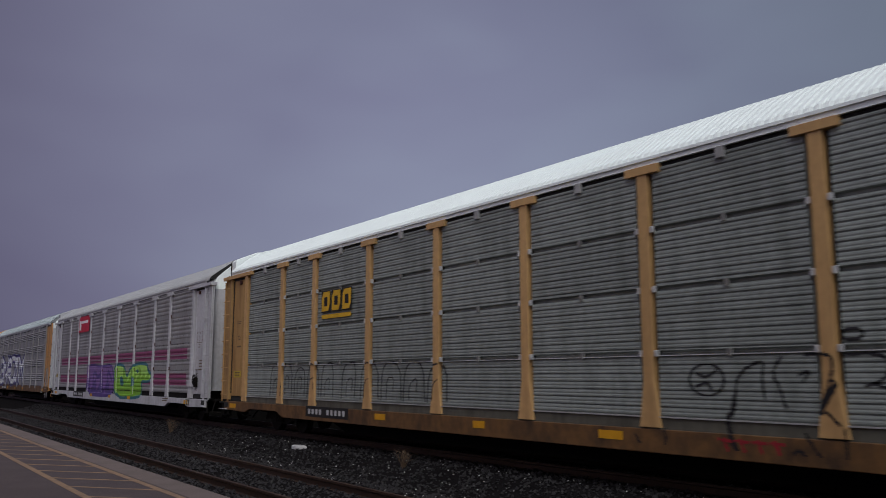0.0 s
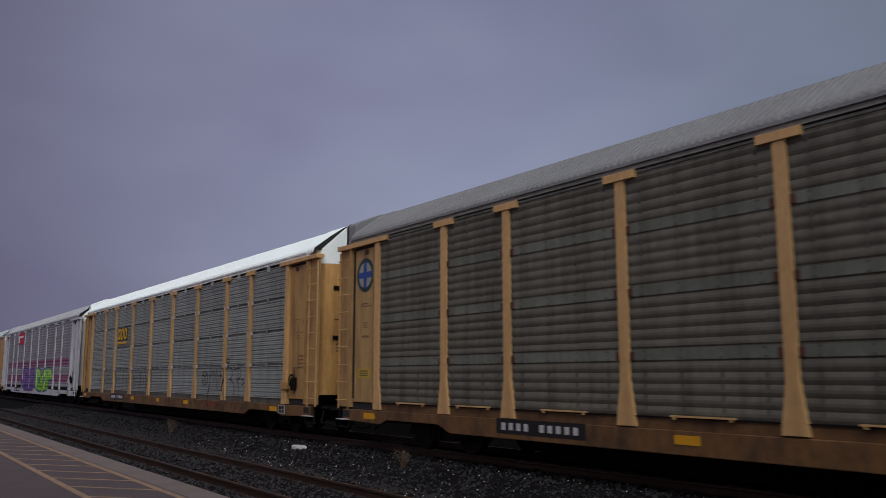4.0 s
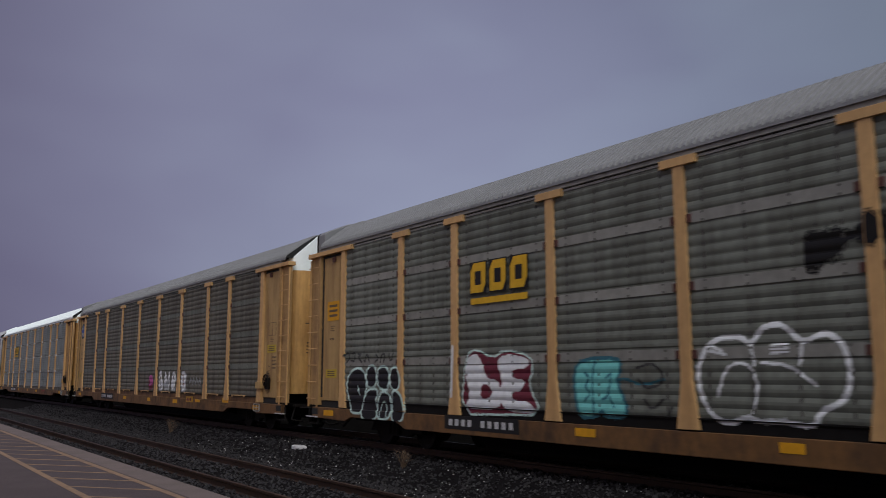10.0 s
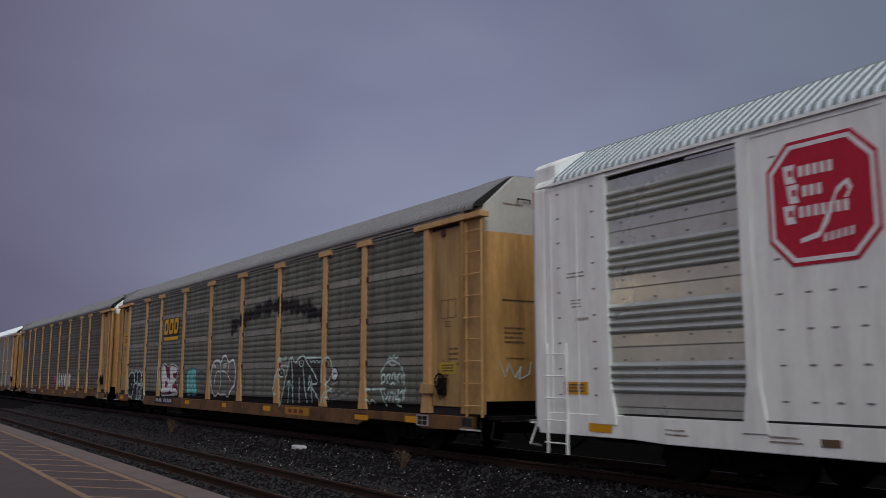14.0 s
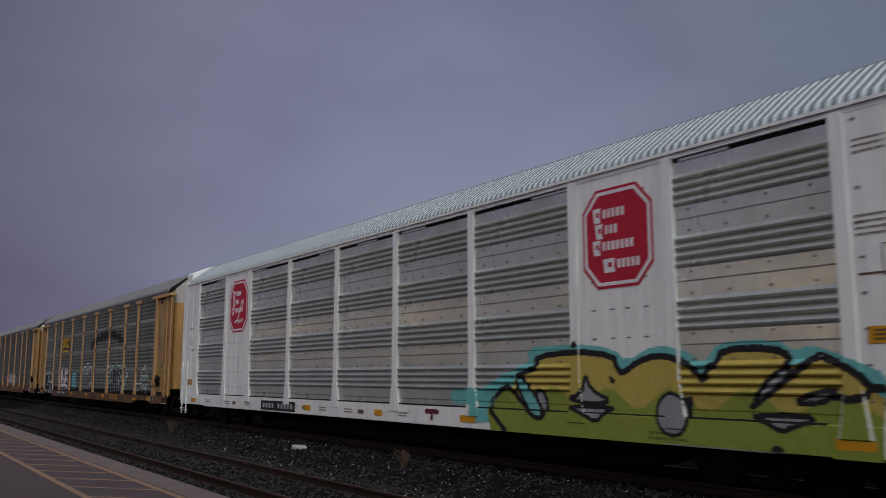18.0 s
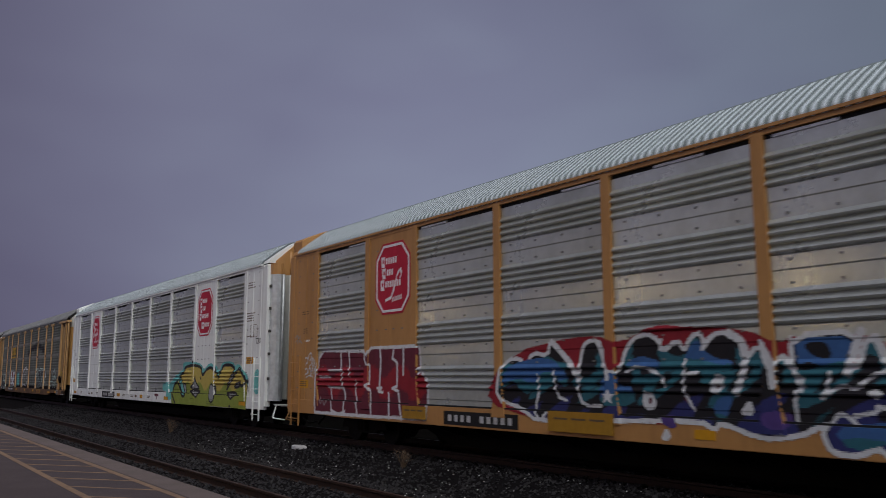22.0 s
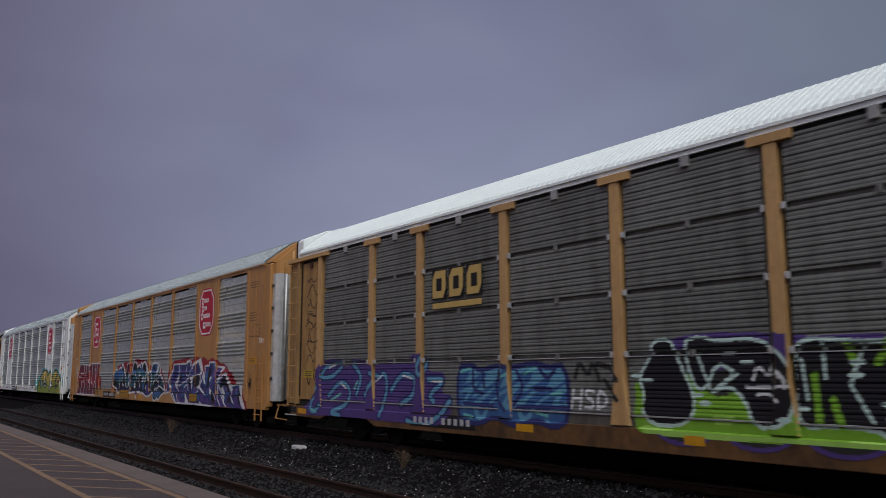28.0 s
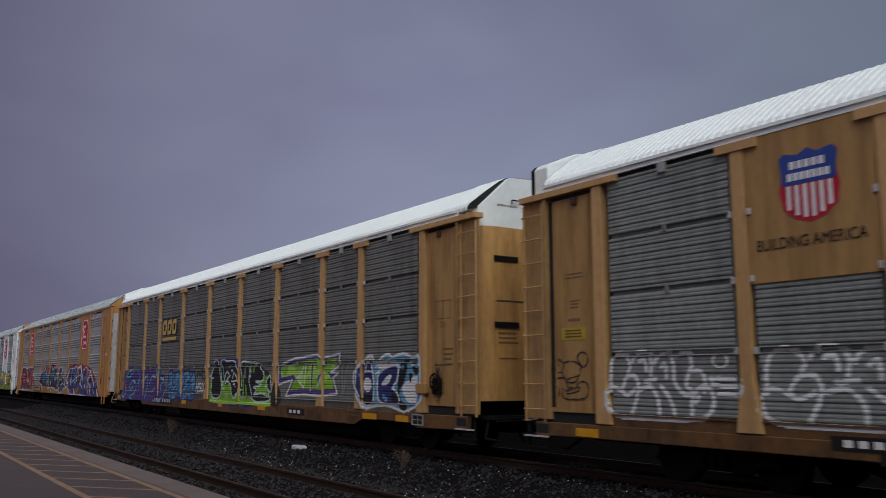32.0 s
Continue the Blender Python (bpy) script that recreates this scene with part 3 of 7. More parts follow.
    for p in spec["posts"]:
        ob = keep(part("post", pm, None, car, bevel=0.008))
        ob.location = (0, p, 0)
        if style == "tee":
            part("post_cap", tm, None, ob, bevel=0.006)
        if spec["clad"] == "lapped":
            for bz in BAND_Z:
                for q in (-0.145, 0.145):
                    part("band_clip", Shape().box(-W + 0.02, PANEL_X, q - 0.04, q + 0.04, bz - 0.07, bz + 0.05), RUST, ob)
        if spec["clad"] == "fluted":
            for z in ROW_Z[1:-1]:
                for q in (-0.15, 0.15):
                    part("hinge_block", Shape().box(-W + 0.005, PANEL_X, q - 0.027, q + 0.027, z - 0.05, z + 0.045), BOLT, ob, bevel=0.008)
    if spec["clad"] == "fluted":
        for i in range(len(edges) - 1):
            mid = (edges[i] + edges[i + 1]) / 2
            if not [p for p in spec["plain"] if p[0] < mid < p[1]]:
                half = (edges[i] - edges[i + 1]) / 2 - 0.2
                # pale strip: daylight showing through the slot is put into its colour
                keep(part("panel_lip", Shape().box(PANEL_X - 0.030, PANEL_X, mid - half, mid + half, ROW_Z[1] - 0.042, ROW_Z[1] - 0.030), EDGE, car))
                keep(part("panel_clamp", Shape().box(PANEL_X - 0.06, PANEL_X, mid - 0.07, mid + 0.07, 4.80, 4.97), FRAME_GREY, car, bevel=0.01))
            for z in [q for q in ROW_Z[1:-1] if not spec["plain"] or q < spec["plain_from"] or not spec["plain"][0][0] < mid < spec["plain"][0][1]]:
                keep(part("panel_clamp", Shape().box(PANEL_X - 0.045, PANEL_X, mid - 0.03, mid + 0.03, z - 0.06, z + 0.04), STEEL_GREY, car))
    # top chord under the eave
    keep(part("top_chord", Shape().box(-W + 0.02, -1.42, -13.1, 13.1, 4.965, 5.05), spec["chord_m"], car))
    if spec["clad"] != "fluted":
        for i in range(len(edges) - 1):
            a, b = edges[i] - 0.12, edges[i + 1] + 0.12
            mid = (a + b) / 2
            if not [p for p in spec["plain"] if p[0] < mid < p[1]]:
                cover = (0.0, 1.0) if style == "tee" else (0.30 * (i % 3), 0.30 * (i % 3) + 0.36)
                keep(part("panel_top_rail", Shape().box(PANEL_X - 0.016, PANEL_X + 0.03, b + (a - b) * cover[0], b + (a - b) * cover[1], 4.905, 4.945), EDGE if style == "flush" else spec["band_m"], car))
    # black strips put in for the shade in the eave and sill gaps
    keep(part("eave_gap", Shape().box(-1.50, -1.42, -12.9, 12.9, 4.90, 4.964), GAP_SHADE, car))
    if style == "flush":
        keep(part("sill_gap", Shape().box(-1.56, -1.45, -11.4, 11.4, 1.222, 1.25), GAP_SHADE, car))
    # ends of the sides
    ex = spec["end_x"]
    for sg in (-1, 1):
        def span(a, b):
            return (min(sg * a, sg * b), max(sg * a, sg * b))
        if style == "tee":
            panel = keep(part("end_panel", Shape().box(ex, -1.38, *span(11.84, 13.0), 1.22, 4.84), tan, car, bevel=0.01))
            keep(part("end_pillar", Shape().prism([(sg * 11.67, 4.86), (sg * 11.88, 4.86), (sg * 11.88, 1.75), (sg * 11.90, 1.07), (sg * 11.56, 1.07), (sg * 11.67, 1.75)], 0, -W, -1.40), post_m, car, bevel=0.01))
            # solid black boxes and strips painted in for shaded gaps and recesses
            keep(part("end_sill_gap", Shape().box(-1.47, -1.38, *span(11.75, 13.4), 1.04, 1.22), GAP_SHADE, car))
            keep(part("panel_slot", Shape().box(ex - 0.004, ex, *span(11.92, 12.95), 4.78, 4.84), GAP_SHADE, car))
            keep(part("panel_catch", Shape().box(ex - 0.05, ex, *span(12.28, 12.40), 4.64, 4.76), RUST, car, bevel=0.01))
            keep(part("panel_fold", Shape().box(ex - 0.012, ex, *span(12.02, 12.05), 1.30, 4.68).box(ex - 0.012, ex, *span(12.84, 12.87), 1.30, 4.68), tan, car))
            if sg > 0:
                keep(part("shadow_gap", Shape().box(ex - 0.004, ex, 12.90, 12.99, 1.30, 4.78), GAP_SHADE, car))
            keep(part("step_well", Shape().box(SILL_FACE - 0.004, SILL_FACE, *span(13.02, 13.34), 0.87, 1.02), GAP_SHADE, car))
            keep(part("step_tread", Shape().box(SILL_FACE - 0.05, SILL_FACE, *span(13.02, 13.60), 0.80, 0.825), BOLT, car))
            keep(part("corner_wing", Shape().box(-1.50, -1.46, *span(13.06, 13.66), 1.10, 4.86).box(-W, -1.42, *span(13.0, 13.09), 1.10, 4.86), spec["wing_m"], car, bevel=0.006))
            keep(ladder(car, sg * 13.12, sg * 13.64, -1.53, 1.05, 4.8, 9, post_m))
            keep(part("end_cap", Shape().box(-W - 0.03, -1.38, *span(11.32, 13.68), 4.85, 4.96), post_m, car, bevel=0.008))
            keep(part("step_bracket", Shape().box(-1.55, -1.50, *span(13.05, 13.08), 0.62, 1.0).box(-1.55, -1.50, *span(13.55, 13.58), 0.62, 1.0).box(-1.56, -1.46, *span(13.05, 13.58), 0.62, 0.65), DARK, car))
            if sg < 0:
                wheel = Shape()
                for i in range(14):
                    a, b = 2 * math.pi * i / 14, 2 * math.pi * (i + 1) / 14
                    wheel.rod((-1.60, -12.30 + 0.15 * math.cos(a), 1.70 + 0.15 * math.sin(a)), (-1.60, -12.30 + 0.17 * math.cos(b), 1.70 + 0.17 * math.sin(b)), 0.018, 6)
                    if i % 3 == 0:
                        wheel.rod((-1.60, -12.30, 1.70), (-1.60, -12.30 + 0.17 * math.cos(a), 1.70 + 0.17 * math.sin(a)), 0.012, 6)
                wheel.rod((-1.62, -12.30, 1.70), (-1.45, -12.30, 1.70), 0.03, 8)
                part("hand_brake_wheel", wheel, DARK, car)
                part("brake_shelf", Shape().box(-1.62, -1.50, -11.98, -11.62, 1.46, 1.66), tan, car, bevel=0.01)
                part("brake_housing", Shape().box(-1.585, -1.50, -12.43, -12.18, 1.45, 1.78), DARK, car, bevel=0.02)
        else:
            panel = keep(part("end_panel", Shape().box(ex, -1.38, *span(11.78, 13.15), 1.08, 5.0), tan, car, bevel=0.01))
            keep(part("end_pillar", Shape().prism([(sg * 11.66, 5.0), (sg * 11.86, 5.0), (sg * 11.86, 1.75), (sg * 11.98, 1.07), (sg * 11.54, 1.07), (sg * 11.66, 1.75)], 0, -W, -1.40), post_m, car, bevel=0.01))
            keep(part("corner_post", Shape().box(ex - 0.01, -1.36, *span(13.15, 13.42), 0.95, 5.05), tan, car, bevel=0.03))
            part("panel_rib", Shape().box(ex - 0.012, ex, *span(12.35, 12.38), 1.2, 4.9).box(ex - 0.012, ex, *span(12.98, 13.0), 1.2, 4.9), tan, panel)
            lugs = Shape()
            for k in range(9):
                for yy in (11.98, 12.80):
                    lugs.box(ex - 0.010, ex, *span(yy - 0.03, yy + 0.03), 1.5 + k * 0.42, 1.525 + k * 0.42)
            tagged(part("panel_rivets", lugs, STEEL_GREY, panel), kind="stuff")
            keep(ladder(car, sg * 12.62, sg * 13.12, ex - 0.03, 0.55, 2.35, 5, post_m))
        # doors
        yi, yo = (12.9, 13.58) if style == "tee" else (12.9, 13.52)
        for sd in (-1, 1):
            d = part("end_door", door_shape(sg, yi, yo, 1.34 if style == "tee" else 1.16, spec["door_split"], sd, 1.40), spec["door_m"], car)
            part("door_top", door_shape(sg, yi, yo, spec["door_split"], 6.2, sd, 1.40, arched=True), spec["door_top_m"], d)
            if sd > 0:
                part("door_lock_bar", Shape().rod((0.03, sg * (yo + 0.02), 1.2), (0.03, sg * (yo + 0.02), 5.66), 0.05 if spec["barred"] else 0.02, 8), DARK, d)
            for z in (2.75, 4.05) if style == "tee" and spec["clad"] == "fluted" else ():
                part("door_strap", Shape().box(*sorted((sd * 0.45, sd * 1.05)), *sorted((sg * yo, sg * (yo + 0.02))), z, z + 0.11), DARK, d)
            if style == "tee" and sg < 0 and sd < 0:
                rnd = random.Random(len(spec["roof_m"].name) + int(spec["door_split"] * 100))
                edge = [(0.0, 1.36), (0.0, 4.3)]
                z = 4.2
                while z > 1.4:
                    edge.append((-rnd.uniform(0.03, 0.16 if z < 3.4 else 0.07), z))
                    z -= rnd.uniform(0.10, 0.22)
                part("grease_streak", Shape().prism(edge, 1, -yo - 0.004, -yo - 0.001), SPRAY["soot"], d, "black grease streak down the door edge")
            if style == "tee":
                part("door_seam", Shape().box(*sorted((sd * 0.06, sd * 1.0)), *sorted((sg * yo, sg * (yo + 0.006))), 3.26, 3.285), STEEL_DARK, d)
                end_bars(d, sd * 0.95 if sd < 0 else 0.35, 2.75, 0.5, 0.36, 4, sg * (yo + 0.001), STEN, 300 + int(sg * 3 + sd))
                end_bars(d, -0.95 if sd < 0 else 0.3, 5.20, 0.6, 0.09, 1, sg * (yo + 0.001), STEN, 310 + int(sg * 3 + sd))
                frame_ = Shape()
                for a, b, c, e in ((0.45, 0.95, 2.16, 2.18), (0.45, 0.47, 1.42, 2.18), (0.93, 0.95, 1.42, 2.18)):
                    frame_.box(*sorted((sd * a, sd * b)), *sorted((sg * yo, sg * (yo + 0.012))), c, e)
                part("door_hatch", frame_, spec["door_m"], d)
                grab = Shape()
                for u, v in (((0.30, 5.22), (0.30, 5.30)), ((0.30, 5.30), (0.62, 5.30)), ((0.62, 5.30), (0.62, 5.22))):
                    grab.rod((sd * u[0], sg * (yo + 0.05), u[1]), (sd * v[0], sg * (yo + 0.05), v[1]), 0.014, 6)
                part("grab_iron", grab, DARK, d)
            if style == "flush":
                plan = [(1.47, 13.38), (1.45, 13.56), (1.36, 13.67), (1.26, 13.70), (1.19, 13.68), (1.19, 13.50), (1.40, 13.40)]
                part("door_edge_post", Shape().prism([(sd * p, sg * q) for p, q in plan], 2, 1.12, spec["door_split"]), spec["edge_m"], d)
                part("door_edge_post", Shape().prism([(sd * p, sg * q) for p, q in plan[:5] + plan[6:]], 2, spec["door_split"], 5.06), spec["door_top_m"], d)
                part("door_edge_pipe", Shape().rod((sd * 1.16, sg * 13.66, 1.12), (sd * 1.16, sg * 13.66, spec["door_split"]), 0.035, 8), spec["edge_m"], d, smooth=True)
                for z in (1.75, 2.45, 3.10, 3.75, 4.40) if sg < 0 else ():
                    part("hinge_lug", Shape().box(*sorted((sd * 1.44, sd * 1.50)), *sorted((sg * 13.44, sg * 13.52)), z - 0.04, z + 0.04), STEEL_DARK, d)
                for q in (0.35, 0.62, 0.88):
                    part("door_rib", Shape().rod((sd * q, sg * (yo - 0.03), 1.15), (sd * q, sg * (yo - 0.03), spec["door_split"]), 0.05, 8), spec["door_m"], d, smooth=True)
                    part("door_rib", Shape().rod((sd * q, sg * (yo - 0.03), spec["door_split"]), (sd * q, sg * (yo - 0.03), 5.45), 0.05, 8), spec["door_top_m"], d, smooth=True)
        part("end_bulkhead", Shape().box(-1.36, 1.36, *span(12.9, 13.2), 1.06, 1.36), DARK, car)
        part("end_platform", Shape().box(-1.3, 1.3, *span(13.2, 13.75), 1.0, 1.06), DARK, car)
        part("crossover_step", Shape().box(-1.34, -0.55, *span(13.62, 13.86), 1.00, 1.03).rod((-1.30, sg * 13.7, 1.0), (-1.42, sg * 13.75, 0.66), 0.02, 6).rod((-1.42, sg * 13.75, 0.66), (-1.1, sg * 13.85, 0.60), 0.02, 6), DARK if style == "tee" else tan, car)
        hand = Shape().rod((-1.2, sg * 13.8, 0.98), (1.2, sg * 13.8, 0.98), 0.02, 6)
        part("uncoupling_lever", hand, BOLT, car)
        tail = 13.40 if sg < 0 else 13.06      # where the corrugated sheets stop
        # tee: black plate colour stands for the shade between hood and door
        plate = Shape().prism(arch_points(1.55, rise + 0.025) if style == "tee" else arch_points(1.53, rise - 0.015), 1, *span(*((tail, tail + 0.035) if style == "tee" else (13.36, 13.40))))
        part("roof_end_plate", plate, GAP_SHADE if style == "tee" else spec["gable_m"], car)
        if sg > 0:      # the squarer cowl over the leading doors
            top_line = [(-1.43, 5.0), (-1.43, 5.46), (-1.36, 5.53), (-0.72, 5.80), (-0.3, 5.87), (0.3, 5.87), (0.72, 5.80), (1.36, 5.53), (1.43, 5.46), (1.43, 5.0)]
            part("door_cowl", Shape().prism(top_line, 1, 13.09 if style == "tee" else 12.98, 13.44), spec["cowl_m"], car, bevel=0.02)
            part("cowl_edge", Shape().prism(top_line, 1, 13.445, 13.52), DARK if style == "tee" else spec["cowl_m"], car)
        if style == "flush":
            cap = [[(x, sg * y, z - 0.01) for x, z in arch_points(1.53, rise)] for y in (12.95, 13.2, 13.38)]
            part("roof_end_cap", Shape().grid(cap), spec["gable_m"], car)
        if style == "tee":
            length = (tail - 12.50) / 2
            hood = roof_mesh("roof_hood", 1.56, 0.14, length, rise + 0.02, spec["roof_m"], TROUGH_SHADE[spec["roof_m"].name])
            ob = part("roof_hood", hood, None, car)
            ob.location = (0, sg * (12.50 + length), 0)
    # roof
    key = ("roof", spec["roof_m"].name, style)
    if key not in CLAD_CACHE:
        CLAD_CACHE[key] = roof_mesh("roof", 1.55, 0.14 if style == "tee" else 0.15, 12.55 if style == "tee" else 13.0, rise, spec["roof_m"], TROUGH_SHADE[spec["roof_m"].name])
    part("roof", CLAD_CACHE[key], None, car)
    part("roof_edge_strip", Shape().box(-1.585, -1.52, -13.0, 13.0, 5.04, 5.085).box(1.52, 1.585, -13.0, 13.0, 5.04, 5.085), spec["roof_m"] if style == "tee" else spec["chord_m"], car)
    # the other side
    for ob in list(near):
        copy_thing(ob, pose(0, 0, 0, 0, 0, 180) @ ob.matrix_basis)
    return car


def tee(**kw):
    d = dict(style="tee", clad="lapped", posts=POSTS, plain=[], plain_from=9, end_x=-1.50, clad_m=DIRTY, end_m=TAN_OLD, post_m=TAN_POST, sill_m=SILL_TAN, chord_m=BAND, wing_m=RUSTY_TAN, band_m=BAND,
             roof_m=GREY_ROOF, door_m=DOOR_TAN, door_top_m=WHITE_ROOF, door_split=4.74, bolt_m=STEEL_DARK, edge_m=EDGE, flange_m=DARK, web_m=DARK, gable_m=GREY_ROOF, cowl_m=GREY_ROOF, barred=False)
    d.update(kw)
    return d


FINE = dict(cowl_m=WHITE_ROOF, flange_m=FRAME_GREY, web_m=DIRTY_BROWN, end_m=TAN, door_m=DOOR_TAN, gable_m=WHITE_ROOF, clad="fluted", clad_m=SLATE, roof_m=WHITE_ROOF, chord_m=WHITE_ROOF)
EMBLEM = [(7.07, 9.1), (-9.1, -7.07)]
SILVER = surface("silver_paint", (0.50, 0.50, 0.53), 0.55, metal=0.1, stain=(0.22, 0.21, 0.22), stain_amount=0.5, streak=DOWN, spread=0.12)
SILVER_PANEL = surface("silver_panel", (0.27, 0.265, 0.27), 0.55, metal=0.2, stain=(0.12, 0.11, 0.11), stain_amount=0.5, streak=(1, 1, 0.5), spread=0.15, per_piece=0.08)
SPECS = [
    ("tan car-carrier wagon with pale grey roof and white graffiti", dict(tee(style="flush", clad="ribbed", clad_m=SILVER_PANEL, roof_m=BRIGHT_ROOF, end_m=KCS_TAN, post_m=SILVER_PANEL, chord_m=SILVER, cowl_m=KCS_TAN, sill_m=SILL_TAN))),
    ("silver car-carrier wagon with magenta stripes and purple and green graffiti", tee(wing_m=SILVER, band_m=SILVER_PANEL, clad_m=SILVER_PANEL, end_m=SILVER, post_m=SILVER, sill_m=SILVER, roof_m=LIGHT_ROOF, chord_m=SILVER, cowl_m=LIGHT_ROOF, door_m=SILVER)),
    ("tan-posted car-carrier wagon with white roof and fluted grey sides", tee(**FINE)),
    ("tan-posted car-carrier wagon with dull grey roof and dark dirty ribbed sides", tee(clad_m=DIRTY_BROWN, band_m=DIRTY, web_m=SILL_TAN)),
    ("tan-posted car-carrier wagon with grey roof, yellow logo and sprayed outlines", tee(door_top_m=DOOR_GREY, door_split=4.6, barred=True)),
    ("white car-carrier wagon with galvanised ribbed sides and red octagonal emblems", tee(style="flush", clad="ribbed", clad_m=GALV, roof_m=BRIGHT_ROOF, end_m=WHITE, post_m=WHITE, sill_m=WHITE, chord_m=WHITE, plain=EMBLEM, plain_from=1.0,
        door_m=DOOR_GREY, door_top_m=KCS_TAN, bolt_m=STEEL_GREY, end_x=-1.55, gable_m=WHITE, cowl_m=WHITE)),
    ("ochre car-carrier wagon with galvanised ribbed sides and red octagonal emblems", tee(style="flush", clad="ribbed", clad_m=GALV, roof_m=BRIGHT_ROOF, end_m=KCS_TAN, post_m=KCS_TAN, sill_m=KCS_TAN, chord_m=KCS_TAN, plain=EMBLEM, plain_from=1.0,
        door_m=DOOR_GREY, door_top_m=KCS_TAN, bolt_m=STEEL_GREY, end_x=-1.55, gable_m=KCS_TAN, cowl_m=KCS_TAN)),
    ("tan-posted car-carrier wagon with white roof and colourful graffiti all along", tee(**dict(FINE, clad_m=SLATE_DARK))),
    ("tan-posted car-carrier wagon with white roof, blue shield and white graffiti", tee(plain=[(7.07, 9.1)], plain_from=3.0, straight_sill=True, **dict(FINE, web_m=SILL_TAN, flange_m=SILL_TAN))),
]
WAGONS = [wagon(label, spec) for label, spec in SPECS]


# ---------------------------------------------------------------- painted marks on the wagons
def flat(name, outline, y, z, x, material, parent, thick=0.004, label=""):
    """A thin flat shape on the near side; outline in metres to the reader's right and up."""
    return part(name, Shape().prism([(y - a, z + b) for a, b in outline], 0, x - thick, x), material, parent, label)


def rect(w, h, a=0.0, b=0.0):
    return [(a, b), (a + w, b), (a + w, b + h), (a, b + h)]


def octagon(r, c):
    return [(-c, -r), (c, -r), (r, -c), (r, c), (c, r), (-c, r), (-r, c), (-r, -c)]


def yellow_logo(car, y, z, w, h, x, gold=None):
    """Three broad yellow blocks with dark edges over a yellow bar."""
    gold = gold or YELLOW
    base = flat("logo_bar", rect(w, h * 0.14), y, z, x, gold, car, label="yellow painted logo bar")
    bw, zz, bh = w * 0.28, z + h * 0.26, h * 0.68
    for i in range(3):
        yy = y - i * w * 0.36
        flat("logo_block_edge", rect(bw + 0.05, bh + 0.05, -0.025, -0.025), yy, zz, x, BLACK, base, 0.003)
        o = [(0.0, 0), (0.80, 0), (1, 0.30), (1, 1), (0.20, 1), (0, 0.70)]
        flat("logo_block", [(a * bw, b * bh) for a, b in o], yy, zz, x - 0.003, gold, base, 0.005)
        flat("logo_groove", [(0.30 * bw, 0.26 * bh), (0.72 * bw, 0.26 * bh), (0.72 * bw, 0.72 * bh), (0.30 * bw, 0.72 * bh)], yy, zz, x - 0.008, BLACK, base, 0.002)


def octagon_emblem(car, y, z, x, lower):
    """Red octagon, white rim, a column of white blocks with white bars beside it."""
    e = flat("emblem", [(a * 0.93, b) for a, b in octagon(0.80, 0.47)], y, z, x, RED, car, label="red octagonal emblem with white rim")
    rim = Shape()
    out, inn = octagon(0.755, 0.44), octagon(0.70, 0.41)
    for i in range(8):
        j = (i + 1) % 8
        rim.prism([(y - p[0] * 0.93, z + p[1]) for p in (out[i], out[j], inn[j], inn[i])], 0, x - 0.008, x - 0.003)
    part("emblem_rim", rim, LOGO_WHITE, e)
    for k in range(4 if lower else 3):
        zz = (0.38, 0.12, -0.14, -0.44)[k]
        a0, w, h = (-0.50, -0.46, -0.52, -0.30)[k], (0.17, 0.17, 0.17, 0.26)[k], (0.24, 0.24, 0.24, 0.22)[k]
        flat("emblem_block", [(a0 + 0.03, zz - h / 2), (a0 + w, zz - h / 2), (a0 + w - 0.03, zz - 0.02), (a0 + w, zz + h / 2), (a0, zz + h / 2)], y, z, x - 0.003, LOGO_WHITE, e, 0.005)
        flat("emblem_groove", rect(w * 0.34, h * 0.34, a0 + w * 0.42, zz - h * 0.12), y, z, x - 0.008, RED, e, 0.002)
        for i in range((5, 3, 7, 5)[k]):
            a = a0 + w + 0.05 + i * 0.098
            flat("emblem_bar", [(a, zz - 0.055), (a + 0.058, zz - 0.055), (a + 0.058, zz + 0.085), (a, zz + 0.085)], y, z, x - 0.003, LOGO_WHITE, e, 0.005)
    if not lower:
        sweep = [(-0.30, -0.52), (-0.05, -0.47), (0.08, -0.30), (0.20, 0.02), (0.33, 0.14), (0.36, 0.05), (0.30, -0.03), (0.34, -0.04), (0.41, 0.08), (0.36, 0.20), (0.22, 0.12), (0.05, -0.22), (-0.05, -0.40), (-0.30, -0.46)]
        flat("emblem_flourish", sweep, y, z, x - 0.003, LOGO_WHITE, e, 0.005)
        for i in range(5):
            flat("emblem_bar", [(0.0 + i * 0.085, -0.54 + i * 0.01), (0.05 + i * 0.085, -0.53 + i * 0.01), (0.06 + i * 0.085, -0.42 + i * 0.01), (0.02 + i * 0.085, -0.44 + i * 0.01)], y, z, x - 0.003, LOGO_WHITE, e, 0.005)


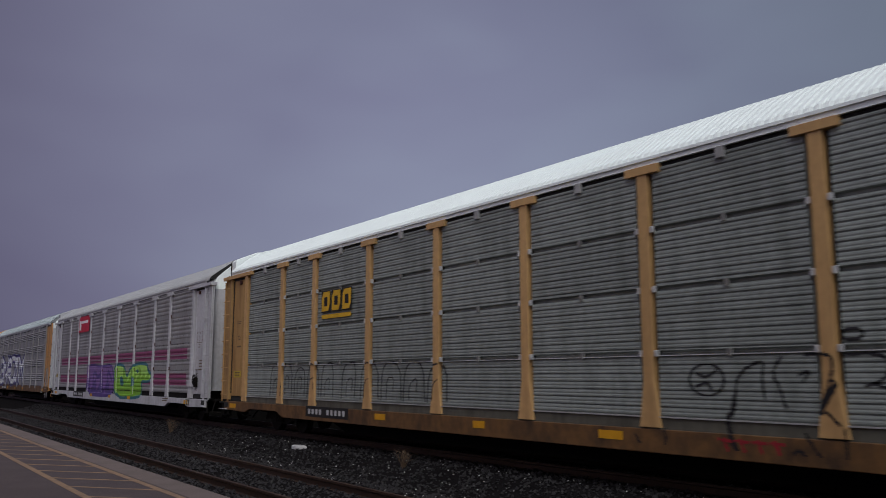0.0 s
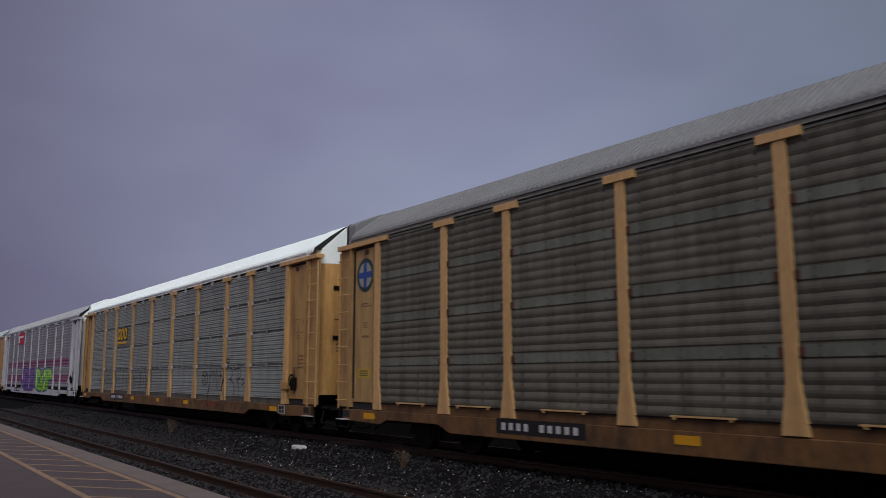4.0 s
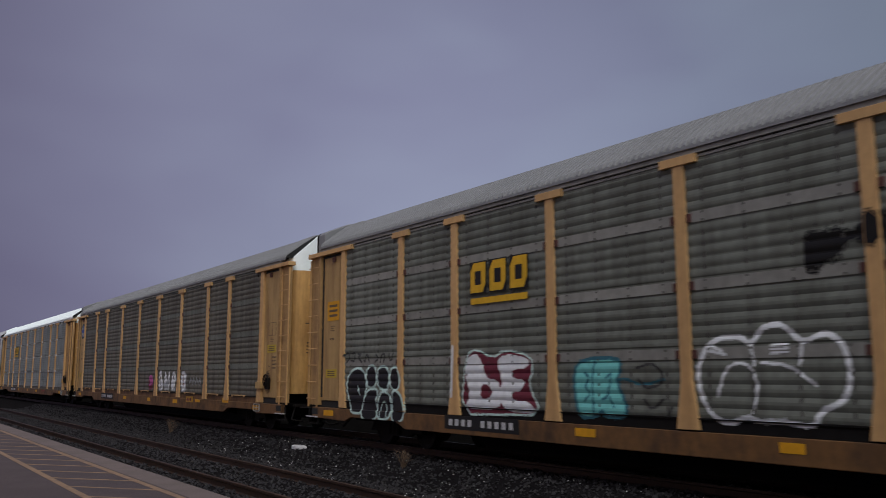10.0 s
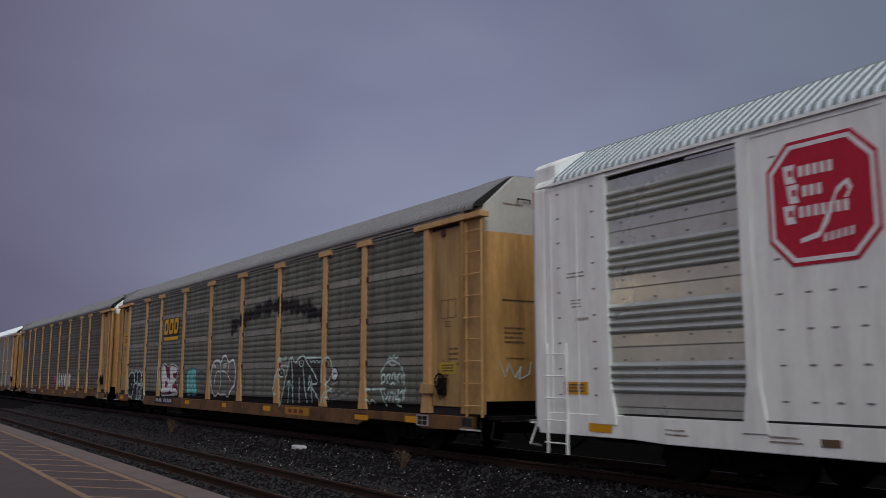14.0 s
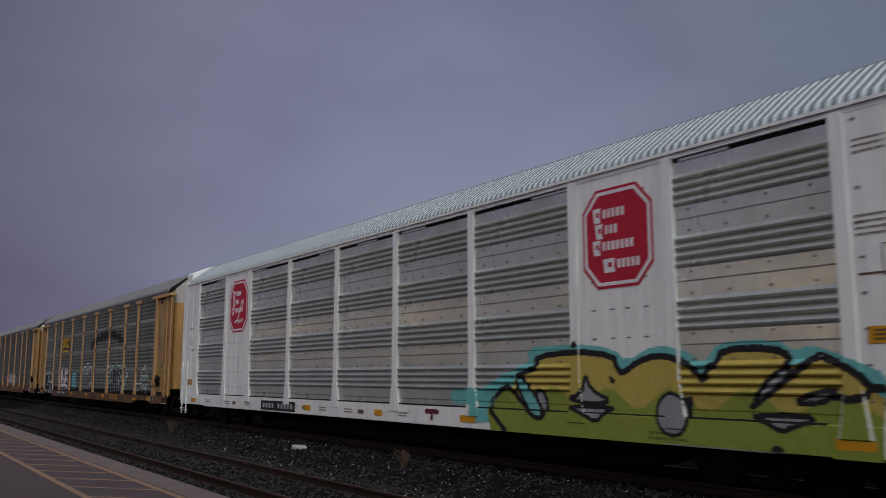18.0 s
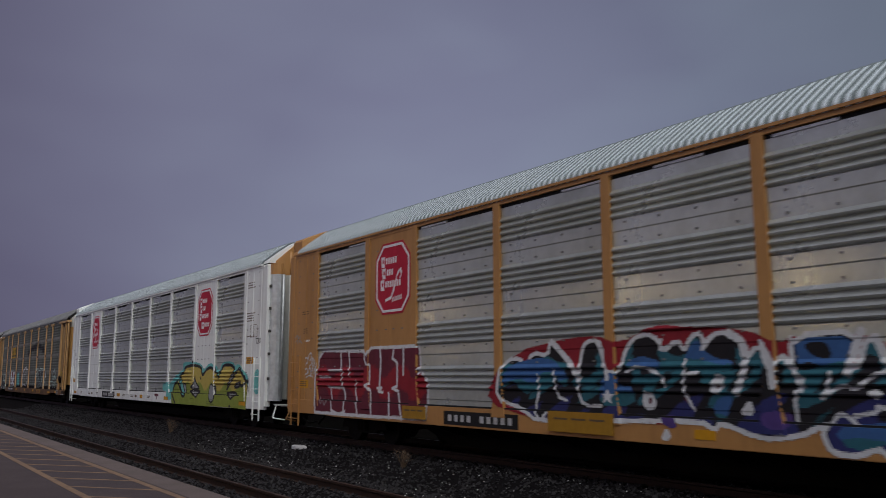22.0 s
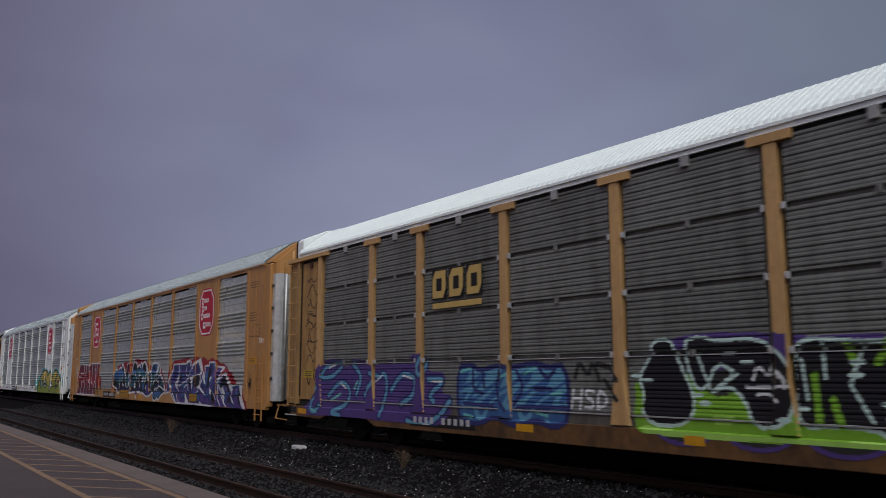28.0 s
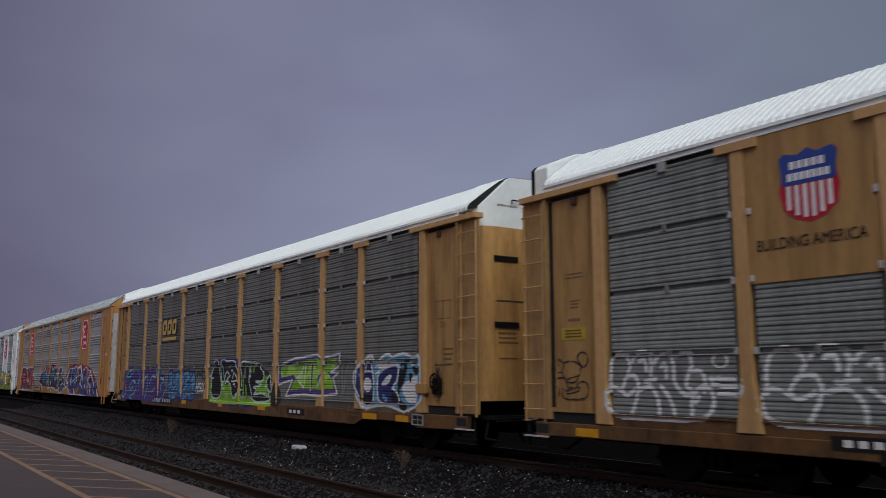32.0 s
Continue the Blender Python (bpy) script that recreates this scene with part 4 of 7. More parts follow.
def lettering(parent, text, y, z, height, x, material, squeeze=1.0):
    """Readable stencilled words, as mesh cut from the built-in font, facing the platform."""
    cu = bpy.data.curves.new("lettering", "FONT")
    cu.body, cu.size, cu.extrude = text, height * 1.4, 0.002
    tmp = bpy.data.objects.new("lettering", cu)
    scene.collection.objects.link(tmp)
    me = bpy.data.meshes.new_from_object(tmp.evaluated_get(bpy.context.evaluated_depsgraph_get()))
    bpy.data.objects.remove(tmp)
    me.transform(Matrix.Translation((x, y, z)) @ Matrix(((0, 0, 1, 0), (-squeeze, 0, 0, 0), (0, 1, 0, 0), (0, 0, 0, 1))))
    me.flip_normals()
    me.materials.clear()
    me.materials.append(material)
    ob = new("lettering", me)
    ob.parent = parent
    return ob


# sprayed letters: strokes on a 9 by 9 grid, two digits a point
GLYPHS = {
    "bowl": "000848677573614000", "comb": "80000888 0464", "ess": "87682806153454737250200118"[:24], "arch": "000628688680 0484", "vee": "084088", "zig": "08880080",
    "kay": "0008 880480", "hook": "0888 48422001", "ring": "401002061848788682704040", "stem": "4048", "em": "0008448880", "en": "00088088", "are": "00086887856404 4480",
    "you": "080220608288", "tee": "0888 4840", "cee": "876818060210608182"[:16], "bee": "0008687564047472600000"[:20], "tail": "0868 4840 4006", "peak": "004880 2363",
    "spiral": "443435465652433204071878867240"[:28], "crown": "0008244864880800"[:12], "bar": "0484", "ell": "080080",
}


def strokes(name):
    return [[(int(w[i]) / 8, int(w[i + 1]) / 8) for i in range(0, len(w) - 1, 2)] for w in GLYPHS[name].split()]


def seg_dist(px, py, a, b):
    ax, ay, bx, by = a[0], a[1], b[0], b[1]
    dx, dy = bx - ax, by - ay
    n = dx * dx + dy * dy + 1e-9
    t = np.clip(((px - ax) * dx + (py - ay) * dy) / n, 0, 1)
    return np.hypot(px - ax - t * dx, py - ay - t * dy)


FINE_STEP = 0.0125


def islands(mask):
    """Numbers the connected pieces of a mask of cells; the sizes of the pieces."""
    piece, sizes = np.full(mask.shape, -1), []
    ny, nz = mask.shape
    for i, j in zip(*np.nonzero(mask)):
        if piece[i, j] >= 0:
            continue
        n, todo = 0, [(i, j)]
        piece[i, j] = len(sizes)
        while todo:
            a, b = todo.pop()
            n += 1
            for p in range(max(0, a - 1), min(ny, a + 2)):
                for q in range(max(0, b - 1), min(nz, b + 2)):
                    if mask[p, q] and piece[p, q] < 0:
                        piece[p, q] = len(sizes)
                        todo.append((p, q))
        sizes.append(n)
    return piece, sizes


def lay(index, name, label, ink, cols, y0, k0, ystep=STEP, lift=0.006, split=True):
    """Lays cells of paint on the folded side: ink holds a colour's number for each cell, -1 for bare."""
    spec, car = SPECS[index][1], WAGONS[index]
    ny, nz = ink.shape
    ys = y0 - np.arange(ny + 1) * ystep
    zs = Z0 + (k0 + np.arange(nz + 1)) * STEP
    need = np.zeros((ny + 1, nz + 1), bool)
    on = ink >= 0
    for p in (0, 1):
        for q in (0, 1):
            need[p:ny + p, q:nz + q] |= on
    number = np.full(need.shape, -1)
    number[need] = np.arange(int(need.sum()))
    depth = np.zeros(need.shape)
    verts = []
    for i, j in zip(*np.nonzero(need)):
        depth[i, j] = face_x(spec, ys[i], zs[j])
        verts.append((depth[i, j] - lift, ys[i], zs[j]))
    good = on.copy()
    for i, j in zip(*np.nonzero(on)):
        c = depth[i:i + 2, j:j + 2]
        y, z = abs(ys[i]), zs[j]
        if c.max() - c.min() > 0.06 or z < (0.86 if 8.9 < y < 11.45 else 0.80):
            good[i, j] = False
    piece, sizes = islands(good)
    order = sorted(range(len(sizes)), key=lambda k: -sizes[k]) if split else []
    if not split:
        piece[good] = 0
        order = [0]
    rest = set(order[1:])
    alone = [k for k in order[1:] if sizes[k] > 40][:60]

    def sheet(keep, title, parent):
        index, v, f, mt = {}, [], [], []
        for i, j in zip(*np.nonzero(keep)):
            face = []
            for p, q in ((i, j), (i + 1, j), (i + 1, j + 1), (i, j + 1)):
                n = int(number[p, q])
                if n not in index:
                    index[n] = len(v)
                    v.append(verts[n])
                face.append(index[n])
            f.append(tuple(face))
            mt.append(int(ink[i, j]))
        me = bpy.data.meshes.new(title)
        me.from_pydata(v, [], f)
        for c in cols:
            me.materials.append(SPRAY[c])
        me.polygons.foreach_set("material_index", mt)
        ob = new(title, me)
        ob.parent = parent
        return ob

    main = tagged(sheet(piece == order[0], name, car), label, kind="" if split else "stuff")
    for k in alone:
        sheet(piece == k, "stroke", main)
    specks = np.isin(piece, [k for k in rest if k not in alone]) & good
    if specks.any():
        tagged(sheet(specks, "overspray", main), kind="stuff")
    return main


def sprayed(index, label, y0, y1, z0, z1, glyphs, r, line, fill=(), edge="", halo="", halo_w=0.0, shine="", slant=0.0, seed=1, wobble=0.5, name="graffiti"):
    """Sprayed paint that follows the folds of the wagon's side. fill: colours from bottom to top; edge: outline; halo: glow round it."""
    rnd = random.Random(seed)
    k0, k1 = int(round((z0 - Z0) / STEP)), int(round((z1 - Z0) / STEP))
    nz, ny = k1 - k0, int(round((y0 - y1) / FINE_STEP))
    a = (np.arange(ny) + 0.5) * FINE_STEP
    b = (np.arange(nz) + 0.5) * STEP
    A, B = np.meshgrid(a, b, indexing="ij")
    wid, hei = ny * FINE_STEP, nz * STEP
    pad = r + line + halo_w + 0.01
    dist = np.full(A.shape, 9.0)
    n = len(glyphs)
    gw = (wid - 2 * pad) / n
    each = []
    for i, g in enumerate(glyphs):
        over = 0.16 * gw * min(1.0, wobble) if n > 2 else 0.0
        ox, oy = max(pad, pad + i * gw - over / 2), pad + rnd.uniform(0, 0.10) * hei * wobble
        sx, sy = gw * 0.92 - 0.3 * r + over, hei - 2 * pad - rnd.uniform(0, 0.14) * hei * wobble
        ox = min(ox, wid - pad - sx)
        lean = slant + rnd.uniform(-0.2, 0.2) * wobble
        own = np.full(A.shape, 9.0)
        lines = strokes(g)
        if wobble >= 0.5 and r > 0.06:      # spurs that break the letter up
            for _ in range(2):
                p = rnd.choice(lines[0])
                lines = lines + [[p, (min(1, max(0, p[0] + rnd.uniform(-0.55, 0.55))), min(1, max(0, p[1] + rnd.uniform(-0.45, 0.45))))]]
        for st in lines:
            pts = [(ox + p * sx + lean * (q - 0.5) * sy * 0.6, oy + q * sy) for p, q in st]
            if len(pts) > 3 and wobble > 0.3:      # round the corners
                soft = [pts[0]]
                for u, v in zip(pts, pts[1:]):
                    soft += [(u[0] * 0.72 + v[0] * 0.28, u[1] * 0.72 + v[1] * 0.28), (u[0] * 0.28 + v[0] * 0.72, u[1] * 0.28 + v[1] * 0.72)]
                pts = soft + [pts[-1]]
            for u, v in zip(pts, pts[1:]):
                own = np.minimum(own, seg_dist(A, B, u, v) * (1 + 0.06 * np.sin(A * 3 + i) * wobble))
        each.append(own)
        dist = np.minimum(dist, own)
    grain = np.random.default_rng(seed).normal(0, 0.16 * STEP, A.shape)
    d = dist + grain
    ink = np.full(A.shape, -1)
    cols = []

    def colour(c):
        if c not in cols:
            cols.append(c)
        return cols.index(c)

    if halo:
        ink[(d >= r + line) & (d < r + line + halo_w)] = colour(halo)
    f = B / hei + 0.16 * np.sin(A * 4.1 + seed) + 0.12 * np.sin(A * 9.7 + B * 6)
    step = np.clip((f * max(1, len(fill))).astype(int), 0, max(0, len(fill) - 1))
    for own in each:
        o = own + grain
        if fill:
            for k, c in enumerate(fill):
                ink[(o < r) & (step == k)] = colour(c)
            if shine:
                ink[(o < r) & (np.abs(own - r * 0.62) < 0.016) & (np.sin(A * 6 + seed) > 0.1) & (B > hei * 0.4)] = colour(shine)
        else:
            ink[o < r] = -1
        if edge:
            ink[(o >= r) & (o < r + line)] = colour(edge)
    return lay(index, name, label, ink, cols, y0, k0, FINE_STEP)


class Mural:
    """A sprayed picture on a wagon's near side, put together from outlined areas and lines; points as 'y,z' pairs."""

    def __init__(self, index, y0, y1, z0, z1, seed=1):
        self.index, self.y0, self.seed, self.lift = index, y0, seed, 0.006
        self.k0 = int(round((z0 - Z0) / STEP))
        ny, nz = int(round((y0 - y1) / FINE_STEP)), int(round((z1 - z0) / STEP))
        self.A, self.B = np.meshgrid(y0 - (np.arange(ny) + 0.5) * FINE_STEP, Z0 + (self.k0 + np.arange(nz) + 0.5) * STEP, indexing="ij")
        self.ink = np.full(self.A.shape, -1)
        self.cols = []
        self.grain = np.random.default_rng(seed).normal(0, 0.004, self.A.shape)

    def colour(self, c):
        if c not in self.cols:
            self.cols.append(c)
        return self.cols.index(c)

    def points(self, text, soft, closed):
        p = [tuple(float(v) for v in w.split(",")) for w in text.split()]
        for _ in range(soft):
            q = [] if closed else [p[0]]
            for u, v in zip(p, p[1:] + p[:1] if closed else p[1:]):
                q += [(u[0] * 0.76 + v[0] * 0.24, u[1] * 0.76 + v[1] * 0.24), (u[0] * 0.24 + v[0] * 0.76, u[1] * 0.24 + v[1] * 0.76)]
            p = q if closed else q + [p[-1]]
        return p

    def away(self, p, closed):
        d = np.full(self.A.shape, 9.0)
        for u, v in zip(p, p[1:] + p[:1] if closed else p[1:]):
            d = np.minimum(d, seg_dist(self.A, self.B, u, v))
        return d + self.grain

    def area(self, text, fills=(), edge="", w=0.04, soft=1, grow=0.0, patch=0.0):
        p = self.points(text, soft, True)
        inside = np.zeros(self.A.shape, bool)
        for u, v in zip(p, p[1:] + p[:1]):
            cross = ((u[1] > self.B) != (v[1] > self.B)) & (self.A < (v[0] - u[0]) * (self.B - u[1]) / (v[1] - u[1] + 1e-9) + u[0])
            inside ^= cross
        d = self.away(p, True)
        if grow:
            inside |= d < grow * (0.8 + 0.3 * np.sin(self.A * 4 + self.seed))
        if fills:
            lo, hi = min(q[1] for q in p), max(q[1] for q in p)
            f = (self.B - lo) / (hi - lo + 1e-6) + 0.10 * np.sin(self.A * 5 + self.seed) + patch * np.sin(self.A * 7.3 + 3 * np.sin(self.B * 4.1)) * np.sin(self.B * 6.1 + self.A * 2.7)
            n = len(fills)
            step = np.clip((f * n + self.grain * 12).astype(int), 0, n - 1)
            for k, c in enumerate(fills):
                self.ink[inside & (step == k)] = self.colour(c)
        if edge:
            self.ink[d < w] = self.colour(edge)
        return self

    def line(self, text, w, c, soft=1):
        self.ink[self.away(self.points(text, soft, False), False) < w] = self.colour(c)
        return self

    def oval(self, y, z, ry, rz, fill, edge="", w=0.04):
        d = np.hypot((self.A - y) / ry, (self.B - z) / rz)
        if edge:
            self.ink[d < 1 + w / min(ry, rz)] = self.colour(edge)
        self.ink[d < 1] = self.colour(fill)
        return self

    def done(self, label):
        if "clear" in self.cols:
            self.ink[self.ink == self.cols.index("clear")] = -1
            self.cols = [c if c != "clear" else "black" for c in self.cols]
        return lay(self.index, "graffiti", label, self.ink, self.cols, self.y0, self.k0, FINE_STEP, self.lift)


def stripes(index, y0, y1, z0, z1, material):
    """A painted band on the cladding between the posts."""
    spec, car = SPECS[index][1], WAGONS[index]
    s = Shape()
    n = int(round((z1 - z0) / STEP))
    zs = [round((z0 - Z0) / STEP) * STEP + Z0 + STEP * i for i in range(n + 1)]
    cuts = [y0] + [p for p in spec["posts"] if y1 < p < y0] + [y1]
    for a, b in zip(cuts, cuts[1:]):
        a, b = a - 0.15, b + 0.15
        s.grid([[(face_x(spec, (a + b) / 2, z) - 0.005, y, z) for z in zs] for y in (a, b)])
    part("painted_stripe", s, material, car, "faded magenta stripe")


SILL_X = -W + 0.013
RIB_X = PANEL_X - 0.052
# first wagon: white lettering
sprayed(0, "white and violet graffiti", 7.8, -4.2, 1.06, 3.5, ["bee", "en", "arch", "cee", "hook", "em"], 0.16, 0.08, ("white",), "violet", "navy", 0.12, seed=3)
# second: stripes, red panel, purple and green letters
for z0, z1 in ((2.44, 2.56), (2.60, 2.82), (1.50, 1.70), (1.74, 1.92)):
    stripes(1, 11.4, -11.4, z0, z1, MAGENTA)
red = flat("emblem", rect(2.4, 0.82), 6.9, 4.10, -W - 0.002, RED, WAGONS[1], label="red rectangular emblem")
flat("emblem_bar", rect(1.5, 0.14, 0.6, 0.45), 6.9, 4.10, -W - 0.006, LOGO_WHITE, red)
flat("emblem_bar", rect(0.4, 0.5, 0.12, 0.12), 6.9, 4.10, -W - 0.006, LOGO_WHITE, red)
m = Mural(1, 4.97, -1.24, 0.84, 2.71, 4)
m.area("4.67,2.27 3.47,2.41 1.50,2.27 -0.39,2.38 -0.90,1.91 -0.94,0.99 0.84,0.90 4.22,0.93", ('violet', 'purple', 'purple'), "violet", 0.05, 1, patch=0.2)
for text in ("3.11,1.10 3.13,2.14 1.98,1.69 1.48,2.20 1.07,1.05", "0.30,1.13 0.26,2.15 -0.55,1.70",):
    m.line(text, 0.09, "violet", 1)
m.done("purple bubble graffiti")
m = Mural(1, -0.64, -7.42, 0.84, 2.68, 5)
m.area("-0.94,2.22 -1.73,2.38 -2.82,2.23 -3.18,1.76 -3.74,2.20 -4.96,2.36 -6.29,2.31 -6.43,2.03 -7.12,1.83 -6.56,1.59 -5.43,1.62 -5.74,1.22 -5.33,0.94 -1.52,0.89 -1.00,1.70", ('green', 'green', 'lime'), "teal", 0.06, 1, patch=0.2)
for text in ("-1.98,1.76 -2.48,1.86 -2.79,1.41 -2.27,1.38", "-3.88,1.76 -4.30,1.86 -4.48,1.43 -4.06,1.39", "-4.55,2.06 -5.10,2.13 -4.96,1.91",):
    m.area(text, ('teal',), "", 0.03, 1)
m.done("bright green bubble graffiti")
# third: yellow logo, black scrawls
yellow_logo(WAGONS[2], 6.58, 3.24, 1.55, 0.72, RIB_X)
rn = random.Random(6)
for y0, y1, n, label in ((9.9, 5.9, 5, "thin black outline graffiti"), (5.6, 0.9, 5, "thin black outline graffiti")):
    m = Mural(2, y0, y1, 1.26, 2.26, 6)
    g = (y0 - y1) / n
    for k in range(n):
        y, h = y0 - k * g - 0.08, 2.12 + rn.uniform(-0.1, 0.1)
        p, q = rn.uniform(0.25, 0.45) * g, rn.uniform(0.7, 0.88) * g
        m.line("%.2f,1.30 %.2f,%.2f %.2f,%.2f %.2f,%.2f %.2f,1.32" % (y, y - 0.06, h - 0.2, y - p, h, y - q, h - 0.12, y - q - rn.uniform(-0.1, 0.06)), 0.018, "black")
        m.line("%.2f,1.34 %.2f,%.2f %.2f,%.2f %.2f,1.5" % (y - 0.25 * g, y - 0.28 * g, 1.75 + rn.uniform(-0.1, 0.15), y - 0.6 * g, 1.8, y - 0.55 * g), 0.014, "black")
    m.done(label)
m = Mural(2, -3.77, -8.84, 0.84, 2.44, 6)
for text in ("-5.67,1.49 -5.74,1.85 -6.16,2.05 -6.10,1.76 -6.14,1.53", "-6.40,2.05 -6.25,1.85 -6.37,1.65 -6.43,1.41", "-6.74,2.07 -7.05,2.08 -7.15,1.97 -6.94,1.38", "-6.94,1.38 -7.18,1.74 -7.07,1.76", "-7.23,2.06 -7.69,2.08 -7.81,1.91 -7.67,1.74 -7.49,1.70", "-7.60,1.72 -7.89,1.62 -7.95,1.41 -7.88,1.22", "-7.88,2.01 -8.27,2.07 -8.46,2.01 -8.46,1.76 -8.13,1.71", "-8.16,1.69 -8.32,1.57 -8.33,1.25", "-6.63,1.82 -6.80,1.88 -6.69,1.74", "-8.52,1.72 -8.70,1.74 -8.69,1.58 -8.53,1.55",):
    m.line(text, 0.018, "black", 2)
for text in ("-5.67,1.52 -5.64,1.34 -5.54,1.25 -5.61,0.99 -5.72,0.82 -5.83,0.68", "-6.94,1.38 -6.99,1.55 -7.18,1.74",):
    m.line(text, 0.035, "black", 1)
for text in ("-3.91,0.96 -4.07,0.78 -4.35,0.76 -4.51,0.87 -4.48,1.05", "-6.48,0.75 -6.58,0.94 -6.76,0.77 -6.90,0.68", "-6.69,1.10 -6.91,0.81", "-7.23,1.18 -7.22,0.70", "-7.01,1.38 -7.17,1.23", "-7.73,0.79 -7.85,0.95 -7.85,1.10", "-8.31,1.08 -8.28,0.84 -8.15,0.73 -7.89,0.72 -7.75,0.80",):
    m.line(text, 0.016, "black", 2)
m.oval(-5.23, 1.76, 0.31, 0.23, "black", "", 0.04)
m.oval(-5.23, 1.76, 0.27, 0.20, "clear", "", 0.04)
m.line("-5.06,1.85 -5.23,1.79 -5.39,1.88", 0.018, "black", 1)
m.line("-5.06,1.67 -5.23,1.73 -5.31,1.64", 0.02, "black", 1)
m.oval(-7.36, 2.30, 0.15, 0.09, "black", "", 0.04)
m.oval(-7.36, 2.30, 0.11, 0.05, "clear", "", 0.04)
m.done("thin black scrawled letters and a round face")
m = Mural(2, -5.4, -6.5, 0.80, 1.03, 11)
for k in range(4):
    m.line("%.2f,0.98 %.2f,0.84" % (-5.5 - k * 0.26, -5.55 - k * 0.26), 0.022, "red", 0).line("%.2f,0.97 %.2f,0.96" % (-5.42 - k * 0.26, -5.62 - k * 0.26), 0.018, "red", 0)
m.done("dark red scrawl on the sill")
# fourth: round emblem, white letters
em = flat("emblem", [(0.40 * math.cos(i * 0.2618), 0.40 * math.sin(i * 0.2618)) for i in range(24)], 12.42, 4.16, -1.504, paint("emblem_green_paint", (0.02, 0.045, 0.05)), WAGONS[3], label="round dark emblem with a blue cross")
flat("emblem_disc", [(0.30 * math.cos(i * 0.2618), 0.30 * math.sin(i * 0.2618)) for i in range(24)], 12.42, 4.16, -1.508, paint("grimy_emblem_white", (0.30, 0.31, 0.27)), em)
flat("emblem_cross", [(-0.07, -0.30), (0.07, -0.30), (0.07, -0.07), (0.30, -0.07), (0.30, 0.07), (0.07, 0.07), (0.07, 0.30), (-0.07, 0.30), (-0.07, 0.07), (-0.30, 0.07), (-0.30, -0.07), (-0.07, -0.07)], 12.42, 4.16, -1.512, BLUE, em)
m = Mural(3, -0.2, -6.9, 1.24, 2.12, 12)
for text in ("-1.7,1.3 -1.75,2.0 -2.05,2.05 -2.1,1.65 -2.3,1.7 -2.3,1.3", "-2.4,1.3 -2.45,2.0 -2.65,1.95 -2.8,1.6 -3.0,2.02 -3.15,1.95 -3.1,1.3 -2.9,1.35", "-3.25,1.3 -3.4,1.95 -3.7,2.0 -3.95,1.7 -3.7,1.55 -3.95,1.3", "-4.45,1.28 -4.45,1.95 -4.8,2.0 -5.1,1.85 -4.95,1.6 -5.1,1.3"):
    m.area(text, ("grey", "white", "white"), "grey", 0.02, 1, patch=0.5)
m.line("-1.95,1.9 -1.95,1.5", 0.025, "soot").line("-3.55,1.85 -3.6,1.7", 0.03, "soot").line("-4.7,1.85 -4.75,1.45", 0.025, "wine")
for k in range(4):
    m.line("%.2f,1.55 %.2f,1.8 %.2f,1.58" % (-5.4 - k * 0.33, -5.5 - k * 0.33, -5.6 - k * 0.33), 0.03, "grey")
m.area("-0.3,1.3 -0.35,1.85 -0.8,1.9 -1.0,1.6 -0.9,1.3", ("wine", "pink"), soft=2, patch=0.3).done("chalky white block graffiti beside a faded pink patch")
# fifth: yellow logo, outlines, white letters, soot
yellow_logo(WAGONS[4], 6.50, 3.16, 1.68, 0.84, RIB_X)
m = Mural(4, 11.70, 8.77, 0.84, 2.21, 16)
for text in ("11.38,1.22 11.56,1.53 11.50,1.81 11.22,1.98 10.91,2.01 10.66,1.87 10.58,1.54 10.74,1.24 10.65,0.99 11.27,0.95", "10.63,1.93 10.41,2.07 10.20,2.02 10.14,1.84 10.17,1.58 10.51,1.54 10.60,1.72", "10.11,1.94 9.94,2.04 9.69,2.02 9.58,1.84 9.63,1.56 9.72,1.50 10.04,1.55 10.11,1.72", "9.57,1.93 9.39,2.03 9.19,1.97 9.07,1.78 9.10,1.57 9.25,1.49 9.54,1.54", "10.60,1.51 10.10,1.55 10.08,1.38 10.18,1.29 10.05,1.10 10.08,0.85 10.69,0.79 10.82,1.06", "10.10,0.85 10.05,1.37 9.85,1.49 9.61,1.44 9.50,1.27 9.47,0.90", "9.47,1.50 9.25,1.52 9.03,1.42 8.91,1.16 8.96,0.91 9.19,0.81 9.41,0.85 9.45,1.14",):
    m.area(text, ('black',), "mint", 0.028, 2)
m.line("11.01,1.57 10.91,1.39", 0.026, "mint", 1)
m.line("9.95,0.94 9.92,1.17 9.77,1.28 9.66,1.15 9.67,0.96", 0.02, "mint", 2)
m.done("mint outlined black bubble graffiti")
m = Mural(4, 11.82, 9.29, 1.97, 2.52, 17)
for text in ("11.68,2.29 11.51,2.38 11.40,2.25 11.57,2.13", "11.31,2.34 11.16,2.37 11.17,2.15 11.32,2.18", "11.04,2.33 10.86,2.32 11.01,2.24 10.83,2.14", "10.68,2.14 10.60,2.35 10.47,2.13", "10.19,2.30 10.06,2.21 10.20,2.13", "9.97,2.12 9.92,2.32 9.76,2.28 9.84,2.12", "9.61,2.31 9.53,2.11 9.43,2.30",):
    m.line(text, 0.022, "soot", 1)
m.done("faded dark scrawl over the bubble graffiti")
sprayed(4, "dripping white paint on the post", 7.19, 7.05, 1.36, 2.46, ["stem"], 0.04, 0.0, ("white",), "", seed=17)
m = Mural(4, 7.02, 4.37, 0.95, 2.46, 18)
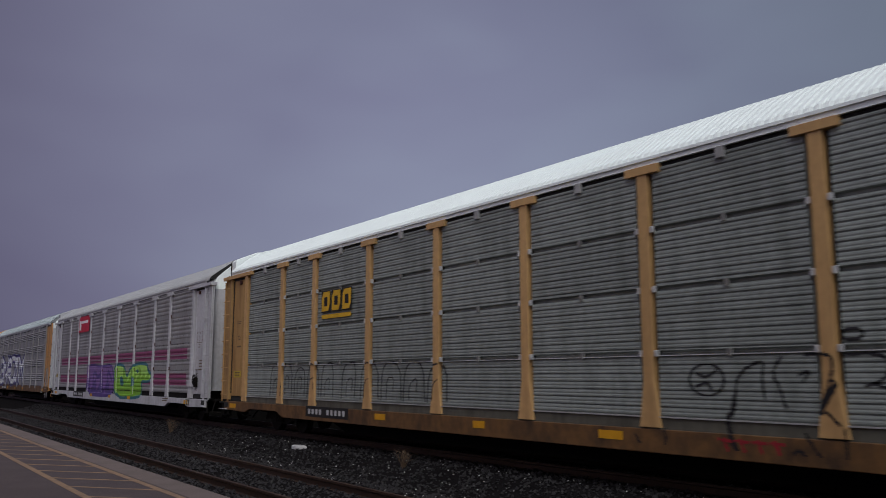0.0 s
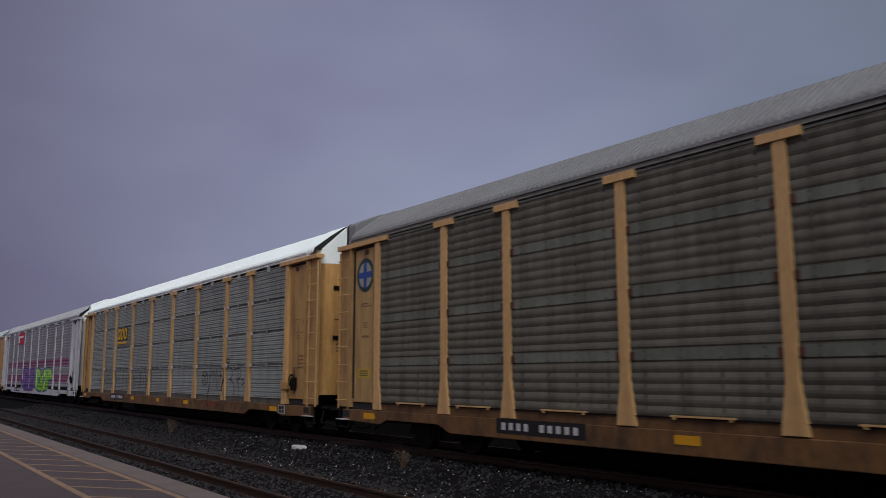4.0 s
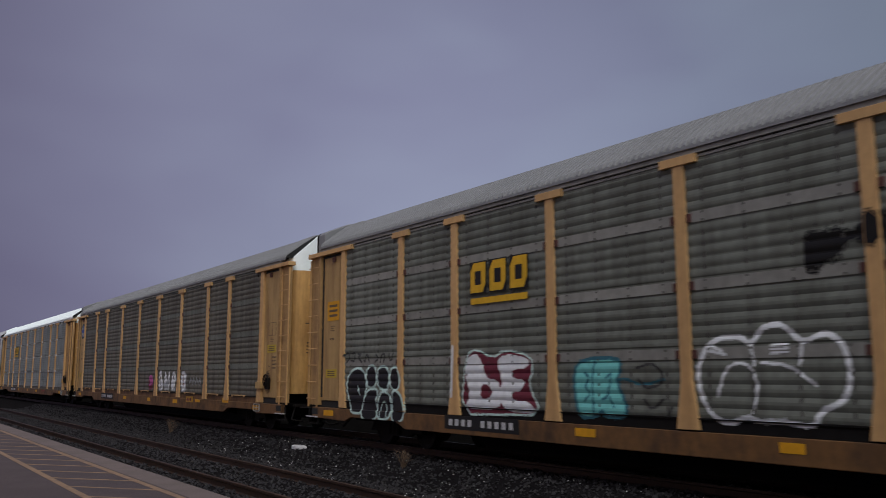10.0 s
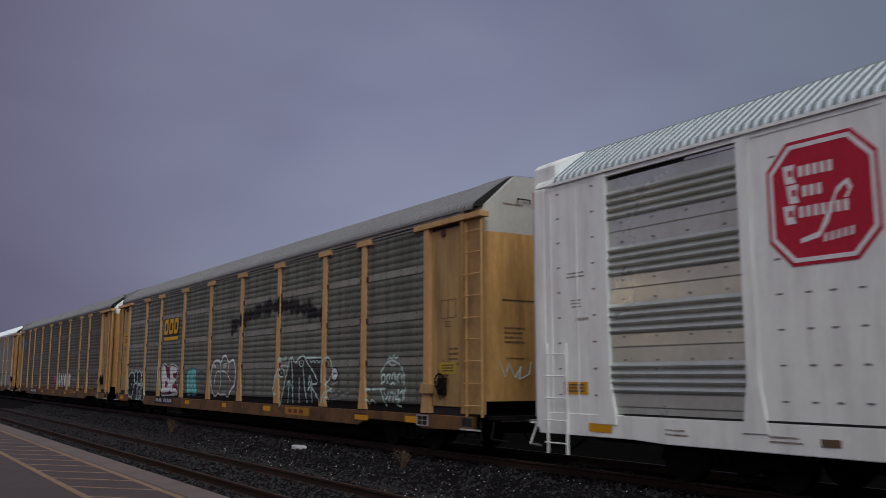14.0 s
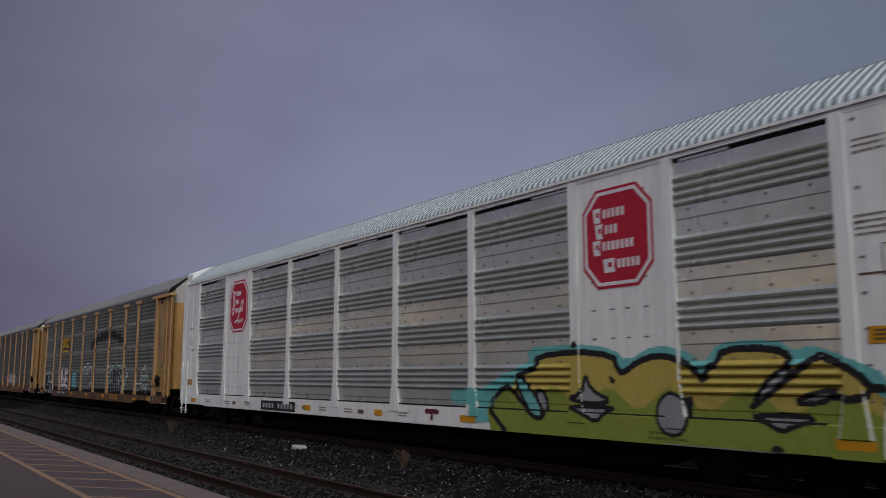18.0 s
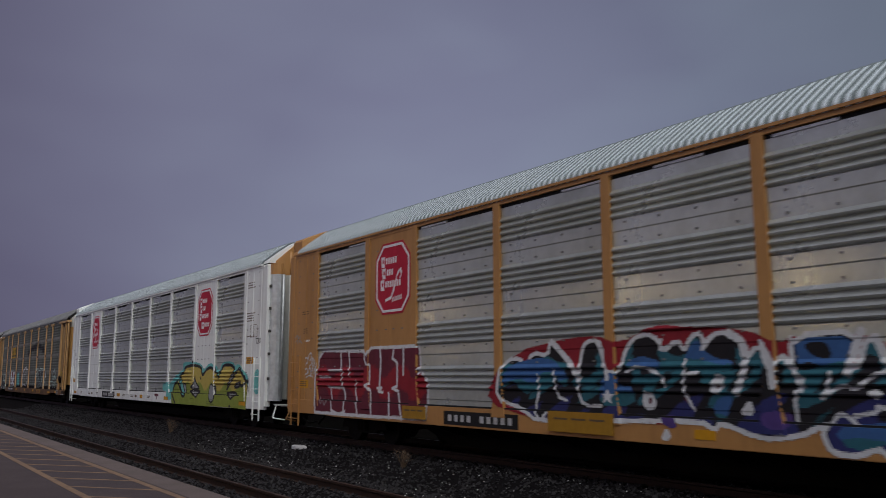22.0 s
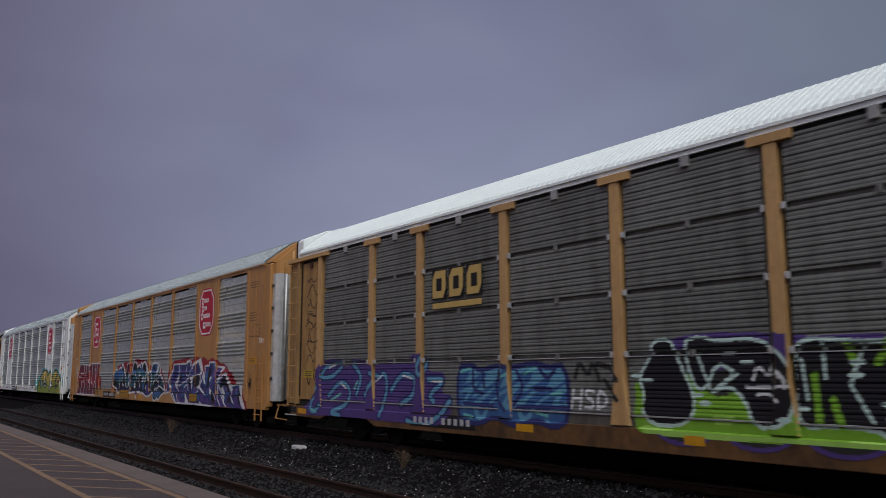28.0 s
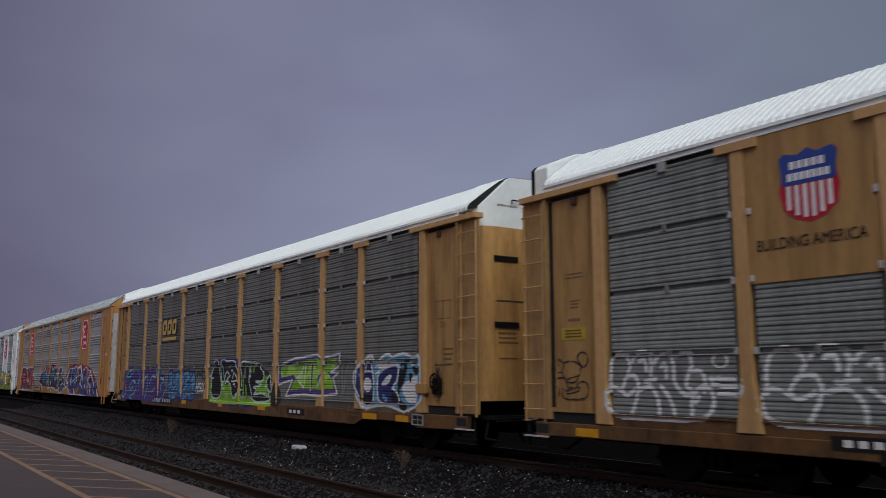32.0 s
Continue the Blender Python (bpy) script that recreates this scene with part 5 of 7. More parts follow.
m.area("6.88,1.09 6.72,2.22 6.35,2.32 5.87,2.13 5.52,2.29 4.77,2.16 4.75,1.88 4.88,1.68 4.51,1.16 5.54,1.13", ('wine', 'wine'), "mint", 0.02, 1)
for text in ("6.75,1.19 6.58,1.49 6.75,1.82 6.70,2.13 6.41,2.25 6.20,2.10 6.09,1.78 5.76,1.75 5.56,1.50 5.71,1.20", "5.78,2.06 5.52,2.22 4.82,2.12 4.88,1.95 5.33,1.92 5.31,1.78 4.96,1.75 5.04,1.56 5.33,1.53 5.32,1.39 4.89,1.39 4.61,1.17 5.48,1.18 5.71,1.43 5.59,1.75",):
    m.area(text, ('white',), "", 0.02, 1)
for text in ("6.23,1.66 5.99,1.66 5.88,1.50 6.00,1.41 6.26,1.40",):
    m.area(text, ('wine',), "", 0.03, 1)
m.done("white block graffiti with dark red edge")
m = Mural(4, 3.86, 1.57, 1.01, 2.24, 20)
m.area("3.72,1.91 3.51,2.08 2.72,2.10 2.67,1.93 2.77,1.74 2.67,1.55 2.55,1.32 2.62,1.19 3.03,1.18 3.09,1.29 3.23,1.17 3.59,1.15 3.70,1.44", ('aqua', 'aqua'), "teal", 0.028, 1, patch=0.3)
for text in ("3.23,2.06 3.31,1.75 3.28,1.21", "3.48,1.87 3.35,1.78 3.48,1.66 3.34,1.54 3.49,1.41", "3.00,1.78 2.87,1.87 2.97,1.49 3.10,1.45", "2.93,1.49 2.85,1.34", "2.76,1.75 2.59,1.78 2.28,1.67 1.83,1.76",):
    m.line(text, 0.02, "teal", 1)
for text in ("2.35,1.93 2.04,2.01 1.83,1.84 1.91,1.67 2.21,1.63 2.32,1.76", "2.22,1.47 2.08,1.31 1.85,1.48", "1.71,1.37 1.79,1.21",):
    m.line(text, 0.02, "soot", 2)
m.done("aqua block graffiti with dark edge and a soot scrawl")
m = Mural(4, 1.40, -1.12, 1.10, 2.54, 21)
m.area("1.26,1.85 1.0,2.3 0.5,2.35 0.35,2.2 0.15,2.45 -0.15,2.47 -0.4,2.2 -0.7,2.35 -0.95,2.2 -1.02,1.8 -0.9,1.5 -0.6,1.4 -0.5,1.18 -0.1,1.25 0.3,1.22 0.45,1.3 0.75,1.15 1.1,1.35", (), "white", 0.036, 2)
for text in ("0.9,1.55 0.75,1.95 0.4,2.0 0.25,1.7 0.35,1.35", "0.35,2.25 0.3,1.95", "0.2,1.98 -0.2,1.95 -0.55,1.7", "-0.4,2.2 -0.35,1.95", "1.0,2.15 0.75,2.1", "0.95,2.2 0.8,2.15"):
    m.line(text, 0.022, "white", 2)
for k in range(3):
    m.line("0.05,%.2f -0.2,%.2f" % (2.2 - k * 0.05, 2.21 - k * 0.05), 0.014, "white", 0)
m.done("white outlined bubble graffiti")
m = Mural(4, -3.71, -8.52, 0.85, 2.56, 24)
m.area("-4.55,1.10 -4.96,2.07 -5.12,2.28 -5.49,2.12 -5.81,2.37 -6.06,2.22 -6.97,2.25 -7.01,1.65 -6.95,1.19", ('soot',), "", 0.02, 0)
for text in ("-4.43,0.99 -4.69,1.67 -5.04,2.42 -5.16,2.06 -5.26,1.12", "-5.13,2.32 -5.34,2.14 -5.56,2.29 -5.85,2.38 -6.08,2.16 -6.45,1.94 -6.77,1.63 -6.38,1.61", "-5.84,2.03 -5.96,1.50 -6.13,1.16", "-4.94,1.11 -4.97,1.67", "-4.82,1.54 -4.95,1.73 -5.10,1.56", "-5.62,1.79 -5.65,1.14", "-6.19,1.47 -6.22,1.87 -6.39,1.67 -6.19,1.47", "-6.30,1.58 -6.58,1.40 -6.87,1.15", "-6.35,1.50 -6.42,1.17", "-6.03,2.29 -6.99,2.28", "-7.00,1.67 -6.98,2.11 -7.21,2.31 -7.44,2.20 -7.53,1.94 -7.42,1.76 -7.12,1.60 -7.48,1.50", "-7.02,1.16 -7.12,1.38 -7.35,1.49 -7.52,1.42", "-7.23,1.16 -7.14,1.25 -7.26,1.32 -7.36,1.22", "-4.20,1.75 -4.30,2.06 -4.65,2.11 -4.96,2.07", "-3.92,1.52 -4.00,1.85 -4.15,1.87 -4.10,1.67 -3.85,1.46 -3.99,1.30 -4.22,1.33",):
    m.line(text, 0.022, "mint", 1)
for text in ("-6.25,2.23 -6.35,2.15 -6.46,2.23 -6.56,2.14 -6.66,2.22 -6.76,2.14 -6.89,2.21",):
    m.line(text, 0.016, "mint", 1)
m.oval(-4.46, 1.91, 0.21, 0.13, "mint", "", 0.04)
m.oval(-4.46, 1.91, 0.16, 0.10, "soot", "", 0.04)
m.oval(-4.46, 1.91, 0.04, 0.03, "mint", "", 0.04)
m.oval(-5.75, 2.15, 0.15, 0.10, "mint", "", 0.04)
m.oval(-5.75, 2.15, 0.11, 0.07, "soot", "", 0.04)
m.oval(-5.75, 2.15, 0.04, 0.02, "mint", "", 0.04)
m.oval(-4.65, 2.29, 0.13, 0.08, "mint", "", 0.04)
m.oval(-4.65, 2.29, 0.08, 0.05, "soot", "", 0.04)
m.oval(-4.65, 2.29, 0.04, 0.03, "mint", "", 0.04)
m.oval(-4.37, 2.26, 0.10, 0.06, "mint", "", 0.04)
m.oval(-4.37, 2.26, 0.05, 0.03, "soot", "", 0.04)
m.oval(-4.37, 2.26, 0.04, 0.03, "mint", "", 0.04)
m.oval(-7.63, 1.86, 0.16, 0.14, "white", "black", 0.04)
m.line("-7.54,1.82 -7.63,1.90 -7.71,1.86", 0.02, "black", 1)
for text in ("-7.51,1.61 -7.76,1.66", "-7.46,1.40 -7.64,1.48 -7.74,1.35 -7.91,1.49 -8.01,1.36 -8.22,1.41 -8.38,1.43", "-7.46,1.23 -7.96,1.29",):
    m.line(text, 0.02, "grey", 1)
m.done("mint outlined dark graffiti with scrolls")
m = Mural(4, -9.10, -11.06, 1.03, 2.42, 27)
for text in ("-9.88,1.88 -10.08,2.09 -10.38,2.17 -10.69,2.08 -10.86,1.87 -10.87,1.65", "-10.21,2.17 -10.28,2.27 -10.35,2.18 -10.45,2.28 -10.52,2.18 -10.61,2.23", "-10.24,2.11 -10.35,2.03 -10.51,2.07", "-9.24,1.51 -10.10,1.55", "-10.53,1.32 -10.78,1.33 -10.54,1.22 -10.77,1.17", "-9.88,1.52 -10.02,1.28 -10.16,1.18", "-10.92,1.56 -10.82,1.31",):
    m.line(text, 0.02, "mint", 1)
for text in ("-9.92,1.64 -9.91,1.84 -10.06,1.86 -10.10,1.74 -9.98,1.68", "-10.16,1.67 -10.14,1.85 -10.28,1.86 -10.26,1.74", "-10.33,1.64 -10.42,1.68 -10.48,1.64", "-10.37,1.75 -10.38,1.88 -10.50,1.88 -10.49,1.75 -10.58,1.74", "-10.62,1.70 -10.60,1.86 -10.76,1.87 -10.79,1.69", "-10.05,1.43 -10.12,1.29 -10.22,1.46", "-10.26,1.28 -10.30,1.46 -10.42,1.47 -10.42,1.28", "-10.50,1.44 -10.50,1.36 -10.66,1.43 -10.63,1.51", "-10.71,1.45 -10.81,1.54 -10.82,1.39", "-9.28,1.28 -9.40,1.19 -9.49,1.30 -9.66,1.22",):
    m.line(text, 0.024, "mint", 2)
m.done("mint scrawled circle with spikes")


def soot_arc():
    ny, nz = 320, 70
    k0 = int(round((2.75 - Z0) / STEP))
    A, B = np.meshgrid((np.arange(ny) + 0.5) * STEP, (np.arange(nz) + 0.5) * STEP, indexing="ij")
    mid = 0.40 + 0.62 * np.sin(np.clip(A / 6.4, 0, 1) * 2.6 + 0.25)
    rng = np.random.default_rng(5)
    d = np.abs(B - mid) / (0.20 + 0.07 * np.sin(A * 7) + 0.05 * np.sin(A * 17))
    p = np.clip(1.15 - d, 0, 1) * (0.75 + 0.25 * np.sin(A * 9 + np.sin(B * 8)))
    ink = np.where(rng.uniform(0, 1, A.shape) < p * 2.2, 0, -1)
    lay(4, "soot_smear", "black soot smear across the cladding", ink, ["smoke"], -0.5, k0, split=False)


soot_arc()
# sixth: octagons, gold graffiti
octagon_emblem(WAGONS[5], 8.0, 3.97, -1.548, False)
octagon_emblem(WAGONS[5], -8.06, 3.97, -1.548, True)
m = Mural(5, -4.02, -12.28, 0.84, 2.55, 31)
m.area("-4.16,1.22 -4.49,1.54 -5.14,1.83 -5.46,1.89 -5.93,2.04 -5.87,2.26 -6.29,2.31 -7.03,2.30 -7.95,2.21 -8.16,2.01 -8.77,2.24 -9.31,2.14 -9.57,1.98 -9.69,2.05 -9.85,2.25 -10.76,2.24 -10.99,2.10 -11.23,2.18 -11.60,2.05 -11.91,1.91 -12.14,1.79 -12.12,1.54 -11.31,1.43 -4.23,0.91", ('aqua',), "", 0.02, 1, grow=0.03)
m.area("-4.69,1.28 -5.21,1.64 -5.41,1.57 -5.52,1.79 -5.88,1.91 -6.11,1.98 -6.05,2.16 -7.03,2.19 -7.91,2.12 -7.97,1.95 -8.08,1.84 -8.43,2.01 -8.77,2.10 -9.13,2.06 -9.42,1.92 -9.61,1.75 -9.65,1.92 -9.81,1.93 -9.91,2.16 -10.74,2.16 -10.93,2.05 -10.92,1.92 -11.28,2.03 -11.39,2.04 -11.84,1.83 -11.94,1.67 -12.12,1.56 -12.07,0.78 -4.82,0.84", ('olive', 'olive', 'gold', 'gold'), "", 0.02, 0)
for text in ("-5.23,0.86 -4.69,1.28 -5.21,1.64 -5.39,1.59 -5.79,1.27 -6.06,1.11 -6.26,1.13 -6.35,1.35 -6.17,1.56", "-5.79,1.27 -5.49,1.79 -5.88,1.91 -6.11,1.98 -6.05,2.14 -7.07,2.21 -7.93,2.12 -7.97,1.95 -8.09,1.84 -8.43,2.03 -8.77,2.11 -9.13,2.07 -9.42,1.92 -9.61,1.73 -9.67,1.93 -9.80,1.95 -9.91,2.17 -10.72,2.16 -10.93,2.06 -10.90,1.92", "-10.36,1.42 -10.96,1.82 -11.28,2.04 -11.40,2.05 -11.85,1.83 -11.96,1.67 -12.13,1.66", "-11.96,1.67 -11.90,1.56 -11.68,1.53 -11.47,1.58",):
    m.line(text, 0.05, "black", 1)
m.area("-5.49,1.79 -5.74,1.79 -6.06,1.43 -6.26,1.15 -6.09,1.11 -5.79,1.27", ('aqua',), "black", 0.03, 1)
for text in ("-6.04,1.56 -6.24,1.58 -6.37,1.34 -6.26,1.15 -6.09,1.41", "-6.87,1.45 -7.20,1.52 -7.29,1.86 -7.40,1.60 -7.88,1.42 -7.40,1.37", "-6.87,1.33 -7.94,1.33 -7.70,1.25 -7.52,1.09 -7.19,1.22", "-10.36,1.42 -10.50,1.64 -10.68,1.81 -10.88,1.92 -10.96,1.85 -10.70,1.64 -10.46,1.46", "-10.93,1.48 -11.32,1.63 -11.59,1.64 -11.33,1.47", "-10.32,1.30 -11.08,1.33 -11.24,1.27 -10.93,1.18 -10.80,1.11 -10.53,1.24",):
    m.area(text, ('grey',), "black", 0.035, 1)
m.oval(-9.04, 1.27, 0.26, 0.27, "grey", "black", 0.05)
m.line("-9.29,1.45 -9.37,1.50 -9.32,1.25", 0.05, "black", 1)
for text in ("-7.79,1.84 -7.98,1.74 -7.86,1.67", "-10.57,0.86 -10.71,0.97 -10.86,0.87", "-7.08,2.41 -7.15,2.26 -6.96,2.27",):
    m.area(text, ('black',), "", 0.03, 1)
m.done("gold and olive graffiti with black outline and aqua glow")
sprayed(5, "aqua overspray specks", -3.5, -5.0, 1.26, 1.60, ["ring", "ess", "ring"], 0.05, 0.03, ("aqua",), "aqua", seed=32)
sprayed(5, "dark red scrawl on the sill", -2.6, -3.2, 0.90, 1.18, ["tee"], 0.045, 0.01, ("wine",), "", seed=33)
sprayed(5, "aqua spray fade over the end panel", -12.6, -13.15, 1.26, 2.05, ["stem"], 0.20, 0.0, ("aqua",), "", seed=34)
# seventh: octagons, three big pieces
octagon_emblem(WAGONS[6], 7.98, 3.97, -1.548, False)
octagon_emblem(WAGONS[6], -8.02, 3.97, -1.548, True)
m = Mural(6, 13.12, 11.57, 1.65, 3.04, 40)
for text in ("12.36,2.07 12.37,2.25 12.24,2.31 12.17,2.22 12.27,2.14", "12.21,2.13 12.13,2.39 11.98,2.41 11.97,2.27 12.10,2.21", "12.08,2.08 11.95,2.12 11.95,2.28 11.81,2.23 11.85,2.07", "11.87,2.29 11.73,2.20 11.77,2.06", "12.36,1.99 12.22,2.02 12.19,1.90 12.33,1.86", "12.18,1.88 12.11,2.03 12.01,2.00 12.03,1.86", "11.98,1.87 11.93,2.01 11.82,2.03 11.81,1.88", "12.27,1.79 12.10,1.84 11.84,1.80", "11.77,1.98 11.71,2.03 11.74,1.89",):
    m.line(text, 0.014, "white", 2)
for text in ("12.96,2.83 12.85,2.90 12.81,2.81", "12.78,2.81 12.70,2.88 12.67,2.79", "12.98,2.71 12.87,2.76 12.83,2.69", "12.78,2.70 12.68,2.75 12.58,2.68",):
    m.line(text, 0.013, "grey", 1)
m.done("thin white looped scrawl")
m = Mural(6, 11.80, 6.40, 0.86, 2.54, 42)
m.area("11.7,1.75 11.6,2.25 11.3,2.45 9.2,2.38 9.1,2.3 8.9,2.45 7.9,2.44 6.9,2.44 6.85,1.95 6.55,1.7 6.6,0.95 8.8,0.92 11.7,0.92", ("wine", "red", "wine"), "white", 0.035, 0, patch=0.03)
for text in ("11,1.95 10.3,1.95 10.35,1.7 10.15,1.4 10.2,0.9", "10.4,2.4 10.4,1.95", "10,2.35 9.95,1.8", "11.55,1.8 10.95,1.8", "11.05,1.56 10.3,1.54", "10.9,1.54 10.8,1.0 10.4,0.9 10.1,1.0", "9.6,1.7 9.65,1.5 9.5,0.95",
             "9.2,2.3 9.1,2.1 8.95,2.05 8.95,1.65 9.15,1.6 8.9,1.5 8.85,0.95", "8.5,2.4 8.45,2.2 8.5,1.57", "8.6,1.55 8.4,1.56 8.55,1.48 8.35,1.46", "7.9,2.4 7.95,2.2 7.75,2.1 7.75,1.6 7.95,1.55 7.7,1.5 7.55,0.9", "7.5,2.4 7.5,1.85", "8.1,1.45 8.05,0.9"):
    m.line(text, 0.03, "white", 0)
m.line("11.5,1.3 11.4,1.1 11.3,1.3 11.2,1.08 11.05,1.25", 0.016, "grey").area("7.0,2.0 6.8,2.0 6.9,1.8", ("white",))
m.done("dark red block graffiti with thin white outline")
m = Mural(6, 4.72, -3.92, 0.84, 2.66, 43)
m.area("4.58,1.36 4.39,1.75 3.60,2.24 2.77,2.37 1.67,2.43 1.23,2.28 0.53,2.52 0.00,2.50 -1.07,2.39 -1.55,2.20 -1.76,2.30 -2.61,2.27 -2.91,2.18 -3.26,1.91 -3.59,1.64 -3.78,1.34 -3.63,1.22 -1.79,1.23 2.98,1.08", ('red', 'red'), "", 0.02, 1, grow=0.03)
m.area("4.25,1.39 4.17,1.92 3.95,2.11 3.63,2.12 3.46,1.98 3.29,2.22 2.88,2.15 2.81,2.41 2.56,2.21 2.27,1.97 2.12,1.81 2.10,2.06 2.01,2.31 1.80,2.39 1.61,2.31 1.59,2.03 1.46,1.85 1.21,1.90 1.12,2.17 0.94,2.37 0.68,2.44 0.44,2.34 0.37,2.16 0.08,2.33 -0.03,2.15 -0.15,2.36 -0.32,2.41 -0.39,2.25 -0.54,2.38 -0.76,2.40 -0.96,2.29 -1.01,2.00 -1.24,2.22 -1.37,2.01 -1.44,1.84 -1.50,2.01 -1.62,2.07 -1.72,1.87 -1.70,2.31 -2.64,2.34 -2.44,1.89 -2.59,1.92 -2.67,2.21 -2.79,2.25 -2.90,1.99 -3.01,1.88 -3.20,1.81 -3.43,1.64 -3.57,1.33 -3.69,1.25 -3.56,1.19 -3.20,1.08 -2.90,0.89 -2.76,1.01 -2.52,0.88 -2.19,0.91 -2.09,1.12 -2.18,1.26 -1.79,1.07 -1.22,1.01 -0.63,1.20 -0.52,1.08 -0.32,1.20 1.51,1.13 3.14,1.05 3.51,1.24", ('navy', 'black', 'teal', 'black'), "white", 0.035, 1, patch=0.2)
for text in ("4.13,1.56 4.06,1.93 3.60,2.08 2.96,2.13 2.62,2.02 2.35,1.79 2.47,1.58 2.74,1.89 3.05,1.89 3.37,1.47 3.60,1.56 3.81,1.77", "1.10,2.03 0.79,2.11 0.42,2.03 0.41,1.86 0.75,1.95 1.00,1.86", "-0.05,2.15 -0.26,2.34 -0.36,2.17 -0.55,2.05 -0.86,2.02 -0.81,1.86 -0.01,1.86", "-1.76,2.28 -2.59,2.29 -2.39,1.88 -2.27,1.79 -2.01,2.00 -1.79,1.94", "1.59,1.83 1.29,1.87 1.25,1.67 0.94,1.65 0.92,1.37 1.69,1.35 1.63,1.66", "-0.57,1.52 -0.86,1.59 -0.63,1.15 -0.47,1.36", "-2.21,1.19 -2.78,1.29 -3.36,1.24 -2.91,1.05 -2.44,0.93",):
    m.area(text, ('teal', 'blue', 'blue'), "", 0.02, 1)
for text in ("-1.85,2.21 -2.20,2.24 -2.26,2.00 -2.01,2.04", "-0.69,2.31 -0.89,2.24 -0.90,2.02 -0.64,2.12", "0.78,2.36 0.56,2.28 0.62,2.13 0.89,2.17",):
    m.area(text, ('black',), "", 0.02, 2)
for text in ("2.77,2.39 2.28,1.98 2.12,1.75", "1.66,2.32 1.53,1.98 1.46,1.79", "-0.78,2.39 -1.03,2.25 -1.04,1.93 -0.88,1.60", "-1.29,2.23 -1.43,2.01 -1.45,1.69", "-2.64,2.33 -2.53,2.10 -2.45,1.85", "-2.80,2.25 -2.92,1.99 -3.01,1.86", "-2.97,1.85 -3.25,1.78 -3.46,1.57 -3.61,1.28",):
    m.line(text, 0.055, "white", 1)
for text in ("1.08,1.88 0.82,1.97 0.40,1.84 0.34,1.67", "-0.04,2.03 0.02,1.61 -0.17,1.35", "-0.08,1.84 -0.26,1.86", "-1.70,1.93 -1.90,1.71 -1.72,1.58 -1.75,1.25", "-1.71,2.29 -1.74,1.88 -1.83,1.63", "-2.22,1.85 -2.16,1.63 -2.06,1.52 -2.38,1.72 -2.53,1.64 -2.73,1.81 -2.97,1.88", "-2.48,1.34 -2.78,1.40 -2.76,1.48 -3.56,1.29", "-2.18,1.23 -2.31,1.38 -2.43,1.32 -2.51,1.25", "2.74,1.91 2.66,1.48 2.43,1.42", "3.13,1.83 3.10,1.57 3.24,1.25 3.06,1.05 2.90,1.22", "2.08,1.79 2.17,1.58 2.03,1.34 1.64,1.35", "0.39,2.33 0.44,2.17 0.06,2.30", "-0.37,2.27 -0.31,2.15 -0.53,2.35",):
    m.line(text, 0.026, "white", 1)
for text in ("1.45,1.63 1.41,1.55 1.29,1.54 1.39,1.48 1.35,1.39 1.46,1.44 1.57,1.39 1.52,1.48 1.62,1.53 1.49,1.54",):
    m.area(text, ('white',), "", 0.02, 0)
for text in ("0.77,1.60 0.59,1.58 0.49,1.39 0.65,1.29 0.78,1.37", "-0.56,1.85 -0.70,1.82 -0.69,1.65 -0.55,1.54 -0.42,1.65", "-0.88,1.29 -1.08,1.54 -1.15,1.30", "-2.66,1.64 -2.80,1.66 -2.87,1.59 -2.73,1.53", "0.44,0.89 0.31,1.11 0.21,0.92",):
    m.area(text, ('white',), "", 0.02, 1)
for text in ("0.66,1.51 0.57,1.48 0.65,1.38", "-0.55,1.71 -0.62,1.68 -0.55,1.63", "-0.02,1.53 -0.08,1.43 0.00,1.48",):
    m.area(text, ('wine',), "", 0.03, 1)
m.area("0.43,1.24 0.19,1.27 0.11,1.06 0.37,1.11", ('violet',), "", 0.04, 1)
m.area("-1.24,1.33 -1.45,1.38 -1.70,1.35 -1.65,1.14 -1.28,1.15", ('violet',), "", 0.04, 1)
m.done("teal, blue and black graffiti with white outline and red glow")
m = Mural(6, -3.53, -12.08, 0.84, 2.63, 44)
m.area("-3.67,1.21 -4.00,1.76 -4.51,2.38 -5.42,2.39 -6.32,2.44 -6.76,2.34 -7.25,2.49 -7.70,2.36 -7.96,2.46 -8.36,2.29 -8.81,2.41 -9.27,2.28 -9.21,2.34 -9.41,2.21 -9.71,2.21 -10.01,2.14 -10.19,2.00 -10.52,1.89 -10.72,1.77 -11.00,1.57 -11.46,1.48 -11.69,1.22 -11.92,0.94 -11.94,0.75 -11.70,0.74 -10.28,0.90 -7.66,1.16", ("red", "red"), "", 0.02, 1, grow=0.03)
m.area("-3.69,1.20 -4.29,1.76 -4.58,2.24 -6.03,2.26 -6.19,2.35 -6.43,2.38 -6.61,2.30 -6.65,2.19 -7.53,2.38 -7.66,2.39 -7.92,1.99 -8.11,1.78 -8.12,2.16 -8.50,2.16 -8.54,2.27 -9.15,2.27 -9.18,2.13 -9.89,2.10 -9.30,1.65 -9.88,1.89 -10.09,1.93 -10.50,1.56 -10.71,1.53 -11.35,1.59 -11.46,1.34 -11.79,0.88 -11.68,0.75 -11.10,0.78 -10.28,0.82 -9.13,0.84 -7.65,0.88 -6.53,0.88 -5.18,0.86 -4.82,0.99 -4.42,1.25", ("violet", "navy", "blue", "violet", "navy"), "white", 0.03, 0, patch=0.3)
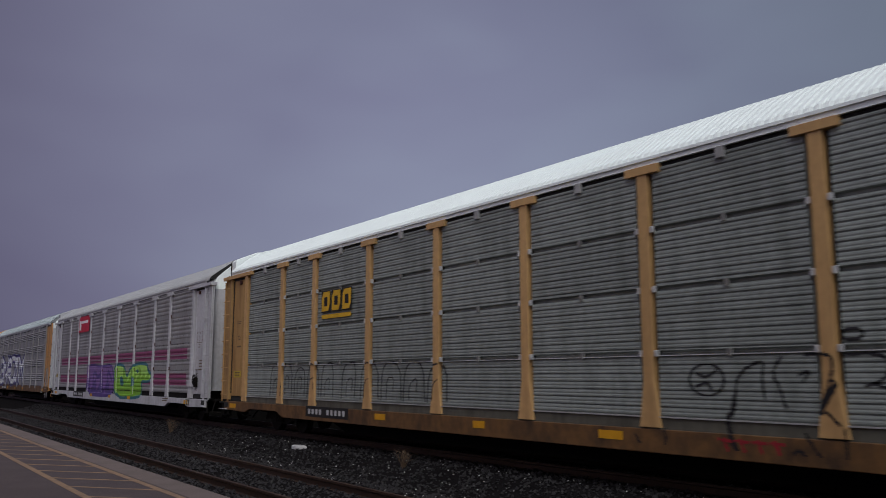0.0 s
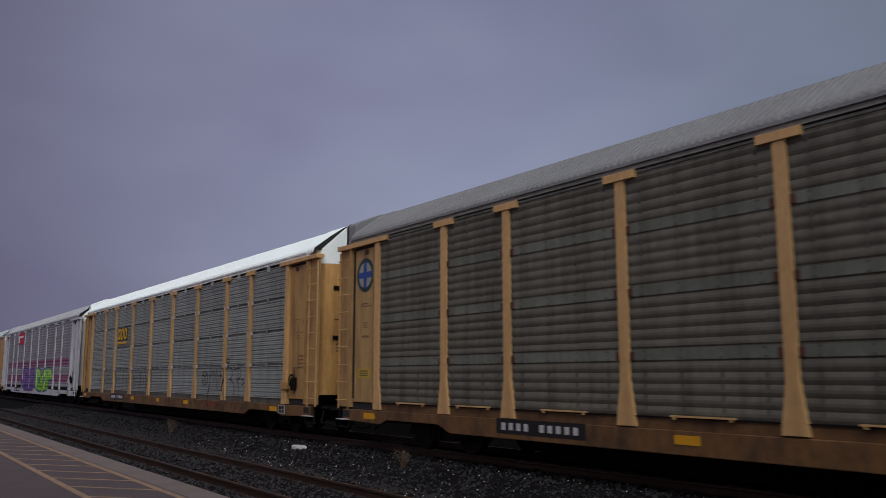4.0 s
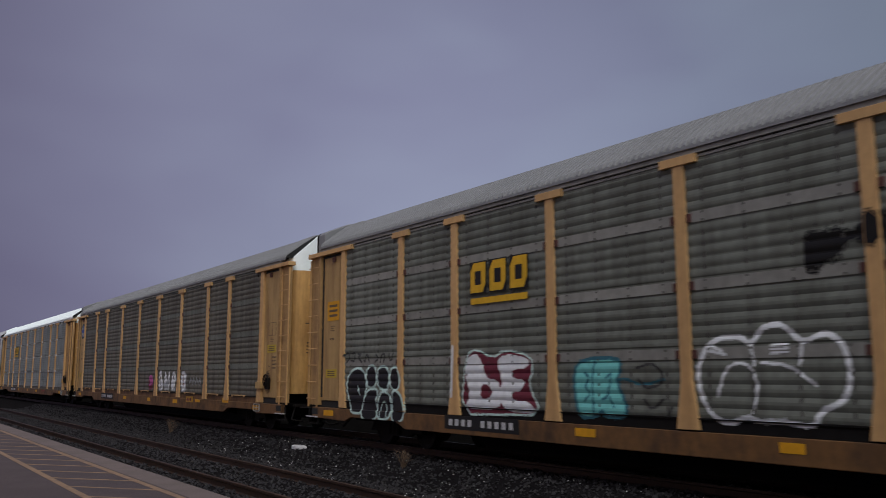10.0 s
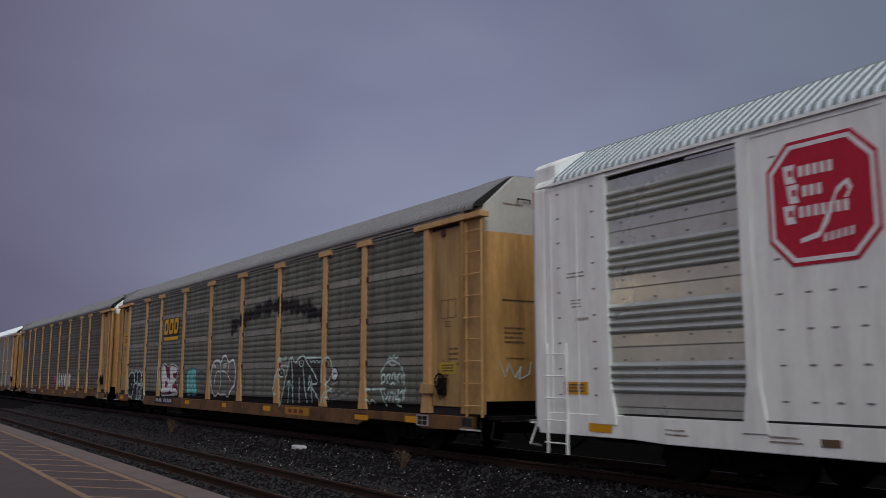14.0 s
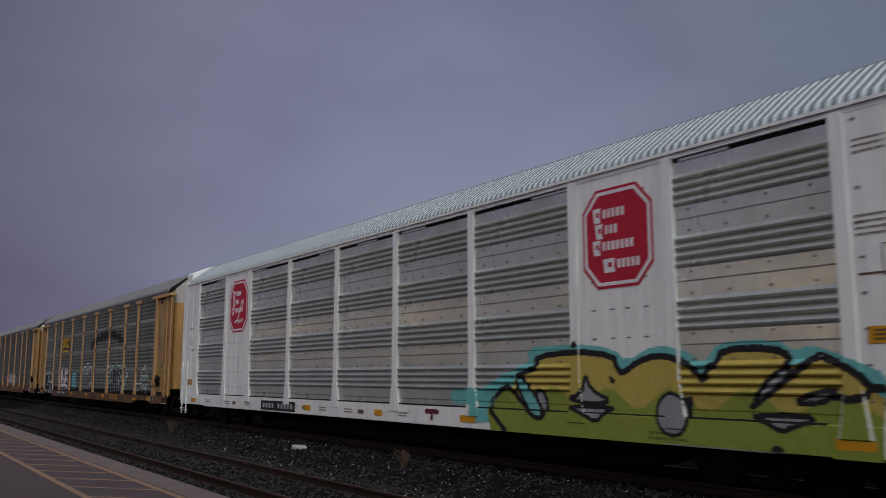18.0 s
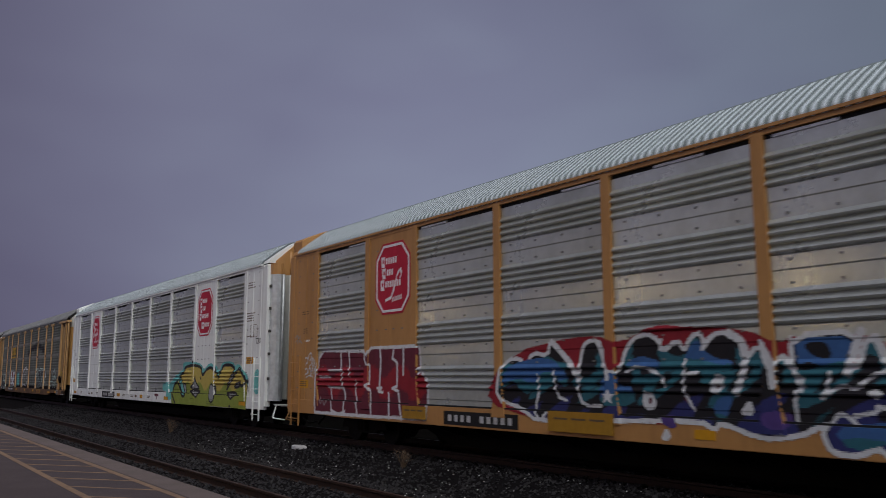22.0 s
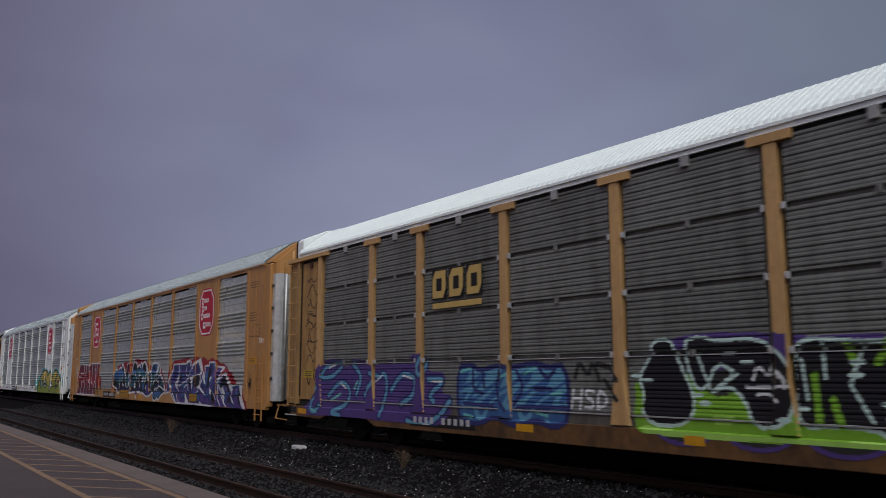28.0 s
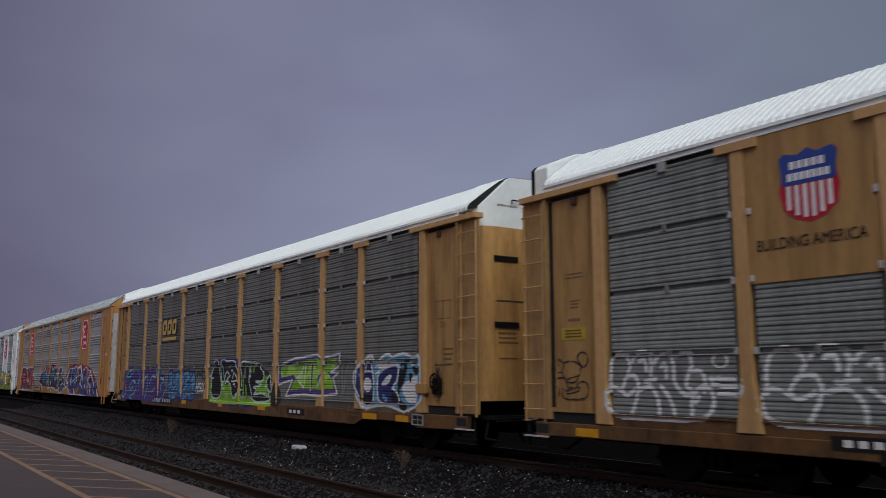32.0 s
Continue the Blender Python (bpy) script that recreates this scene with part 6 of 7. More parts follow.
for text in ("-4.81,1.55 -5.38,1.85 -5.44,1.76 -5.12,1.45 -5.37,1.24 -4.87,1.49", "-6.57,1.79 -6.89,1.86 -6.76,1.35 -6.66,1.54", "-6.10,1.28 -6.55,0.93 -6.40,0.87 -6.18,0.89", "-7.39,1.50 -7.48,1.31 -7.25,1.22 -7.55,1.40",):
    m.area(text, ('white',), "", 0.02, 0)
for text in ("-5.26,2.25 -5.36,1.88 -4.94,1.50", "-5.30,1.49 -5.74,1.57 -6.12,1.66 -6.60,1.80", "-6.64,1.77 -7.66,1.89 -7.67,1.55", "-7.54,2.37 -6.63,2.07", "-4.66,1.23 -5.13,0.87", "-5.15,1.17 -5.36,0.90 -5.62,0.88", "-5.96,1.45 -6.29,1.58 -6.34,1.34", "-4.43,1.40 -4.19,1.62 -4.59,2.08", "-7.26,1.48 -7.68,1.52",):
    m.line(text, 0.03, "white", 0)
for text in ("-6.98,1.83 -7.64,1.87 -7.62,1.55 -7.27,1.41 -6.99,1.53", "-5.45,2.01 -5.65,1.76 -5.43,1.61 -5.31,1.76", "-6.43,1.76 -6.58,1.76 -6.56,1.36 -6.42,1.53",):
    m.area(text, ('black',), "", 0.02, 1)
m.oval(-6.31, 2.07, 0.21, 0.23, "navy", "white", 0.04)
for text in ("-7.49,2.40 -7.69,2.40 -8.21,1.59 -8.08,1.55 -7.45,2.28", "-8.57,1.46 -8.69,1.40 -9.17,1.22 -9.32,1.05 -8.62,1.25", "-8.53,1.79 -8.84,1.80 -8.58,1.64", "-9.66,2.09 -9.89,2.10 -9.28,1.62 -9.23,1.70 -9.54,1.89", "-9.88,1.89 -10.09,1.93 -10.68,1.43 -10.58,1.29 -10.49,1.37 -9.99,1.79", "-9.62,1.43 -9.81,1.49 -10.08,1.14 -10.02,0.98 -9.89,1.17", "-10.52,1.27 -10.61,1.24 -10.93,0.96 -10.72,1.03", "-11.20,1.56 -11.36,1.59 -11.46,1.34 -11.52,1.18 -11.79,0.86 -11.63,0.85 -11.46,0.97 -11.29,1.27", "-7.66,1.01 -7.96,0.90 -8.26,0.88 -7.78,0.85", "-7.26,1.46 -7.60,1.51 -8.27,1.20 -8.04,1.22 -7.60,1.40",):
    m.area(text, ('white',), "", 0.02, 0)
for text in ("-7.64,1.93 -7.82,1.91 -7.89,1.78 -7.76,1.60 -7.63,1.60", "-9.28,1.62 -9.62,1.35 -9.93,1.05 -10.21,0.88", "-9.28,1.62 -9.39,1.15 -9.69,0.89", "-10.71,1.53 -11.34,1.59",):
    m.line(text, 0.03, "white", 1)
for text in ("-8.48,2.03 -8.65,2.11 -8.72,1.98 -8.59,1.78 -8.58,1.53 -8.45,1.39 -8.34,1.56 -8.44,1.86", "-9.52,1.50 -9.83,1.81 -10.02,1.85 -10.42,1.37 -10.31,1.29 -9.98,1.55 -9.82,1.55 -9.62,1.45", "-11.14,1.56 -11.44,0.97 -11.31,0.92 -11.12,1.29", "-8.73,1.41 -9.25,1.16 -9.14,0.90 -8.83,1.04", "-10.56,1.24 -10.68,1.06 -10.38,0.97 -10.30,1.12",):
    m.area(text, ('black',), "", 0.02, 1)
for text in ("-9.03,2.02 -9.40,2.05 -9.29,1.86 -9.02,1.76", "-10.05,1.55 -10.22,1.41 -10.13,1.29", "-10.83,1.42 -11.03,1.46 -10.98,1.25", "-7.82,2.04 -7.97,1.91 -7.81,1.79",):
    m.area(text, ('purple',), "", 0.02, 1)
m.done("blue and violet graffiti with white outline and red glow")
for y, z, w, h in ((2.83, 0.91, 1.5, 0.33), (7.46, 0.94, 0.9, 0.26), (-6.71, 0.97, 0.76, 0.25)):
    board = flat("sill_placard", rect(w, h), y, z, -W - 0.012, SIGN_OCHRE, WAGONS[6], 0.012, "ochre placard board on the sill")
    for k in range(3):
        flat("placard_bar", rect(w * 0.22, 0.03, w * (0.1 + 0.28 * k), h * 0.6), y, z, -W - 0.024, STEN, board, 0.002)
# eighth: yellow logo
yellow_logo(WAGONS[7], 6.53, 3.16, 1.66, 0.82, RIB_X, FADED_GOLD)
m = Mural(7, 12.96, 5.72, 0.84, 2.46, 50)
m.area("12.82,0.86 11.95,1.38 11.86,2.15 10.78,2.28 10.34,1.98 9.84,2.26 9.01,2.02 8.56,2.15 7.61,2.09 7.28,2.32 6.90,2.22 6.84,1.91 6.05,1.89 6.32,1.48 5.86,1.44 5.96,0.94 7.04,0.71 9.43,0.82 12.59,0.76", ('violet', 'violet'), "", 0.02, 1)
for text in ("10.63,2.13 11.33,2.08 11.72,1.76 11.02,1.79 10.54,2.03", "11.84,1.53 12.26,1.08 12.04,0.89 11.62,1.10", "11.21,1.34 10.58,1.72 10.06,1.53 10.19,1.15 11.15,0.94 10.56,0.89", "10.00,2.12 9.52,1.81 9.79,1.39", "9.39,1.38 8.97,1.72 8.48,1.92 8.36,1.55 8.68,0.95", "8.21,1.51 7.79,1.88 7.25,1.81 7.26,1.44 7.80,1.22", "7.00,2.16 7.18,1.98 7.01,1.79 6.77,2.08 7.00,2.18", "6.74,1.75 6.10,1.75 6.74,1.43 6.55,1.31", "7.51,0.89 7.02,0.79 6.43,0.94 5.98,1.33", "9.10,1.88 8.68,1.79",):
    m.line(text, 0.10, "navy", 2)
    m.line(text, 0.048, "sky", 2)
for text in ("11.20,2.02 10.83,2.09", "10.58,1.64 10.29,1.53", "8.91,1.68 8.60,1.84", "7.74,1.83 7.38,1.77", "7.12,0.81 6.70,0.85", "6.61,1.71 6.25,1.71",):
    m.line(text, 0.02, "white", 1)
for text in ("11.06,1.24 10.57,1.40", "12.10,0.99 11.83,0.93", "9.88,1.53 9.74,1.70",):
    m.line(text, 0.03, "aqua", 1)
m.done("blue and purple graffiti with navy outline")
m = Mural(7, 5.85, 2.45, 0.88, 2.12, 51)
m.area("5.7,1.1 5.7,2.0 5.2,2.03 5.0,1.9 4.4,2.02 4.1,1.95 3.4,2.05 3.1,1.95 2.6,2.0 2.55,1.1 2.9,0.95 3.4,1.08 3.9,0.93 4.5,1.1 5.0,0.93 5.5,0.96", ("blue", "sky", "blue", "sky"), "navy", 0.045, 1, patch=0.35)
for text in ("5.2,1.95 5.2,1.55 4.9,1.5", "4.4,1.95 4.5,1.5 4.2,1.2", "4.9,1.9 4.85,1.6", "3.9,1.9 3.7,1.6 4.0,1.3", "3.4,1.6 3.0,1.6", "3.3,1.95 3.1,1.75 2.9,1.9", "5.5,1.3 4.6,1.28", "3.9,1.28 2.6,1.3"):
    m.line(text, 0.035, "navy")
for text in ("5.6,1.9 5.3,1.95", "4.3,1.8 4.15,1.85", "3.7,1.85 3.4,1.95", "3.0,1.5 2.75,1.55", "5.5,1.1 5.2,1.05", "3.4,1.2 3.1,1.15"):
    m.line(text, 0.025, "aqua")
m.done("sky blue block graffiti with navy outline")
m = Mural(7, 2.58, 1.35, 1.22, 2.12, 52)
for text in ("2.5,1.3 2.45,1.6", "2.3,1.3 2.25,1.6", "2.48,1.45 2.3,1.46", "1.98,1.56 2.15,1.6 2.15,1.48 2.0,1.42 2.0,1.32 2.18,1.32", "1.9,1.3 1.88,1.6 1.72,1.52 1.70,1.38 1.9,1.3"):
    m.line(text, 0.026, "white", 1)
for text in ("2.4,1.8 2.3,2.05 2.1,1.8 2.0,2.05 1.85,1.75", "1.9,2.0 1.6,1.95 1.45,1.75", "1.75,1.75 1.45,1.45"):
    m.line(text, 0.04, "soot")
m.done("chalky grey letters under a black scrawl")
m = Mural(7, 1.30, -4.17, 0.84, 2.56, 54)
m.area("1.16,1.12 1.07,1.68 0.84,2.06 0.27,2.42 -1.23,2.37 -1.68,2.30 -2.96,2.30 -3.42,2.00 -3.86,1.92 -4.01,1.27 -3.99,0.95 -2.51,0.98 0.95,0.95", ('green', 'green', 'soot', 'violet'), "", 0.02, 1)
m.area("1.09,1.12 0.31,1.03 -2.52,1.05 -4.01,1.08 -4.00,0.95 -2.03,0.99 0.87,0.94", ('lime',), "", 0.02, 1)
for text in ("1.03,1.79 0.78,2.10 0.75,2.31 0.41,2.35 0.28,2.05 0.00,1.54 0.06,1.23 0.31,1.11 0.80,1.11 1.01,1.33 0.92,1.54", "0.19,2.30 -0.13,2.36 -0.39,2.28 -1.00,2.31 -1.34,2.14 -1.54,1.89 -1.59,1.53 -1.43,1.19 -0.95,1.14 -0.80,1.52 -0.57,1.69 -0.26,1.58 -0.72,1.86 -0.38,2.00 -0.18,1.60 0.02,1.68", "-1.56,2.14 -1.74,2.28 -2.35,2.22 -2.77,2.21 -3.04,2.18 -3.21,2.00 -3.43,1.92 -3.37,1.66 -2.67,1.67 -3.41,1.56 -2.56,1.50 -2.93,1.44 -2.64,1.28 -3.35,1.34 -3.68,1.25 -3.95,1.22 -3.78,1.11 -2.80,1.06 -2.54,1.20 -2.04,1.22 -1.62,1.17 -1.55,1.53", "-3.56,1.52 -3.66,1.74 -3.88,1.89 -3.91,1.64 -4.03,1.26 -3.83,1.21 -3.77,1.46 -3.59,1.45",):
    m.area(text, ('black',), "mint", 0.026, 1)
for text in ("-1.82,1.82 -1.86,1.25", "-2.05,1.52 -2.14,1.22", "-2.77,2.22 -2.63,1.96", "-2.25,2.16 -2.36,1.96", "1.01,1.37 1.06,1.66", "-3.68,1.57 -3.56,1.27",):
    m.line(text, 0.05, "green", 0)
m.area("-0.22,1.17 -0.51,1.53 -0.69,1.16", ('lime', 'green'), "", 0.04, 1)
for text in ("-0.07,2.10 -0.26,1.65", "-1.95,2.21 -1.97,1.78", "-2.46,2.15 -2.28,1.70 -2.53,1.28", "-1.66,2.02 -1.72,1.53", "-0.72,1.84 -0.29,1.60",):
    m.line(text, 0.024, "mint", 0)
for y, z in ((1.07, 1.82), (0.85, 1.75), (-0.57, 2.11), (-0.87, 1.99), (-0.04, 1.55), (-0.17, 1.44), (-1.63, 1.41), (-1.41, 1.26), (-2.38, 1.97), (-2.35, 1.82), (-3.60, 1.52), (-3.83, 1.38), (-3.46, 1.32),):
    m.oval(y, z, 0.11, 0.035, "mint")
for text in ("-0.95,1.76 -1.03,1.95 -1.19,1.79 -1.24,1.96 -1.37,1.79", "-1.28,1.90 -1.43,1.79 -1.43,1.66", "-0.85,1.66 -1.52,1.68", "-1.01,1.57 -1.18,1.59 -1.31,1.49",):
    m.line(text, 0.022, "white", 1)
m.done("black graffiti with mint outline on green and violet")
m = Mural(7, -3.95, -4.75, 0.95, 2.1, 59)
m.lift = 0.010
m.area("-4.05,1.0 -4.1,1.4 -4.3,1.7 -4.5,1.5 -4.65,1.3 -4.6,1.0", ("soot", "soot"), soft=2, grow=0.02).done("black overspray smear")
m = Mural(7, -4.31, -8.71, 1.14, 2.50, 56)
m.area("-4.45,2.11 -5.43,2.28 -6.88,2.36 -7.16,2.28 -8.08,2.35 -8.01,2.05 -7.61,1.91 -8.00,1.88 -7.72,1.79 -7.97,1.39 -6.91,1.32 -6.06,1.35 -4.96,1.28 -5.37,1.72 -4.46,1.59", ('violet', 'violet'), "white", 0.03, 0, grow=0.02)
m.area("-4.61,2.05 -5.48,2.19 -6.89,2.26 -7.15,2.21 -7.96,2.26 -7.94,2.09 -7.46,1.89 -7.67,1.76 -7.78,1.51 -6.92,1.47 -6.07,1.49 -5.21,1.44 -5.56,1.77 -5.42,1.84 -4.62,1.78", ('green', 'lime', 'green'), "", 0.02, 0, patch=0.2)
for text in ("-6.07,2.16 -5.91,1.77 -5.61,1.78 -6.08,1.51", "-6.20,2.15 -6.08,1.52", "-6.55,2.17 -6.47,1.45", "-6.94,2.29 -6.92,1.52 -7.26,1.90", "-5.71,1.80 -5.90,1.89",):
    m.line(text, 0.024, "white", 0)
for text in ("-6.97,1.79 -7.20,1.92 -7.02,1.61", "-6.53,2.10 -6.63,2.13 -6.56,1.54 -6.49,1.51", "-7.58,1.86 -7.97,1.90 -7.66,1.77",):
    m.area(text, ('violet',), "", 0.02, 0)
for text in ("-8.08,2.10 -8.18,2.15 -8.19,1.76", "-8.23,2.07 -8.25,1.41", "-8.55,2.12 -8.38,1.87 -8.31,1.41", "-8.42,2.15 -8.57,2.13",):
    m.line(text, 0.018, "grey", 0)
m.done("lime green block graffiti with white and violet outline")
m = Mural(7, -8.60, -12.02, 0.92, 2.45, 58)
m.area("-8.74,1.69 -8.81,1.95 -9.28,2.15 -9.47,2.28 -9.69,2.27 -9.78,2.07 -10.14,2.26 -10.40,2.31 -10.53,2.21 -10.91,2.30 -11.22,2.26 -11.35,2.19 -11.72,2.26 -11.74,1.92 -11.74,1.61 -11.88,1.57 -11.74,1.28 -11.52,1.19 -11.11,1.07 -10.83,1.10 -10.38,1.19 -9.78,1.16 -9.35,1.06 -9.02,1.34", ('sky', 'sky'), "white", 0.03, 1)
for text in ("-10.96,1.63 -11.62,1.89 -11.68,1.57 -11.61,1.25 -11.19,1.26 -10.99,1.44", "-9.82,2.10 -10.14,2.20 -10.53,2.16 -10.69,2.08 -10.02,1.95",):
    m.area(text, ('white',), "", 0.02, 1)
for text in ("-8.87,1.79 -8.93,1.98 -9.35,2.09 -9.51,2.27 -9.66,2.02 -9.76,1.62 -9.71,1.20 -9.35,1.14 -9.08,1.42 -8.92,1.59", "-9.92,1.84 -10.13,1.97 -10.71,2.08 -10.82,1.97 -10.74,1.69 -10.55,1.58 -10.82,1.41 -10.85,1.21 -10.38,1.19 -9.94,1.25 -9.90,1.62",):
    m.area(text, ('navy', 'navy'), "white", 0.026, 1)
for text in ("-10.90,2.12 -11.17,2.22 -11.16,1.93 -11.06,1.69 -10.87,1.54 -10.86,1.33 -11.20,1.20 -11.11,1.07 -10.84,1.13 -10.77,1.54 -10.84,1.93", "-11.23,1.89 -11.42,1.89 -11.27,1.62", "-11.35,2.16 -11.70,2.09 -11.70,1.89 -11.53,1.81 -11.37,1.95", "-9.08,1.40 -9.71,1.39 -9.70,1.20 -9.35,1.15", "-10.54,1.55 -10.81,1.39 -10.82,1.23 -10.52,1.23",):
    m.area(text, ('black',), "", 0.02, 1)
for text in ("-9.26,1.68 -9.38,1.79 -9.62,1.76 -9.65,1.53 -9.47,1.43 -9.30,1.51", "-10.01,1.60 -10.38,1.86 -10.57,1.84 -10.36,1.61",):
    m.area(text, ('white',), "", 0.02, 1)
for text in ("-9.46,2.23 -9.33,1.90", "-9.62,2.23 -9.66,1.90", "-9.39,1.93 -9.63,1.92", "-9.89,2.11 -10.03,2.00 -10.18,2.16 -10.31,2.03 -10.45,2.16 -10.56,2.05", "-9.84,2.02 -10.03,2.13 -10.17,2.00 -10.31,2.15 -10.46,2.02 -10.58,2.15", "-9.81,1.86 -10.04,1.94 -10.71,2.10 -10.89,2.00", "-10.55,1.56 -10.77,1.46 -10.86,1.30", "-11.33,2.04 -11.70,2.05",):
    m.line(text, 0.022, "white", 1)
for y, z in ((-9.01, 1.90), (-9.16, 1.84), (-10.07, 1.90), (-10.19, 1.37), (-10.29, 1.31), (-10.98, 2.00), (-9.25, 1.49), (-9.75, 1.58), (-11.03, 1.38), (-11.54, 2.03),):
    m.oval(y, z, 0.06, 0.05, "sky")
m.done("navy graffiti with white outline on a sky blue ground")
m = Mural(7, 12.70, 11.72, 1.5, 4.5, 60)
rn = random.Random(61)
for k in range(9):
    z = 4.35 - k * 0.30
    pts = []
    for j in range(8):
        pts.append("%.2f,%.2f" % (12.62 - 0.11 * j + rn.uniform(-0.08, 0.08), z + rn.uniform(-0.22, 0.14)))
    m.line(" ".join(pts), 0.014, "black", 2)
m.line("12.6,1.9 12.4,1.6 12.2,1.95 12.0,1.6 11.8,1.9", 0.018, "black", 0).done("thin black scrawls down the end panel")
m = Mural(7, 1.0, -3.0, 0.82, 1.04, 61)
for y in (0.7, -0.5, -1.7):
    m.area("%.2f,1.02 %.2f,0.9 %.2f,0.86 %.2f,0.9 %.2f,1.02" % (y, y - 0.2, y - 0.5, y - 0.8, y - 1.0), ("soot",), "violet", 0.03, 1)
m.done("dark scalloped overspray on the sill")
# ninth: shield, white bubble letters
SHIELD = [(-0.36, 0.36), (-0.30, 0.42), (-0.12, 0.38), (0, 0.45), (0.12, 0.38), (0.30, 0.42), (0.36, 0.36), (0.33, 0.18), (0.37, -0.05), (0.33, -0.28), (0.18, -0.40), (0, -0.46), (-0.18, -0.40), (-0.33, -0.28), (-0.37, -0.05), (-0.33, 0.18)]
sh = flat("emblem", [(a * 1.12, b * 1.05) for a, b in SHIELD], 8.06, 4.19, -1.548, RED, WAGONS[8], label="red, white and blue shield emblem")
flat("emblem_field", [(-0.372, 0.02), (0.372, 0.02), (0.372, 0.185), (0.402, 0.376), (0.335, 0.438), (0.134, 0.396), (0, 0.470), (-0.134, 0.396), (-0.335, 0.438), (-0.402, 0.376), (-0.372, 0.185)], 8.06, 4.19, -1.553, BLUE, sh)
for k in range(6):
    a = -0.31 + k * 0.113
    lo = -0.42 + abs(a + 0.025) ** 2 * 1.5
    flat("emblem_stripe", [(a, lo), (a + 0.055, lo), (a + 0.055, 0.01), (a, 0.01)], 8.06, 4.19, -1.553, LOGO_WHITE, sh)
for k in range(5):
    flat("emblem_bar", rect(0.075, 0.10, -0.25 + k * 0.10, 0.22), 8.06, 4.19, -1.557, LOGO_WHITE, sh)
for k in range(7):
    flat("emblem_bar", rect(0.065, 0.10, -0.29 + k * 0.085, 0.07), 8.06, 4.19, -1.557, LOGO_WHITE, sh)
lettering(WAGONS[8], "BUILDING AMERICA", 8.86, 3.42, 0.15, -1.551, BLACK, 0.80)
m = Mural(8, 11.69, 9.03, 1.05, 2.33, 70)
for text in ("11.59,1.59 11.57,2.10 11.35,2.19 11.16,2.01 11.23,1.83", "11.13,2.03 11.05,2.18 10.81,2.17 10.75,2.02 10.78,1.83", "10.99,2.03 10.88,2.07 10.86,1.89", "10.71,1.98 10.61,2.15 10.40,2.15 10.33,1.94 10.36,1.73 10.17,1.54 10.05,1.56", "10.58,1.94 10.49,2.02 10.48,1.79", "10.30,2.10 10.09,2.17 10.00,1.97 10.09,1.86 9.85,1.89 9.79,1.73 9.83,1.59", "10.09,1.84 10.14,1.67 10.01,1.59", "11.62,1.36 11.69,1.55 11.54,1.67 11.33,1.57 11.26,1.51 11.10,1.61", "11.35,1.61 11.27,1.81 11.07,1.84 11.01,1.61 11.16,1.26", "10.99,1.61 10.79,1.68 10.64,1.50 10.63,1.24", "10.59,1.66 10.41,1.49 10.34,1.24", "10.04,1.27 10.05,1.51 9.86,1.69 9.68,1.61 9.66,1.38 9.83,1.23", "11.67,1.38 11.51,1.19 10.81,1.20 10.33,1.19 9.83,1.23", "10.89,1.73 10.69,1.76", "9.99,1.45 9.91,1.52",):
    m.line(text, 0.034, "white", 2)
m.oval(9.54, 2.02, 0.14, 0.11, "white", "", 0.04)
m.oval(9.54, 2.02, 0.10, 0.08, "clear", "", 0.04)
for text in ("9.71,1.78 9.20,1.76", "9.69,1.69 9.17,1.66", "9.69,1.69 9.67,1.78", "9.59,1.57 9.21,1.56 9.17,1.66",):
    m.line(text, 0.030, "white", 0)
m.done("white outlined bubble graffiti")
m = Mural(8, 9.05, 5.3, 1.05, 2.33, 70)
for text in ("8.84,1.59 8.81,2.10 8.51,2.19 8.25,2.01 8.35,1.83", "8.21,2.03 8.10,2.18 7.78,2.17 7.69,2.02 7.73,1.83", "8.02,2.03 7.87,2.07 7.84,1.89", "7.64,1.98 7.50,2.15 7.22,2.15 7.12,1.94 7.16,1.73 6.91,1.54 6.74,1.56", "7.46,1.94 7.34,2.02 7.33,1.79", "7.08,2.10 6.80,2.17 6.67,1.97 6.80,1.86 6.47,1.89 6.39,1.73 6.44,1.59", "6.80,1.84 6.86,1.67 6.69,1.59", "8.88,1.36 8.97,1.55 8.77,1.67 8.48,1.57 8.39,1.51 8.17,1.61", "8.51,1.61 8.40,1.81 8.13,1.84 8.05,1.61 8.25,1.26", "8.02,1.61 7.75,1.68 7.54,1.50 7.53,1.24", "7.48,1.66 7.23,1.49 7.14,1.24", "6.73,1.27 6.74,1.51 6.48,1.69 6.24,1.61 6.21,1.38 6.44,1.23", "8.95,1.38 8.73,1.19 7.78,1.20 7.12,1.19 6.44,1.23", "7.88,1.73 7.61,1.76", "6.66,1.45 6.55,1.52",):
    m.line(text, 0.034, "white", 2)
m.oval(5.85, 2.02, 0.14, 0.11, "white", "", 0.04)
m.oval(5.85, 2.02, 0.10, 0.08, "clear", "", 0.04)
for text in ("6.28,1.78 5.59,1.76", "6.25,1.69 5.55,1.66", "6.25,1.69 6.23,1.78", "6.12,1.57 5.60,1.56 5.55,1.66",):
    m.line(text, 0.030, "white", 0)
m.done("white outlined bubble graffiti")
m = Mural(8, 13.05, 12.0, 1.30, 2.40, 72)
